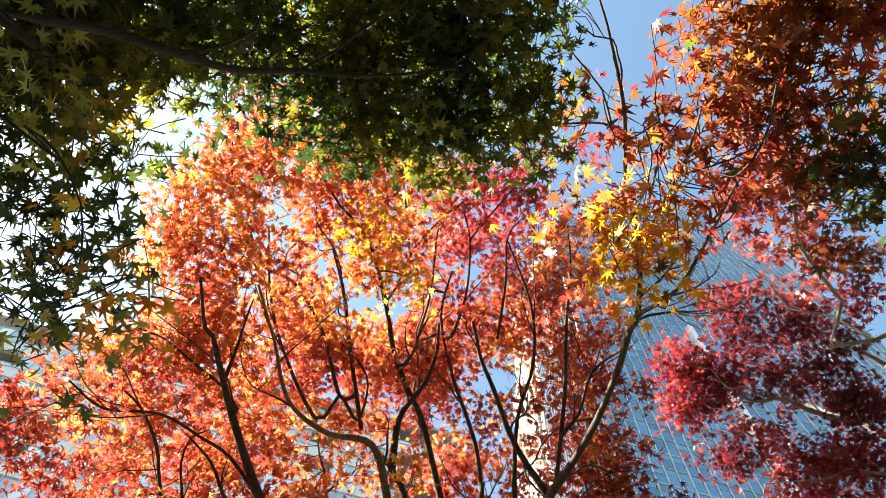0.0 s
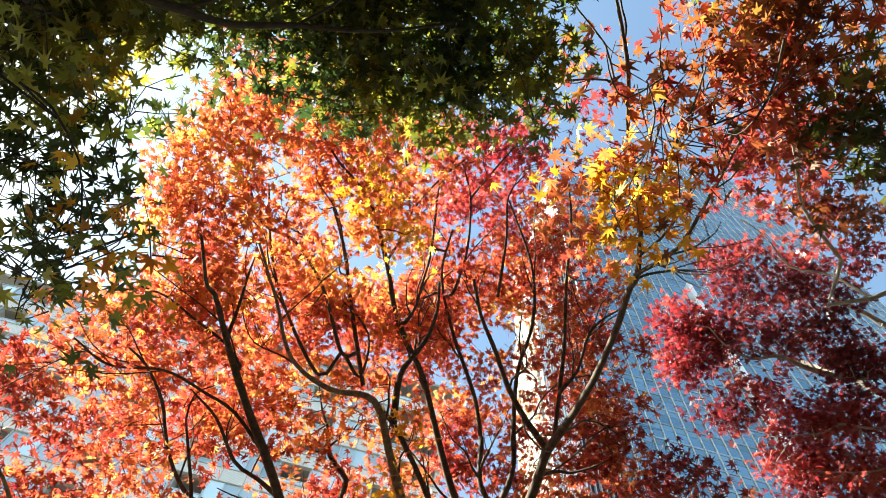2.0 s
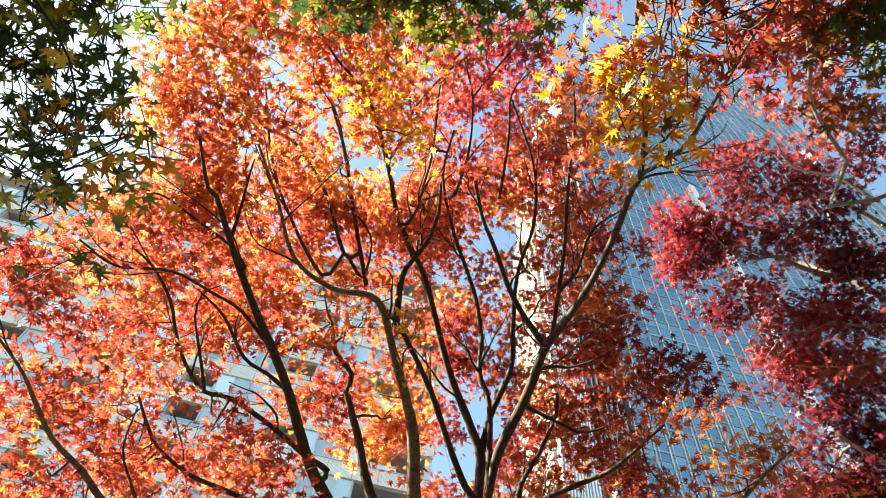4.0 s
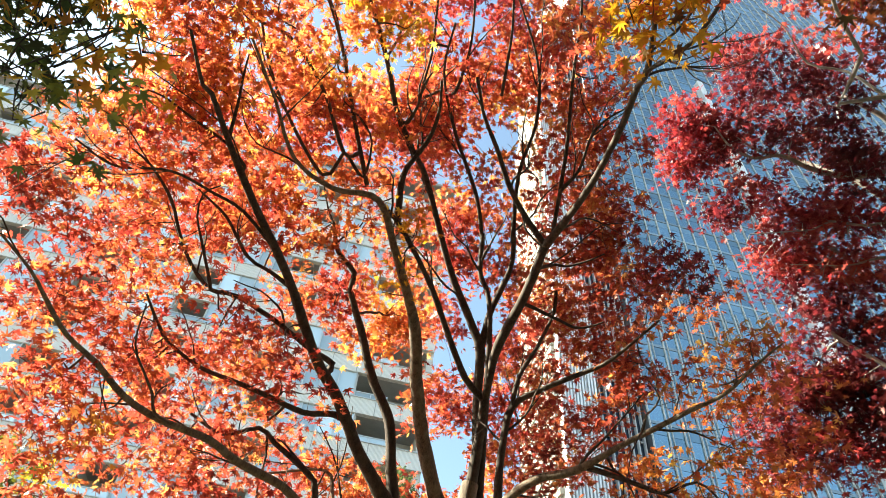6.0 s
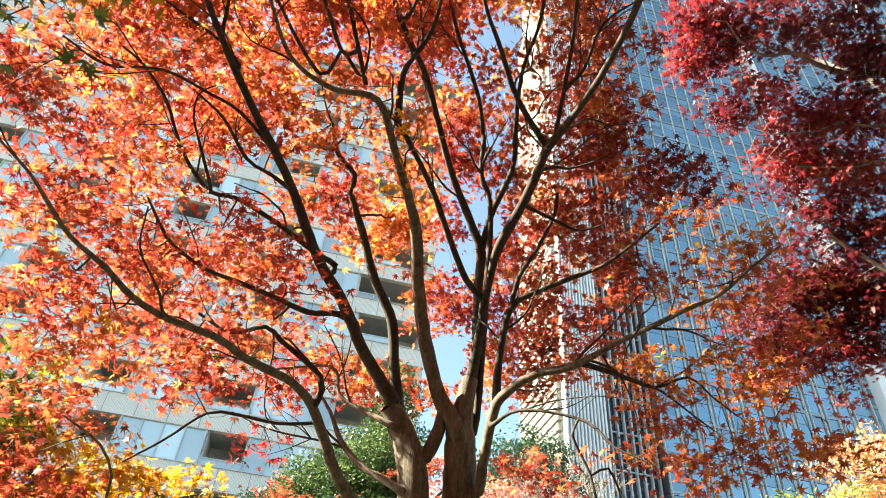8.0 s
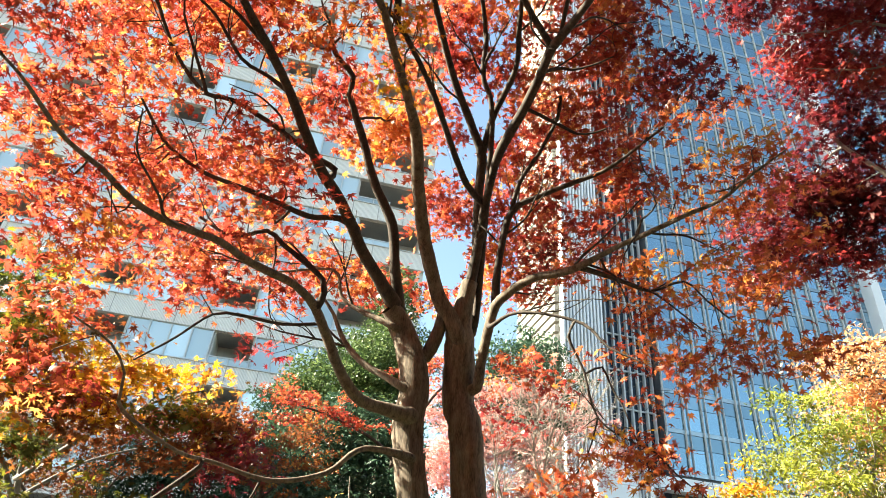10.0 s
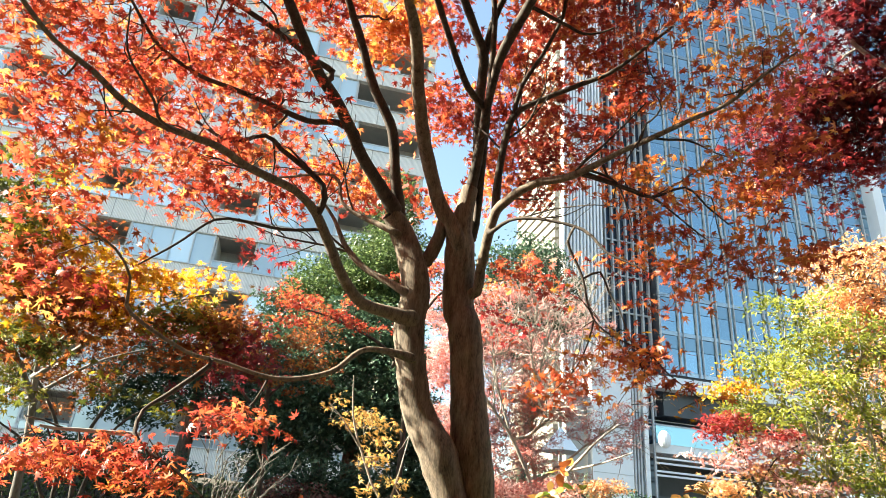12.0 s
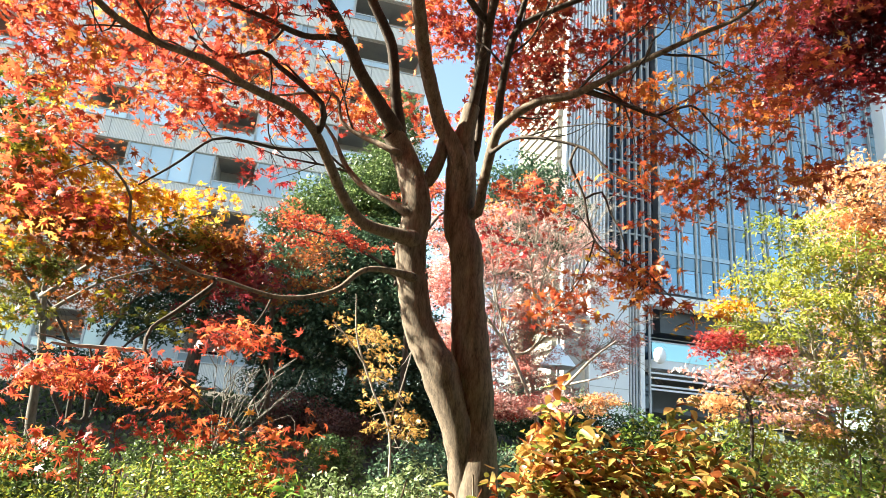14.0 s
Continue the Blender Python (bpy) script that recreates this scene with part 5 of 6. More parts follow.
limb(dark_maple, "limb", [(-3.85, 7.69, 1.53, 0.027), (-3.88, 7.65, 2.16, 0.022), (-3.69, 7.67, 2.71, 0.016), (-3.48, 7.69, 3.14, 0.009)])
limb(dark_maple, "limb", [(-3.84, 7.81, 1.54, 0.023), (-3.74, 7.83, 2.19, 0.018), (-3.51, 7.89, 2.56, 0.014), (-3.07, 8.03, 2.83, 0.009)])
limb(dark_maple, "limb", [(-4.09, 7.68, 1.51, 0.020), (-4.39, 7.49, 2.09, 0.016), (-4.65, 7.31, 2.30, 0.009)])
clump(dark_maple, (-2.94, 9.29, 3.76), (0.78, 0.6, 0.44), "rust", 365)
clump(dark_maple, (-2.15, 9.51, 3.72), (0.78, 0.6, 0.44), "rust", 365)
clump(dark_maple, (-1.86, 9.46, 4.17), (0.61, 0.42, 0.28), "rust", 170)
clump(dark_maple, (-3.17, 9.35, 3.08), (0.61, 0.47, 0.35), "dark_red", 159)
clump(dark_maple, (-4.74, 8.11, 2.92), (0.74, 0.55, 0.38), "rust", 386)
clump(dark_maple, (-5.09, 7.83, 3.25), (0.58, 0.47, 0.38), "olive", 421)
clump(dark_maple, (-4.23, 8.3, 3.38), (0.58, 0.45, 0.34), "rust", 240)
clump(dark_maple, (-4.72, 7.91, 3.83), (0.74, 0.48, 0.27), "rust", 232)
clump(dark_maple, (-3.96, 8.3, 3.87), (0.66, 0.44, 0.27), "rust", 205)
clump(dark_maple, (-3.12, 8.58, 4.12), (0.49, 0.34, 0.22), "rust", 152)
clump(dark_maple, (-5.07, 7.78, 3.53), (0.66, 0.49, 0.34), "olive", 366)
clump(dark_maple, (-3.5, 8.53, 3.79), (0.58, 0.4, 0.26), "dark_red", 130)
clump(dark_maple, (-2.61, 8.79, 3.99), (0.49, 0.34, 0.22), "rust", 109)
clump(dark_maple, (-5.14, 7.87, 2.83), (0.41, 0.37, 0.33), "olive", 230)
dark_maple.finish()

pink_maple = Plant("maple_tree", (1.60, 9.90, 1.30), "fine-twigged maple with small faded pink leaves", "tree", "maple_far", 0.042, 8, bark=PALE_BARK)
limb(pink_maple, "trunk", [(1.60, 9.90, 1.30, 0.045), (1.62, 9.86, 1.90, 0.039), (1.56, 9.84, 2.38, 0.030), (1.45, 9.79, 2.95, 0.024), (1.52, 9.63, 3.71, 0.018), (1.37, 9.43, 4.53, 0.011)])
limb(pink_maple, "limb", [(1.56, 9.84, 2.38, 0.021), (1.99, 9.73, 2.70, 0.018), (2.45, 9.56, 3.09, 0.011), (2.83, 9.43, 3.27, 0.006)])
limb(pink_maple, "limb", [(1.50, 9.80, 2.79, 0.019), (1.05, 9.80, 3.18, 0.013), (0.92, 9.68, 3.84, 0.009), (1.04, 9.50, 4.44, 0.006)])
limb(pink_maple, "limb", [(1.47, 9.77, 3.04, 0.018), (1.95, 9.59, 3.56, 0.011), (2.05, 9.38, 4.31, 0.009)])
limb(pink_maple, "limb", [(1.44, 9.06, 2.15, 0.0280), (1.80, 8.84, 2.44, 0.0223), (2.11, 8.58, 2.80, 0.0168), (2.36, 8.34, 3.02, 0.0115)])
limb(pink_maple, "limb", [(1.39, 9.06, 2.26, 0.0280), (1.09, 8.90, 2.81, 0.0223), (0.79, 8.74, 3.17, 0.0168), (0.60, 8.58, 3.36, 0.0115)])
limb(pink_maple, "limb", [(1.83, 8.96, 2.47, 0.0160), (2.21, 8.66, 2.57, 0.0117), (2.52, 8.35, 2.69, 0.0076)])
limb(pink_maple, "limb", [(1.10, 9.04, 2.83, 0.0160), (0.84, 8.80, 3.51, 0.0125), (0.73, 8.55, 3.99, 0.0090), (0.64, 8.31, 4.31, 0.0057)])
limb(pink_maple, "limb", [(1.40, 8.86, 3.54, 0.0160), (1.46, 8.60, 3.99, 0.0125), (1.55, 8.31, 4.39, 0.0090), (1.67, 7.99, 4.78, 0.0057)])
limb(pink_maple, "limb", [(1.40, 8.86, 3.54, 0.0160), (1.27, 8.63, 3.98, 0.0125), (1.29, 8.36, 4.39, 0.0090), (1.31, 8.09, 4.70, 0.0057)])
limb(pink_maple, "limb", [(1.90, 8.68, 3.89, 0.0120), (1.94, 8.34, 4.28, 0.0088), (1.94, 8.02, 4.57, 0.0057)])
limb(pink_maple, "limb", [(1.49, 8.76, 3.87, 0.0120), (1.68, 8.40, 4.27, 0.0088), (1.83, 8.02, 4.64, 0.0057)])
limb(pink_maple, "limb", [(1.35, 8.99, 2.92, 0.0160), (1.58, 8.75, 3.25, 0.0125), (1.80, 8.51, 3.53, 0.0090), (2.03, 8.25, 3.79, 0.0057)])
limb(pink_maple, "limb", [(0.98, 8.80, 4.00, 0.0120), (1.03, 8.46, 4.40, 0.0088), (1.05, 8.13, 4.69, 0.0057)])
pink_maple.branchlets(420, 0.003, 0.05, 3.0)
clump(pink_maple, (0.73, 9.78, 4.31), (0.44, 0.42, 0.4), "pink", 611)
clump(pink_maple, (1.58, 9.76, 5.03), (0.55, 0.42, 0.33), "pink", 301)
clump(pink_maple, (2.25, 9.48, 4.53), (0.4, 0.37, 0.36), "pink", 208)
clump(pink_maple, (1.4, 9.53, 4.2), (0.61, 0.52, 0.44), "pink", 912)
clump(pink_maple, (1.11, 9.73, 3.52), (0.61, 0.52, 0.44), "pink", 1174)
clump(pink_maple, (1.78, 9.62, 3.56), (0.52, 0.41, 0.31), "pink", 469)
clump(pink_maple, (0.73, 9.87, 2.91), (0.39, 0.46, 0.52), "pink", 1006)
clump(pink_maple, (1.41, 9.8, 2.87), (0.52, 0.43, 0.35), "pink", 715)
clump(pink_maple, (2.13, 9.61, 3.24), (0.52, 0.37, 0.22), "pink", 279)
clump(pink_maple, (2.89, 9.6, 3.39), (0.35, 0.31, 0.27), "pink", 185)
clump(pink_maple, (2.69, 9.52, 2.94), (0.43, 0.32, 0.22), "pink", 186)
clump(pink_maple, (1.19, 9.9, 2.28), (0.52, 0.41, 0.3), "pink", 782)
clump(pink_maple, (1.84, 9.78, 2.48), (0.39, 0.3, 0.22), "pink", 209)
clump(pink_maple, (0.2, 9.65, 4.13), (0.3, 0.42, 0.51), "pink", 704)
clump(pink_maple, (0.36, 9.83, 3.3), (0.26, 0.4, 0.52), "pink", 604)
clump(pink_maple, (0.76, 9.59, 4.9), (0.4, 0.37, 0.36), "pink", 419)
clump(pink_maple, (1.28, 9.62, 5.24), (0.45, 0.33, 0.24), "pink", 201)
clump(pink_maple, (2.01, 9.61, 4.92), (0.45, 0.35, 0.28), "pink", 241)
clump(pink_maple, (2.44, 9.55, 4.12), (0.35, 0.35, 0.35), "pink", 217)
clump(pink_maple, (1.1, 9.72, 2.14), (0.6, 0.38, 0.17), "crimson", 250)
clump(pink_maple, (0.67, 9.74, 2.39), (0.34, 0.3, 0.26), "crimson", 171)
clump(pink_maple, (0.03, 9.69, 3.95), (0.19, 0.37, 0.51), "pink", 442)
clump(pink_maple, (0.1, 9.88, 3.03), (0.19, 0.32, 0.43), "pink", 368)
clump(pink_maple, (-0.07, 9.76, 4.79), (0.22, 0.3, 0.35), "pink", 276)
clump(pink_maple, (0.77, 8.94, 2.21), (0.39, 0.29, 0.2), "pink", 377)
clump(pink_maple, (1.52, 8.84, 2.19), (0.47, 0.32, 0.17), "pink", 398)
clump(pink_maple, (2.16, 8.7, 2.27), (0.35, 0.26, 0.17), "peach", 268)
pink_maple.finish()

crimson_maple = Plant("maple_tree", (7.40, 4.50, 0.30), "dark crimson maple with pale bare branch ends", "tree", "maple", 0.064, 9, bark=PALE_BARK)
limb(crimson_maple, "trunk", [(7.40, 4.50, 0.30, 0.187), (7.30, 4.50, 2.00, 0.165), (7.10, 4.40, 3.90, 0.132), (6.70, 4.30, 5.40, 0.088)])
limb(crimson_maple, "limb", [(7.12, 4.44, 3.88, 0.048), (3.83, 3.47, 6.76, 0.035), (3.64, 3.50, 7.05, 0.027), (3.33, 3.54, 7.39, 0.022), (3.02, 3.61, 7.65, 0.017), (2.70, 3.52, 7.85, 0.011), (2.44, 3.59, 7.92, 0.008)])
limb(crimson_maple, "limb", [(6.88, 4.38, 5.00, 0.041), (3.71, 2.86, 7.19, 0.025), (3.51, 3.09, 7.36, 0.018), (3.29, 3.30, 7.54, 0.011)])
limb(crimson_maple, "limb", [(7.25, 4.50, 2.88, 0.041), (3.77, 3.94, 6.09, 0.020), (3.39, 3.81, 6.30, 0.013), (3.14, 3.83, 6.45, 0.008)])
limb(crimson_maple, "limb", [(7.25, 4.50, 2.38, 0.041), (3.66, 4.31, 5.40, 0.020), (3.38, 4.33, 5.65, 0.013), (3.15, 4.70, 5.40, 0.008)])
limb(crimson_maple, "limb", [(3.86, 2.95, 6.54, 0.030), (3.44, 3.20, 6.62, 0.026), (3.11, 3.24, 6.76, 0.022), (2.86, 3.19, 6.88, 0.018), (2.64, 3.25, 6.90, 0.014), (2.42, 3.19, 6.97, 0.010), (2.25, 3.05, 7.09, 0.006)])
limb(crimson_maple, "limb", [(2.86, 3.19, 6.88, 0.010), (2.69, 3.21, 6.95, 0.008), (2.50, 3.15, 7.08, 0.005)])
limb(crimson_maple, "limb", [(3.85, 3.24, 6.19, 0.014), (3.51, 3.46, 6.25, 0.012), (3.24, 3.52, 6.35, 0.010), (3.11, 3.61, 6.33, 0.008), (2.64, 3.79, 6.43, 0.005)])
limb(crimson_maple, "limb", [(3.89, 3.49, 5.97, 0.014), (3.60, 3.64, 6.03, 0.012), (3.38, 3.76, 6.04, 0.008), (2.96, 3.89, 6.15, 0.005)])
clump(crimson_maple, (2.06, 3.2, 7.38), (0.3, 0.25, 0.16), "crimson", 188)
clump(crimson_maple, (2.06, 3.54, 7.17), (0.28, 0.18, 0.12), "crimson", 130)
clump(crimson_maple, (2.33, 3.4, 7.16), (0.21, 0.22, 0.16), "crimson", 64)
clump(crimson_maple, (2.33, 2.6, 7.56), (0.34, 0.24, 0.14), "dark_red", 74)
clump(crimson_maple, (2.71, 2.61, 7.4), (0.49, 0.33, 0.21), "dark_red", 167)
clump(crimson_maple, (2.99, 2.5, 7.31), (0.41, 0.29, 0.21), "dark_red", 83)
clump(crimson_maple, (2.59, 2.96, 7.29), (0.49, 0.29, 0.21), "dark_red", 97)
clump(crimson_maple, (2.95, 2.96, 7.11), (0.49, 0.28, 0.22), "dark_red", 97)
clump(crimson_maple, (3.2, 2.68, 7.12), (0.34, 0.33, 0.24), "dark_red", 71)
clump(crimson_maple, (3.33, 2.94, 6.91), (0.41, 0.28, 0.22), "dark_red", 85)
clump(crimson_maple, (2.64, 3.25, 7.11), (0.41, 0.21, 0.14), "dark_red", 59)
clump(crimson_maple, (3.04, 3.19, 6.94), (0.56, 0.22, 0.17), "dark_red", 90)
clump(crimson_maple, (3.49, 3.14, 6.7), (0.3, 0.22, 0.2), "dark_red", 172)
clump(crimson_maple, (2.6, 3.56, 6.94), (0.28, 0.16, 0.14), "crimson", 62)
clump(crimson_maple, (2.89, 3.61, 6.76), (0.24, 0.19, 0.16), "crimson", 62)
clump(crimson_maple, (2.59, 3.86, 6.74), (0.28, 0.16, 0.14), "dark_red", 71)
clump(crimson_maple, (2.29, 3.83, 6.9), (0.21, 0.14, 0.11), "dark_red", 13)
clump(crimson_maple, (3.12, 3.7, 6.55), (0.3, 0.22, 0.21), "crimson", 172)
clump(crimson_maple, (3.43, 3.5, 6.5), (0.36, 0.18, 0.18), "crimson", 94)
clump(crimson_maple, (3.62, 3.54, 6.33), (0.24, 0.16, 0.18), "crimson", 83)
clump(crimson_maple, (3.06, 3.98, 6.38), (0.36, 0.19, 0.2), "crimson", 184)
clump(crimson_maple, (3.36, 3.98, 6.18), (0.43, 0.2, 0.22), "crimson", 184)
clump(crimson_maple, (3.62, 3.83, 6.11), (0.3, 0.2, 0.22), "crimson", 97)
clump(crimson_maple, (2.96, 4.26, 6.2), (0.24, 0.14, 0.16), "dark_red", 27)
clump(crimson_maple, (3.26, 4.26, 6.0), (0.3, 0.11, 0.14), "dark_red", 60)
clump(crimson_maple, (3.54, 4.21, 5.83), (0.36, 0.15, 0.19), "dark_red", 164)
clump(crimson_maple, (3.73, 4.25, 5.62), (0.24, 0.18, 0.25), "dark_red", 102)
clump(crimson_maple, (3.44, 4.47, 5.65), (0.49, 0.12, 0.18), "dark_red", 94)
clump(crimson_maple, (3.24, 4.77, 5.46), (0.43, 0.18, 0.25), "dark_red", 324)
clump(crimson_maple, (3.55, 4.61, 5.38), (0.43, 0.16, 0.25), "dark_red", 382)
clump(crimson_maple, (3.7, 4.72, 5.1), (0.3, 0.16, 0.26), "dark_red", 230)
clump(crimson_maple, (3.11, 5.11, 5.12), (0.43, 0.15, 0.24), "dark_red", 190)
clump(crimson_maple, (3.39, 5.0, 5.03), (0.36, 0.14, 0.21), "crimson", 164)
clump(crimson_maple, (3.02, 5.32, 4.9), (0.36, 0.14, 0.21), "dark_red", 94)
clump(crimson_maple, (3.69, 4.94, 4.84), (0.24, 0.11, 0.19), "crimson", 71)
clump(crimson_maple, (3.59, 5.14, 4.61), (0.28, 0.1, 0.16), "crimson", 27)
clump(crimson_maple, (2.95, 5.06, 5.32), (0.3, 0.14, 0.2), "dark_red", 79)
clump(crimson_maple, (3.9, 3.17, 6.36), (0.43, 0.34, 0.35), "dark_red", 387)
clump(crimson_maple, (4.03, 3.89, 5.71), (0.43, 0.29, 0.39), "dark_red", 387)
clump(crimson_maple, (4.0, 4.49, 5.09), (0.36, 0.24, 0.36), "dark_red", 288)
clump(crimson_maple, (2.5, 1.39, 7.61), (0.29, 0.24, 0.14), "crimson", 130)
clump(crimson_maple, (2.78, 1.45, 7.48), (0.29, 0.24, 0.14), "red", 111)
clump(crimson_maple, (2.4, 1.81, 7.54), (0.2, 0.16, 0.09), "crimson", 21)
clump(crimson_maple, (2.76, 1.95, 7.34), (0.15, 0.18, 0.1), "crimson", 31)
clump(crimson_maple, (2.96, 1.76, 7.3), (0.26, 0.22, 0.14), "red", 86)
clump(crimson_maple, (3.16, 1.86, 7.16), (0.24, 0.2, 0.12), "rust", 45)
clump(crimson_maple, (3.39, 1.76, 7.06), (0.24, 0.24, 0.16), "rust", 73)
clump(crimson_maple, (3.06, 2.17, 7.11), (0.33, 0.23, 0.14), "crimson", 30)
clump(crimson_maple, (3.36, 2.14, 6.95), (0.26, 0.19, 0.14), "dark_red", 50)
crimson_maple.finish()

amber_maple = Plant("maple_tree", (4.60, -0.60, 0.00), "overhanging maple with rust, olive and orange leaves", "tree", "maple", 0.064, 10, bark=SHADE_BARK)
limb(amber_maple, "trunk", [(4.60, -0.60, 0.00, 0.105), (4.50, -0.50, 1.80, 0.090), (4.20, -0.20, 3.40, 0.075), (3.70, 0.10, 4.40, 0.053)])
limb(amber_maple, "limb", [(3.70, 0.10, 4.40, 0.027), (1.79, 1.30, 4.25, 0.011), (1.68, 1.17, 4.37, 0.010), (1.50, 0.96, 4.47, 0.008), (1.42, 0.75, 4.48, 0.006), (1.29, 0.48, 4.43, 0.003)], mat=PALE_BARK)
limb(amber_maple, "limb", [(3.70, 0.10, 4.40, 0.021), (1.60, 0.58, 4.17, 0.006), (1.42, 0.48, 4.21, 0.005), (1.15, 0.19, 4.14, 0.003), (0.99, 0.10, 4.13, 0.003)], mat=PALE_BARK)
limb(amber_maple, "limb", [(1.79, 1.30, 4.25, 0.007), (1.68, 1.27, 4.42, 0.006), (1.56, 1.30, 4.56, 0.006), (1.47, 1.20, 4.73, 0.003), (1.39, 1.17, 4.86, 0.003)], mat=PALE_BARK)
clump(amber_maple, (0.83, 0.03, 4.28), (0.15, 0.14, 0.08), "red", 29)
clump(amber_maple, (1.0, 0.02, 4.22), (0.18, 0.17, 0.09), "rust", 61)
clump(amber_maple, (1.18, 0.01, 4.15), (0.18, 0.16, 0.09), "rust", 61)
clump(amber_maple, (1.05, 0.23, 4.19), (0.18, 0.14, 0.08), "rust", 40)
clump(amber_maple, (1.21, 0.21, 4.12), (0.18, 0.14, 0.08), "rust", 46)
clump(amber_maple, (1.33, 0.01, 4.08), (0.15, 0.13, 0.08), "red", 35)
clump(amber_maple, (1.36, 0.2, 4.05), (0.15, 0.13, 0.08), "orange", 14)
clump(amber_maple, (1.32, 0.35, 4.06), (0.18, 0.11, 0.06), "rust", 28)
clump(amber_maple, (1.18, 0.39, 4.12), (0.15, 0.11, 0.06), "red", 20)
clump(amber_maple, (1.43, 0.36, 4.0), (0.1, 0.13, 0.08), "olive", 19)
clump(amber_maple, (1.37, 0.49, 4.01), (0.18, 0.11, 0.06), "olive", 28)
clump(amber_maple, (1.25, 0.53, 4.06), (0.13, 0.09, 0.05), "red", 10)
clump(amber_maple, (1.45, 0.57, 3.94), (0.1, 0.13, 0.08), "olive", 16)
clump(amber_maple, (1.37, 0.65, 3.97), (0.13, 0.09, 0.05), "rust", 7)
clump(amber_maple, (0.93, 0.3, 4.23), (0.13, 0.09, 0.05), "red", 6)
clump(amber_maple, (0.96, 0.13, 4.23), (0.11, 0.09, 0.05), "green", 3)
clump(amber_maple, (1.06, 0.42, 4.17), (0.13, 0.09, 0.05), "red", 7)
clump(amber_maple, (1.35, -0.07, 4.07), (0.1, 0.09, 0.05), "yellow", 4)
clump(amber_maple, (1.33, 0.1, 4.08), (0.11, 0.07, 0.04), "orange", 4)
clump(amber_maple, (1.09, -0.22, 4.18), (0.45, 0.14, 0.08), "rust", 73)
amber_maple.finish()

green_maple = Plant("maple_tree", (-3.00, -1.60, 0.00), "overhanging maple still in dark green leaf", "tree", "maple", 0.047, 11, bark=SHADE_BARK)
limb(green_maple, "trunk", [(-3.00, -1.60, 0.00, 0.098), (-2.95, -1.50, 1.70, 0.085), (-2.70, -1.20, 2.90, 0.065), (-2.40, -0.70, 3.50, 0.046)])
limb(green_maple, "limb", [(-2.70, -1.20, 2.90, 0.033), (-0.92, -0.02, 2.65, 0.010), (-0.90, 0.02, 2.71, 0.010), (-0.81, 0.04, 2.82, 0.010), (-0.73, 0.07, 2.89, 0.010), (-0.65, 0.10, 2.93, 0.009), (-0.57, 0.13, 3.00, 0.008), (-0.45, 0.13, 3.07, 0.007), (-0.34, 0.14, 3.10, 0.005), (-0.23, 0.14, 3.16, 0.004), (-0.09, 0.12, 3.20, 0.003)])
limb(green_maple, "limb", [(-0.45, 0.13, 3.07, 0.004), (-0.38, 0.09, 3.13, 0.004), (-0.32, 0.04, 3.15, 0.004), (-0.21, -0.03, 3.16, 0.003)])
limb(green_maple, "limb", [(-0.73, 0.07, 2.89, 0.005), (-0.64, 0.09, 2.94, 0.004), (-0.52, 0.04, 2.99, 0.003), (-0.50, -0.04, 2.99, 0.002)])
limb(green_maple, "limb", [(-2.70, -1.20, 2.90, 0.026), (-0.96, 0.18, 2.70, 0.004), (-0.87, 0.22, 2.68, 0.003), (-0.83, 0.27, 2.70, 0.003), (-0.77, 0.36, 2.66, 0.002), (-0.75, 0.44, 2.61, 0.002)])
clump(green_maple, (-1.10, 0.07, 3.17), (0.23, 0.1, 0.07), "olive", 239)
clump(green_maple, (-1.09, 0.19, 3.04), (0.12, 0.07, 0.05), "olive", 57)
clump(green_maple, (-1.01, 0.04, 2.98), (0.1, 0.05, 0.04), "lime", 6)
clump(green_maple, (-1.00, 0.19, 2.85), (0.08, 0.04, 0.03), "lime", 10)
clump(green_maple, (-0.91, 0.05, 3.39), (0.2, 0.1, 0.05), "olive", 194)
clump(green_maple, (-0.73, 0.05, 3.58), (0.19, 0.11, 0.06), "olive", 170)
clump(green_maple, (-0.49, 0.08, 3.69), (0.21, 0.13, 0.07), "olive", 240)
clump(green_maple, (-0.20, 0.05, 3.79), (0.22, 0.14, 0.07), "olive", 274)
clump(green_maple, (0.06, 0.06, 3.80), (0.18, 0.16, 0.08), "green", 161)
clump(green_maple, (0.18, 0.20, 3.78), (0.1, 0.12, 0.06), "olive", 36)
clump(green_maple, (-0.94, 0.20, 3.25), (0.16, 0.07, 0.04), "olive", 48)
clump(green_maple, (-0.81, 0.23, 3.42), (0.15, 0.06, 0.03), "olive", 16)
clump(green_maple, (-0.62, 0.27, 3.59), (0.13, 0.09, 0.05), "green", 46)
clump(green_maple, (-0.42, 0.29, 3.69), (0.18, 0.11, 0.06), "olive", 159)
clump(green_maple, (-0.18, 0.29, 3.77), (0.18, 0.12, 0.06), "green", 167)
clump(green_maple, (0.06, 0.30, 3.78), (0.16, 0.12, 0.06), "olive", 96)
clump(green_maple, (-0.31, 0.46, 3.73), (0.16, 0.07, 0.03), "olive", 39)
clump(green_maple, (-0.07, 0.44, 3.76), (0.14, 0.07, 0.03), "olive", 30)
clump(green_maple, (-0.45, 0.44, 3.66), (0.12, 0.08, 0.04), "green", 23)
clump(green_maple, (-0.65, 0.37, 3.57), (0.1, 0.06, 0.03), "green", 11)
clump(green_maple, (0.13, 0.41, 3.57), (0.11, 0.06, 0.03), "lime", 8)
clump(green_maple, (0.01, 0.44, 3.57), (0.07, 0.04, 0.02), "lime", 3)
clump(green_maple, (-0.22, 0.27, 3.54), (0.08, 0.04, 0.02), "lime", 4)
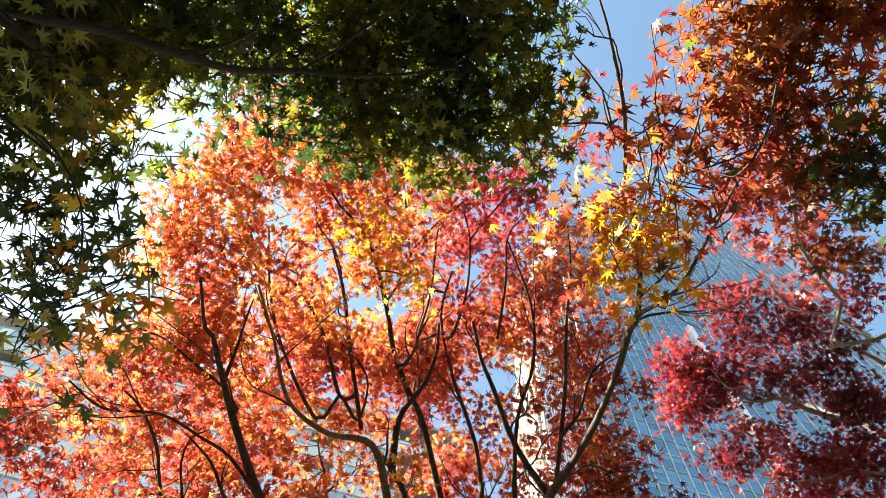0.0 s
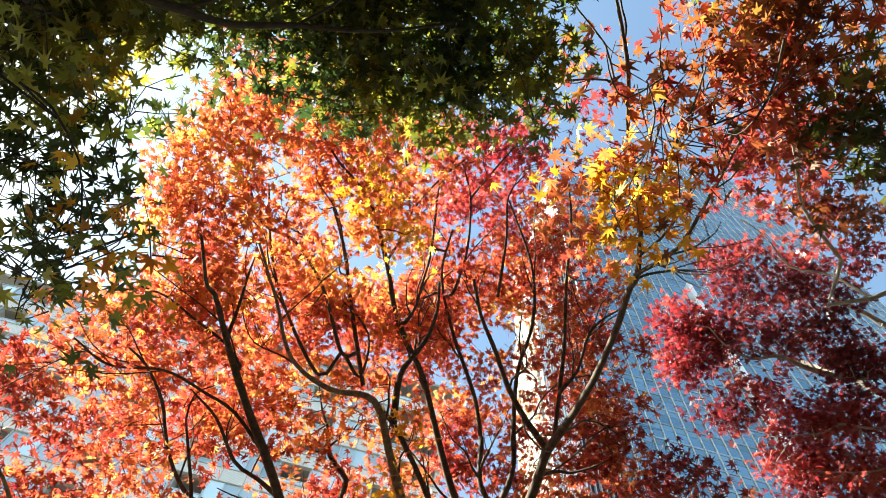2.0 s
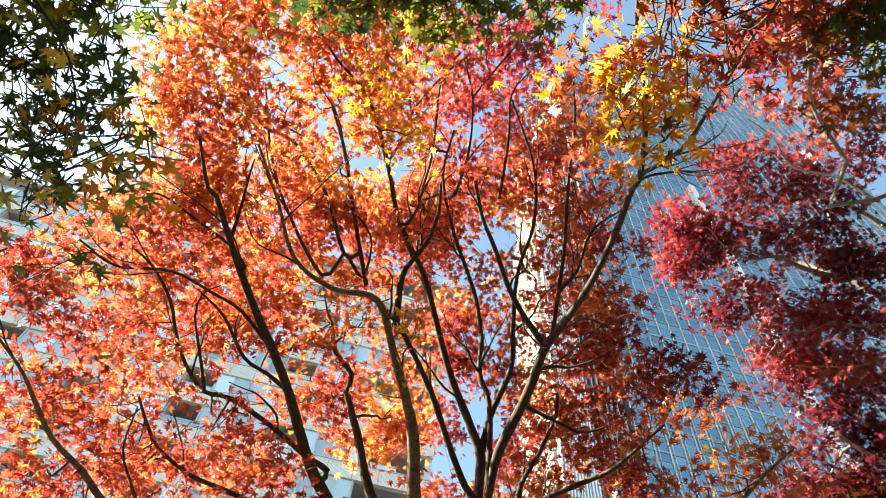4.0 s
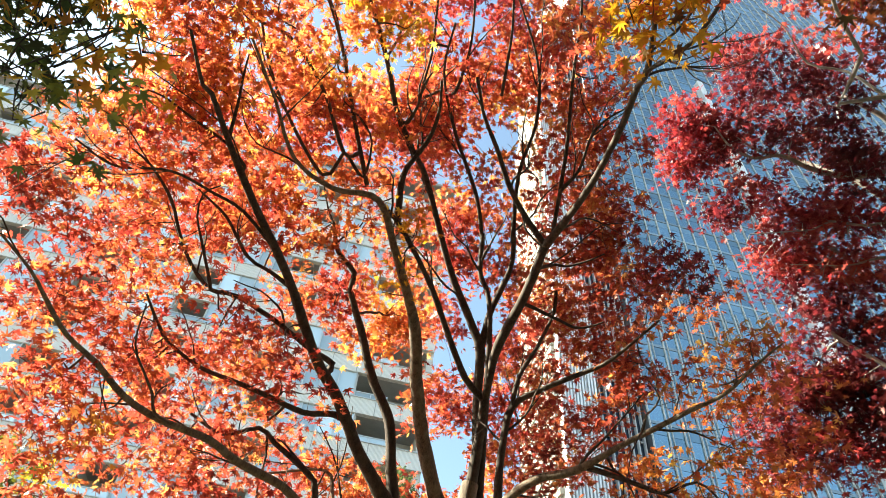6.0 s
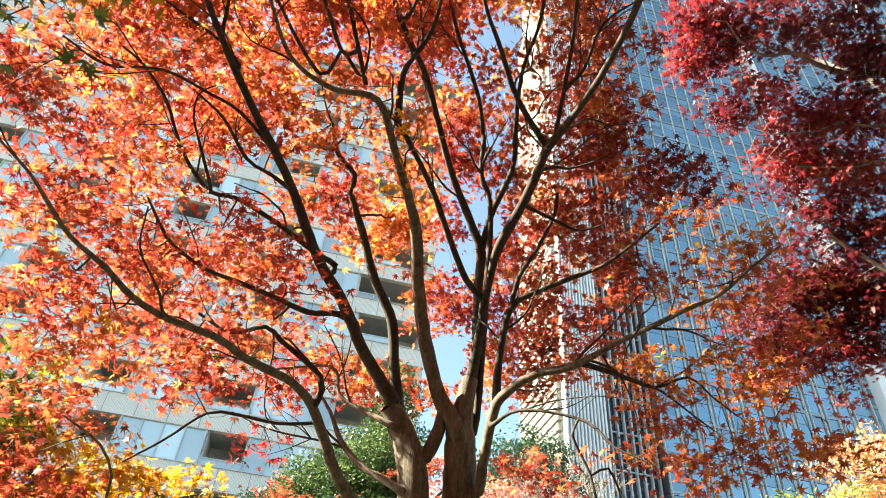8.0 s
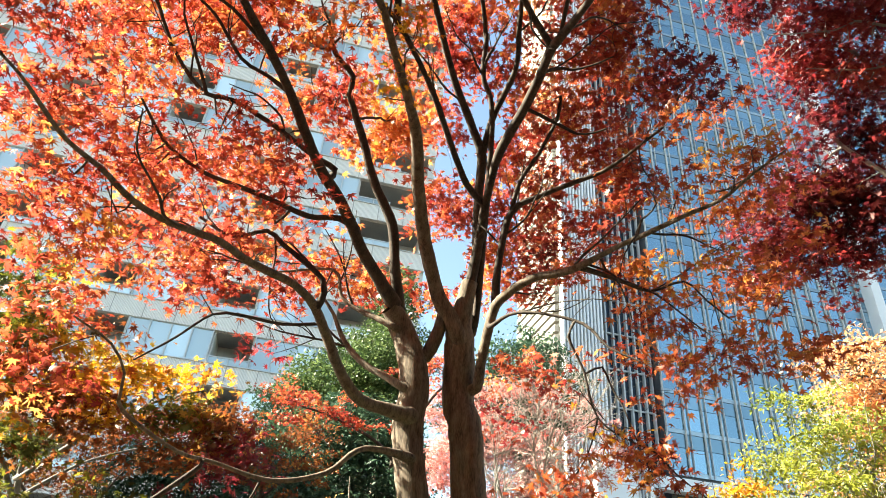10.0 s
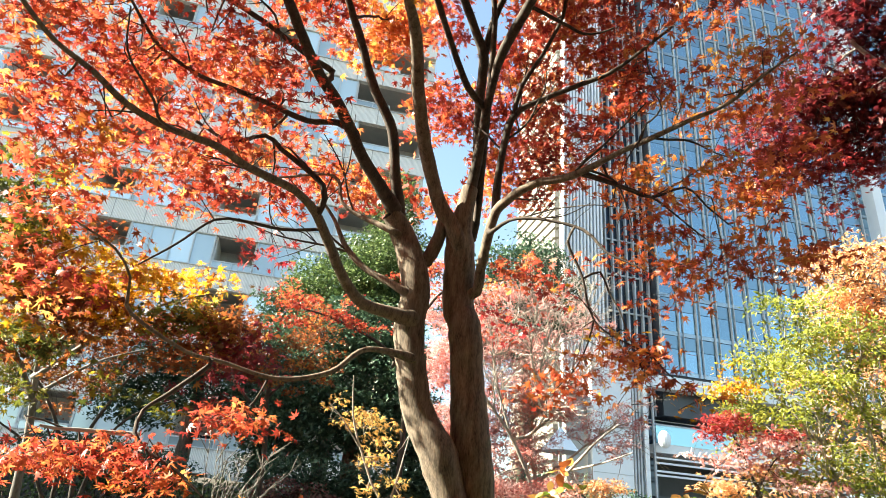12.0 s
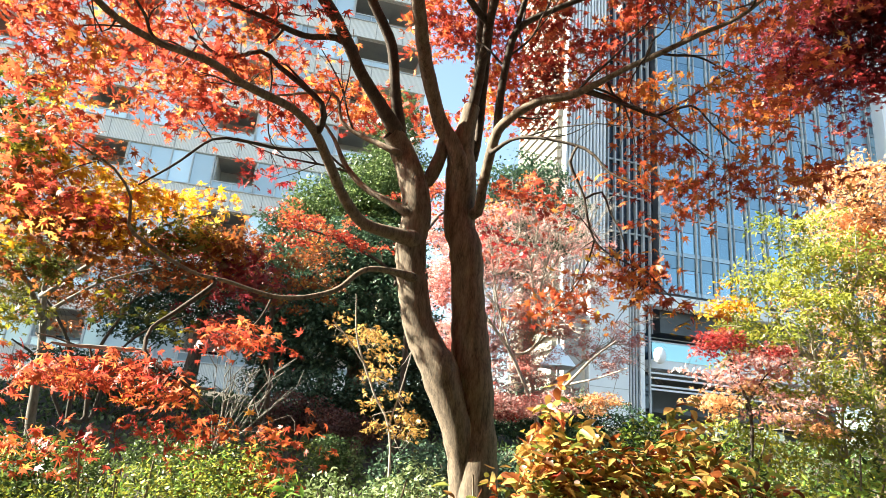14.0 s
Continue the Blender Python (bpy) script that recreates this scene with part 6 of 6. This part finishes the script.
clump(green_maple, (-1.10, 0.33, 3.01), (0.12, 0.08, 0.06), "green", 26)
clump(green_maple, (-1.01, 0.30, 3.08), (0.1, 0.06, 0.04), "green", 12)
clump(green_maple, (-0.92, 0.35, 3.18), (0.1, 0.06, 0.03), "green", 11)
clump(green_maple, (-0.84, 0.32, 3.29), (0.09, 0.05, 0.03), "green", 5)
clump(green_maple, (-1.09, 0.45, 2.93), (0.1, 0.07, 0.06), "green", 16)
clump(green_maple, (-1.00, 0.44, 2.99), (0.11, 0.08, 0.06), "green", 16)
clump(green_maple, (-0.92, 0.44, 3.04), (0.06, 0.07, 0.04), "green", 5)
clump(green_maple, (-1.05, 0.56, 2.85), (0.09, 0.06, 0.05), "green", 10)
clump(green_maple, (-0.96, 0.54, 2.92), (0.09, 0.06, 0.05), "green", 6)
clump(green_maple, (-0.92, 0.53, 3.02), (0.06, 0.06, 0.04), "green", 4)
clump(green_maple, (-1.03, 0.68, 2.81), (0.11, 0.05, 0.05), "green", 10)
clump(green_maple, (-0.95, 0.66, 2.88), (0.08, 0.05, 0.04), "green", 4)
clump(green_maple, (-1.04, 0.75, 2.76), (0.06, 0.04, 0.04), "green", 4)
clump(green_maple, (-0.83, 0.57, 2.81), (0.06, 0.02, 0.02), "lime", 6)
clump(green_maple, (-0.78, 0.62, 2.81), (0.05, 0.02, 0.02), "yellow", 6)
clump(green_maple, (-0.88, 0.55, 2.77), (0.04, 0.02, 0.01), "yellow", 6)
clump(green_maple, (-0.91, 0.64, 2.71), (0.04, 0.02, 0.02), "lime", 6)
clump(green_maple, (-1.01, -0.14, 3.33), (0.46, 0.13, 0.07), "green", 450)
clump(green_maple, (-0.39, -0.19, 3.66), (0.5, 0.15, 0.08), "olive", 446)
green_maple.finish()

lime_tree = Plant("young_tree", (4.19, 6.50, 0.60), "slender young tree with yellow-green leaves", "tree", "blade", 0.055, 12, bark=PALE_BARK)
limb(lime_tree, "trunk", [(4.19, 6.50, 0.55, 0.031), (4.03, 6.32, 1.39, 0.033), (3.94, 6.38, 1.84, 0.027), (3.81, 6.39, 2.41, 0.022), (3.73, 6.32, 3.06, 0.016), (3.65, 6.24, 3.51, 0.010)])
limb(lime_tree, "trunk", [(4.46, 6.36, 0.55, 0.031), (4.26, 6.16, 1.66, 0.027), (4.19, 6.19, 2.21, 0.022), (4.07, 6.14, 2.95, 0.016), (3.95, 6.06, 3.49, 0.010)])
limb(lime_tree, "limb", [(3.89, 6.39, 2.09, 0.014), (3.77, 6.39, 2.62, 0.014), (3.45, 6.46, 3.07, 0.007), (3.25, 6.49, 3.41, 0.005)])
limb(lime_tree, "limb", [(4.01, 6.34, 1.54, 0.014), (3.98, 6.34, 2.10, 0.014), (4.05, 6.21, 2.62, 0.007)])
lime_tree.branchlets(70, 0.003, 0.04, 1.6)
clump(lime_tree, (3.76, 6.1, 3.71), (0.59, 0.38, 0.22), "lime", 237)
clump(lime_tree, (3.52, 6.31, 3.51), (0.45, 0.3, 0.18), "lime", 154)
clump(lime_tree, (3.3, 6.46, 3.41), (0.33, 0.28, 0.24), "lime", 154)
clump(lime_tree, (3.99, 6.06, 3.38), (0.39, 0.28, 0.18), "lime", 117)
clump(lime_tree, (3.67, 6.32, 3.17), (0.45, 0.3, 0.18), "lime", 137)
clump(lime_tree, (4.12, 6.09, 3.0), (0.39, 0.29, 0.2), "lime", 140)
clump(lime_tree, (3.6, 6.45, 2.79), (0.53, 0.34, 0.18), "lime", 117)
clump(lime_tree, (3.05, 6.64, 3.19), (0.22, 0.2, 0.16), "yellow", 85)
clump(lime_tree, (3.09, 6.69, 2.9), (0.22, 0.18, 0.14), "lime", 61)
clump(lime_tree, (4.01, 6.25, 2.52), (0.53, 0.35, 0.2), "lime", 164)
clump(lime_tree, (3.28, 6.57, 3.01), (0.33, 0.24, 0.16), "lime", 85)
clump(lime_tree, (4.12, 6.25, 2.0), (0.39, 0.33, 0.26), "lime", 140)
clump(lime_tree, (3.73, 5.99, 4.04), (0.26, 0.19, 0.14), "lime", 47)
clump(lime_tree, (4.16, 5.89, 3.56), (0.2, 0.22, 0.26), "lime", 82)
clump(lime_tree, (3.01, 6.64, 1.82), (0.44, 0.18, 0.25), "lime", 167)
clump(lime_tree, (3.41, 6.45, 1.74), (0.51, 0.18, 0.25), "lime", 191)
clump(lime_tree, (3.81, 6.22, 1.72), (0.51, 0.18, 0.32), "lime", 179)
clump(lime_tree, (4.08, 6.04, 1.89), (0.32, 0.21, 0.38), "lime", 134)
clump(lime_tree, (3.17, 6.57, 1.46), (0.57, 0.18, 0.25), "lime", 215)
clump(lime_tree, (3.68, 6.31, 1.46), (0.57, 0.18, 0.22), "lime", 188)
clump(lime_tree, (3.51, 6.33, 2.49), (0.57, 0.18, 0.22), "lime", 81)
clump(lime_tree, (3.1, 6.52, 2.59), (0.38, 0.18, 0.19), "lime", 46)
clump(lime_tree, (2.98, 6.44, 3.2), (0.29, 0.18, 0.18), "yellow", 46)
clump(lime_tree, (3.19, 6.41, 2.92), (0.38, 0.18, 0.22), "lime", 71)
clump(lime_tree, (3.69, 6.05, 3.23), (0.44, 0.18, 0.31), "lime", 90)
clump(lime_tree, (3.53, 5.99, 3.72), (0.38, 0.18, 0.27), "lime", 92)
clump(lime_tree, (4.02, 6.04, 2.29), (0.32, 0.18, 0.25), "lime", 52)
clump(lime_tree, (3.74, 5.91, 3.22), (0.44, 0.25, 0.23), "lime", 109)
clump(lime_tree, (3.93, 5.89, 2.81), (0.38, 0.31, 0.28), "lime", 101)
clump(lime_tree, (3.51, 6.15, 2.82), (0.38, 0.22, 0.20), "lime", 51)
clump(lime_tree, (3.81, 6.05, 2.37), (0.50, 0.25, 0.23), "lime", 125)
clump(lime_tree, (3.41, 6.29, 2.30), (0.44, 0.19, 0.17), "lime", 71)
clump(lime_tree, (3.18, 6.44, 2.04), (0.50, 0.16, 0.14), "lime", 78)
clump(lime_tree, (3.71, 6.15, 2.02), (0.56, 0.16, 0.14), "lime", 116)
clump(lime_tree, (3.39, 5.90, 3.86), (0.34, 0.16, 0.14), "lime", 54)
clump(lime_tree, (3.81, 5.73, 3.61), (0.44, 0.19, 0.17), "lime", 60)
lime_tree.finish()

peach_tree = Plant("autumn_tree", (5.60, 8.20, 1.00), "rounded tree with peach-orange leaves", "tree", "small", 0.06, 13)
limb(peach_tree, "trunk", [(5.60, 8.20, 1.00, 0.120), (5.60, 8.10, 2.60, 0.100), (5.14, 7.11, 4.28, 0.048), (4.79, 6.90, 4.74, 0.023)])
limb(peach_tree, "limb", [(5.60, 8.10, 2.60, 0.060), (4.92, 7.54, 3.41, 0.036), (4.48, 7.75, 2.46, 0.020)])
clump(peach_tree, (4.74, 6.93, 4.75), (0.63, 0.54, 0.48), "peach", 845)
clump(peach_tree, (5.03, 6.95, 4.22), (0.47, 0.55, 0.62), "peach", 775)
clump(peach_tree, (4.65, 7.19, 4.27), (0.47, 0.38, 0.32), "peach", 352)
clump(peach_tree, (4.43, 7.78, 2.46), (0.7, 0.58, 0.47), "peach", 193)
clump(peach_tree, (4.9, 7.28, 3.49), (0.47, 0.47, 0.47), "peach", 184)
clump(peach_tree, (4.5, 7.49, 3.64), (0.39, 0.35, 0.31), "peach", 71)
clump(peach_tree, (5.0, 7.36, 2.85), (0.31, 0.35, 0.39), "peach", 81)
clump(peach_tree, (4.45, 7.02, 3.27), (0.52, 0.24, 0.43), "peach", 106)
clump(peach_tree, (4.68, 6.97, 2.84), (0.37, 0.24, 0.44), "peach", 75)
peach_tree.finish()

small_maple = Plant("maple_tree", (2.94, 6.35, 0.60), "low maple with crimson and pink leaves", "tree", "maple_far", 0.05, 14, bark=SHADE_BARK)
limb(small_maple, "trunk", [(2.94, 6.35, 0.55, 0.026), (3.02, 6.19, 1.91, 0.017), (2.93, 6.19, 2.32, 0.013), (2.80, 6.20, 2.69, 0.006)])
limb(small_maple, "limb", [(2.98, 6.19, 2.12, 0.010), (3.15, 6.07, 2.43, 0.006), (3.31, 5.96, 2.54, 0.006)])
clump(small_maple, (2.77, 6.2, 2.74), (0.24, 0.21, 0.17), "crimson", 70)
clump(small_maple, (3.11, 6.07, 2.53), (0.48, 0.31, 0.16), "pink", 164)
clump(small_maple, (2.82, 6.26, 2.18), (0.30, 0.26, 0.21), "peach", 65)
clump(small_maple, (3.31, 6.02, 2.13), (0.36, 0.27, 0.18), "pink", 107)
clump(small_maple, (2.75, 6.21, 2.74), (0.24, 0.14, 0.17), "crimson", 79)
clump(small_maple, (3.15, 6.04, 2.61), (0.34, 0.14, 0.12), "crimson", 45)
clump(small_maple, (2.89, 6.2, 2.38), (0.54, 0.18, 0.11), "pink", 93)
clump(small_maple, (2.71, 6.31, 2.15), (0.27, 0.18, 0.21), "peach", 68)
clump(small_maple, (3.43, 5.96, 2.04), (0.30, 0.18, 0.15), "peach", 36)
small_maple.finish()

sapling = Plant("sapling", (-0.25, 5.00, 0.40), "thin sapling with sparse tan leaves", "tree", "maple_far", 0.04, 15, bark=PALE_BARK)
limb(sapling, "trunk", [(-0.25, 5.00, 0.40, 0.012), (-0.25, 4.99, 1.50, 0.009), (-0.42, 4.97, 1.89, 0.008), (-0.57, 4.91, 2.25, 0.007), (-0.61, 4.84, 2.58, 0.004)])
limb(sapling, "limb", [(-0.28, 4.99, 1.62, 0.007), (-0.21, 4.98, 1.91, 0.005), (-0.15, 4.95, 2.21, 0.004)])
limb(sapling, "limb", [(-0.52, 4.94, 2.09, 0.005), (-0.67, 4.89, 2.28, 0.004), (-0.76, 4.87, 2.36, 0.004)])
clump(sapling, (-0.50, 5.41, 2.34), (0.26, 0.25, 0.24), "tan", 70)
clump(sapling, (-0.28, 4.98, 1.78), (0.24, 0.21, 0.17), "tan", 66)
clump(sapling, (-0.74, 5.38, 2.36), (0.14, 0.17, 0.19), "tan", 21)
clump(sapling, (-0.31, 4.96, 2.07), (0.17, 0.17, 0.17), "tan", 38)
clump(sapling, (-0.14, 5.00, 1.63), (0.17, 0.15, 0.13), "tan", 28)
sapling.finish()

# ---------------------------------------------------------------- evergreens, hedges and shrubs


def evergreen(name, label, base, height, boughs, colour, size, seed, category="tree"):
    """A dense tree: one stem, boughs as flattened clouds of small leaves."""
    p = Plant(name, base, label, category, "small", size, seed)
    p.limb("trunk", [(base[0], base[1], base[2], 0.16), (base[0] + 0.1, base[1], base[2] + height * 0.5, 0.11), (base[0], base[1] + 0.1, base[2] + height * 0.9, 0.04)], 8)
    for place, radii, n in boughs:
        p.clump(place, radii, colour, int(n * 1.8), twigs=False)
    p.finish()


evergreen("evergreen_tree", "sunlit round-headed evergreen tree", (-2.2, 13.8, 1.9), 5.8, [((-2.5, 13.6, 6.3), (1.0, 0.9, 0.9), 5000), ((-1.5, 13.6, 7.0), (0.9, 0.9, 0.9), 4600), ((-1.9, 13.5, 5.3), (1.3, 0.9, 0.7), 5000), ((-1.1, 13.6, 6.0), (0.8, 0.8, 0.9), 3600)], "evergreen", 0.095, 21)
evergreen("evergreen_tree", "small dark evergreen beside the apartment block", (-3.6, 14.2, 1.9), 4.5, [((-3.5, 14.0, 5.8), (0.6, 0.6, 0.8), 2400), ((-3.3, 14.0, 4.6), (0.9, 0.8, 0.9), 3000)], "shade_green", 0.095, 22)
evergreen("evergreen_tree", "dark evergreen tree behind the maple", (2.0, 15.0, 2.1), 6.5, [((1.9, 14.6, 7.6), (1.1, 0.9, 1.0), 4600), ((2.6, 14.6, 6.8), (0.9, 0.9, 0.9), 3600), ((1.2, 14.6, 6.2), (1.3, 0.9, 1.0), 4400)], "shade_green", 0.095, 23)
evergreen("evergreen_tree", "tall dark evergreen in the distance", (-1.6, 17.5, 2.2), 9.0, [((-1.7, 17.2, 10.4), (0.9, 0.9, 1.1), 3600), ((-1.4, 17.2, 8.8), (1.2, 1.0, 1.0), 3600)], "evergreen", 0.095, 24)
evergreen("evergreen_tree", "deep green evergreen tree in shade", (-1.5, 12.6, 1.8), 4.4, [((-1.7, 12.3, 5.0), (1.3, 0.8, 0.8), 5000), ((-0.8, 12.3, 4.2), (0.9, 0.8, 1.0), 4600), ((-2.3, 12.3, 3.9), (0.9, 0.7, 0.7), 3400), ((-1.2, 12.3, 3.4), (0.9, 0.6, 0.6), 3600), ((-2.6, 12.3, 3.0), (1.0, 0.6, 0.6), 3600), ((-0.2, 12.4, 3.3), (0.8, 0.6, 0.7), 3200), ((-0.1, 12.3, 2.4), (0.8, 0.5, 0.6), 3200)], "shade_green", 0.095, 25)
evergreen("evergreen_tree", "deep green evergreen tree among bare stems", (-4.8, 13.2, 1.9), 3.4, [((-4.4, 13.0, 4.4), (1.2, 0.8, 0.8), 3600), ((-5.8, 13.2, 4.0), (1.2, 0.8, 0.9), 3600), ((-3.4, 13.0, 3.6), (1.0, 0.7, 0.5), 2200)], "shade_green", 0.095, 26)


def shrub(name, label, base, radii, n, colour, leaf, size, seed, category="shrub", single=0, group="", mixed=(), up=0.95):
    """A low shrub: stems from one root and leaves over a head of several uneven lobes that reaches twice radii[2] up."""
    p = Plant(name, base, label, category, leaf, size, seed, group)
    p.up = up
    rng = np.random.default_rng(seed)
    b, r = np.array(base), np.array(radii)
    for i in range(7):
        tip = b + np.array([r[0] * rng.uniform(-0.7, 0.7), r[1] * rng.uniform(-0.7, 0.7), r[2] * rng.uniform(1.2, 1.8)])
        mid = (b + tip) / 2 + rng.normal(size=3) * 0.04
        p.limb("stem", [(*b, 0.012), (*mid, 0.009), (*tip, 0.004)], 5)
    lobes = 9
    pos = []
    for i in range(lobes):
        c = np.array([r[0] * rng.uniform(-0.62, 0.62), r[1] * rng.uniform(-0.62, 0.62), r[2] * rng.uniform(0.75, 1.5)])
        q = rng.normal(size=(n // lobes, 3))
        q /= np.linalg.norm(q, axis=1)[:, None]
        q *= rng.uniform(0.55, 1.0, (len(q), 1)) ** 0.5
        pos.append(c + q * r * np.array([0.45, 0.45, 0.48]) * rng.uniform(0.8, 1.2))
    pos = np.vstack(pos)
    pos = pos[pos[:, 2] > 0.02]
    share = rng.uniform(0, 1, len(pos))
    for other, low, high in ((colour, sum(s for _, s in mixed), 1.0), *((c, sum(s for _, s in mixed[:i]), sum(s for _, s in mixed[: i + 1])) for i, (c, _) in enumerate(mixed))):
        p.leaves.setdefault((other, 1.0), []).append(pos[(share >= low) & (share < high)])
    p.finish(single=single, below=9.0)


for place, radii, n, seed in (
    ((0.14, 2.55, 0.05), (0.26, 0.26, 0.7), 800, 31),
    ((0.36, 2.55, 0.05), (0.28, 0.3, 0.88), 2400, 32),
    ((0.56, 2.5, 0.05), (0.28, 0.3, 0.86), 2500, 33),
    ((0.77, 2.5, 0.05), (0.3, 0.3, 0.86), 2500, 51),
    ((0.96, 2.45, 0.05), (0.3, 0.3, 0.84), 2400, 53),
    ((1.1, 2.4, 0.05), (0.28, 0.28, 0.76), 1800, 54),
    ((0.45, 2.15, 0.05), (0.3, 0.22, 0.66), 1500, 52),
):
    shrub("leafy_bush", "broad-leaved bush turning green, bronze and rust", place, radii, n, "bronze", "broad", 0.052, seed, single=60, group="bushes below the maple", mixed=(("tan", 0.3), ("red", 0.03), ("rust", 0.24), ("fresh_green", 0.05)), up=1.5)
shrub("azalea_bush", "rounded evergreen bush with small pale green leaves", (-0.23, 3.45, 0.22), (0.44, 0.36, 0.66), 9000, "pale_green", "blade", 0.034, 34, mixed=(("green", 0.2),))
shrub("azalea_bush", "yellow-green small-leaved bush in sun", (-1.34, 2.95, 0.1), (0.5, 0.4, 0.72), 15000, "lime", "blade", 0.025, 35, mixed=(("green", 0.25), ("fresh_green", 0.2)))
shrub("azalea_bush", "yellow-green twiggy bush below the maple boughs", (-0.95, 3.1, 0.15), (0.44, 0.4, 0.66), 12000, "lime", "blade", 0.025, 44, mixed=(("green", 0.25), ("fresh_green", 0.2)))
shrub("azalea_bush", "yellow-green bush at the garden corner", (-1.75, 2.75, 0.1), (0.4, 0.35, 0.62), 10000, "lime", "blade", 0.025, 55, mixed=(("green", 0.25), ("fresh_green", 0.2)))
shrub("azalea_bush", "deep green small-leaved bush", (-0.9, 4.6, 0.3), (0.7, 0.5, 0.54), 7000, "green", "blade", 0.04, 36)
shrub("azalea_bush", "deep green bush at the garden edge", (-2.6, 4.8, 0.3), (0.9, 0.6, 0.6), 9000, "green", "blade", 0.042, 45)
shrub("azalea_bush", "mid-green bush on the slope", (-1.9, 6.8, 0.6), (1.0, 0.7, 0.5), 9000, "green", "blade", 0.045, 46)
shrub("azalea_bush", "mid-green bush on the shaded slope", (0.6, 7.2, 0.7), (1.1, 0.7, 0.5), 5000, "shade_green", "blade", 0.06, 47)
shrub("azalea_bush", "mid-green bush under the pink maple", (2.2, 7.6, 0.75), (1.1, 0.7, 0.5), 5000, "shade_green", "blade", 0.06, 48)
shrub("fern_bush", "bright green bush with long narrow leaves", (-0.41, 2.3, 0.05), (0.34, 0.24, 0.71), 1300, "fresh_green", "blade", 0.07, 37)
shrub("fern_bush", "ferny yellow-green undergrowth in sun", (2.3, 3.7, 0.25), (0.65, 0.5, 0.86), 6500, "lime", "blade", 0.048, 38, mixed=(("fresh_green", 0.45), ("green", 0.2)))
shrub("fern_bush", "ferny green undergrowth below the young tree", (1.6, 3.9, 0.3), (0.6, 0.5, 0.82), 6000, "fresh_green", "blade", 0.048, 39, mixed=(("lime", 0.3), ("green", 0.25)))
shrub("clipped_bush", "clipped green ball-shaped bush", (-1.09, 8.95, 0.95), (0.4, 0.4, 0.36), 3200, "evergreen", "small", 0.05, 40)
shrub("clipped_bush", "clipped plum-brown rounded bush", (-1.1, 10.2, 1.2), (0.55, 0.5, 0.42), 4000, "plum", "small", 0.055, 41, group="clipped mounds")
shrub("clipped_bush", "clipped plum-brown rounded bush", (-2.0, 10.6, 1.3), (0.8, 0.6, 0.48), 5000, "plum", "small", 0.055, 42, group="clipped mounds")
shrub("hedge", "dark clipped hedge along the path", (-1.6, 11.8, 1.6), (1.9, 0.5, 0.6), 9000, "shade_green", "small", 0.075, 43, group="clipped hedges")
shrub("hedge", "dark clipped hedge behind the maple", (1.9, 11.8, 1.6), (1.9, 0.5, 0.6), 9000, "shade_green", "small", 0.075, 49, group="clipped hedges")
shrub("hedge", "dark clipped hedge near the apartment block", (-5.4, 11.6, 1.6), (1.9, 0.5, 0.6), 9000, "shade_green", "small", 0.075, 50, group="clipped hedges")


# twiggy leafless shrub below the maple
bare = Plant("bare_shrub", (-1.5, 4.77, 0.4), "leafless grey twiggy shrub below the red boughs", "shrub", "small", 0.03, 61, bark=GREY_BARK)
twig_rng = np.random.default_rng(61)
bare.limb("stem", [(-1.5, 4.77, 0.4, 0.018), (-1.5, 4.77, 1.0, 0.015), (-1.45, 4.77, 1.45, 0.012)], 6)
for n in range(16):
    ang, out_x = twig_rng.uniform(0.2, 1.5), twig_rng.uniform(-0.15, 1.0)
    tip = (-1.45 + 0.62 * out_x, 4.77 + twig_rng.uniform(-0.3, 0.3), 1.45 + 0.2 + 0.38 * ang * (1 - 0.3 * out_x))
    mid = (-1.45 + 0.25 * out_x, 4.77 + twig_rng.uniform(-0.1, 0.1), 1.45 + 0.12 * ang)
    bare.limb("twig", [(-1.45, 4.77, 1.35, 0.0055), (*mid, 0.004), (*tip, 0.0018)], 5)
    for k in range(4):
        a, b = np.array(mid), np.array(tip)
        p0 = a + (b - a) * twig_rng.uniform(0.1, 0.9)
        p1 = p0 + np.array([twig_rng.uniform(-0.08, 0.12), twig_rng.uniform(-0.08, 0.08), twig_rng.uniform(0.03, 0.14)])
        bare.twigs.append(tube_arrays(smooth_path([(*(p0 - bare.base), 0.004), (*((p0 + p1) / 2 - bare.base), 0.003), (*(p1 - bare.base), 0.002)], 0.05), 4, 0, twig_rng))
bare.finish()

# low plants over the soil
cover_rng = np.random.default_rng(71)
xy = np.column_stack([cover_rng.uniform(-9, 9, 30000), cover_rng.uniform(2.2, 15, 30000)])
zz = np.array([ground_height(x, y) for x, y in xy]) + cover_rng.uniform(0, 0.22, 30000)
vs, fs = leaf_cloud(np.column_stack([xy, zz]), 0.11, "small", cover_rng, up=0.4)
tagged(mesh_from("ground_cover", vs, fs, LEAF["evergreen"], None), "low dark green leafy ground cover", "ground cover", kind="stuff")

# white sunshade beyond the pink maple
shade = thing("parasol", (7.0, 36.0, 2.8), "large white sunshade standing on a terrace", "parasol")
boxes("pole", [(-0.05, -0.05, 0, 0.05, 0.05, 4.3)], FRAME, shade)
bm = bmesh.new()
bmesh.ops.create_cone(bm, segments=8, radius1=1.1, radius2=0.05, depth=1.3, cap_ends=True)
bmesh.ops.transform(bm, matrix=Matrix.Translation((0, 0, 4.2)), verts=bm.verts)
part("canopy", bm, PANEL, shade)
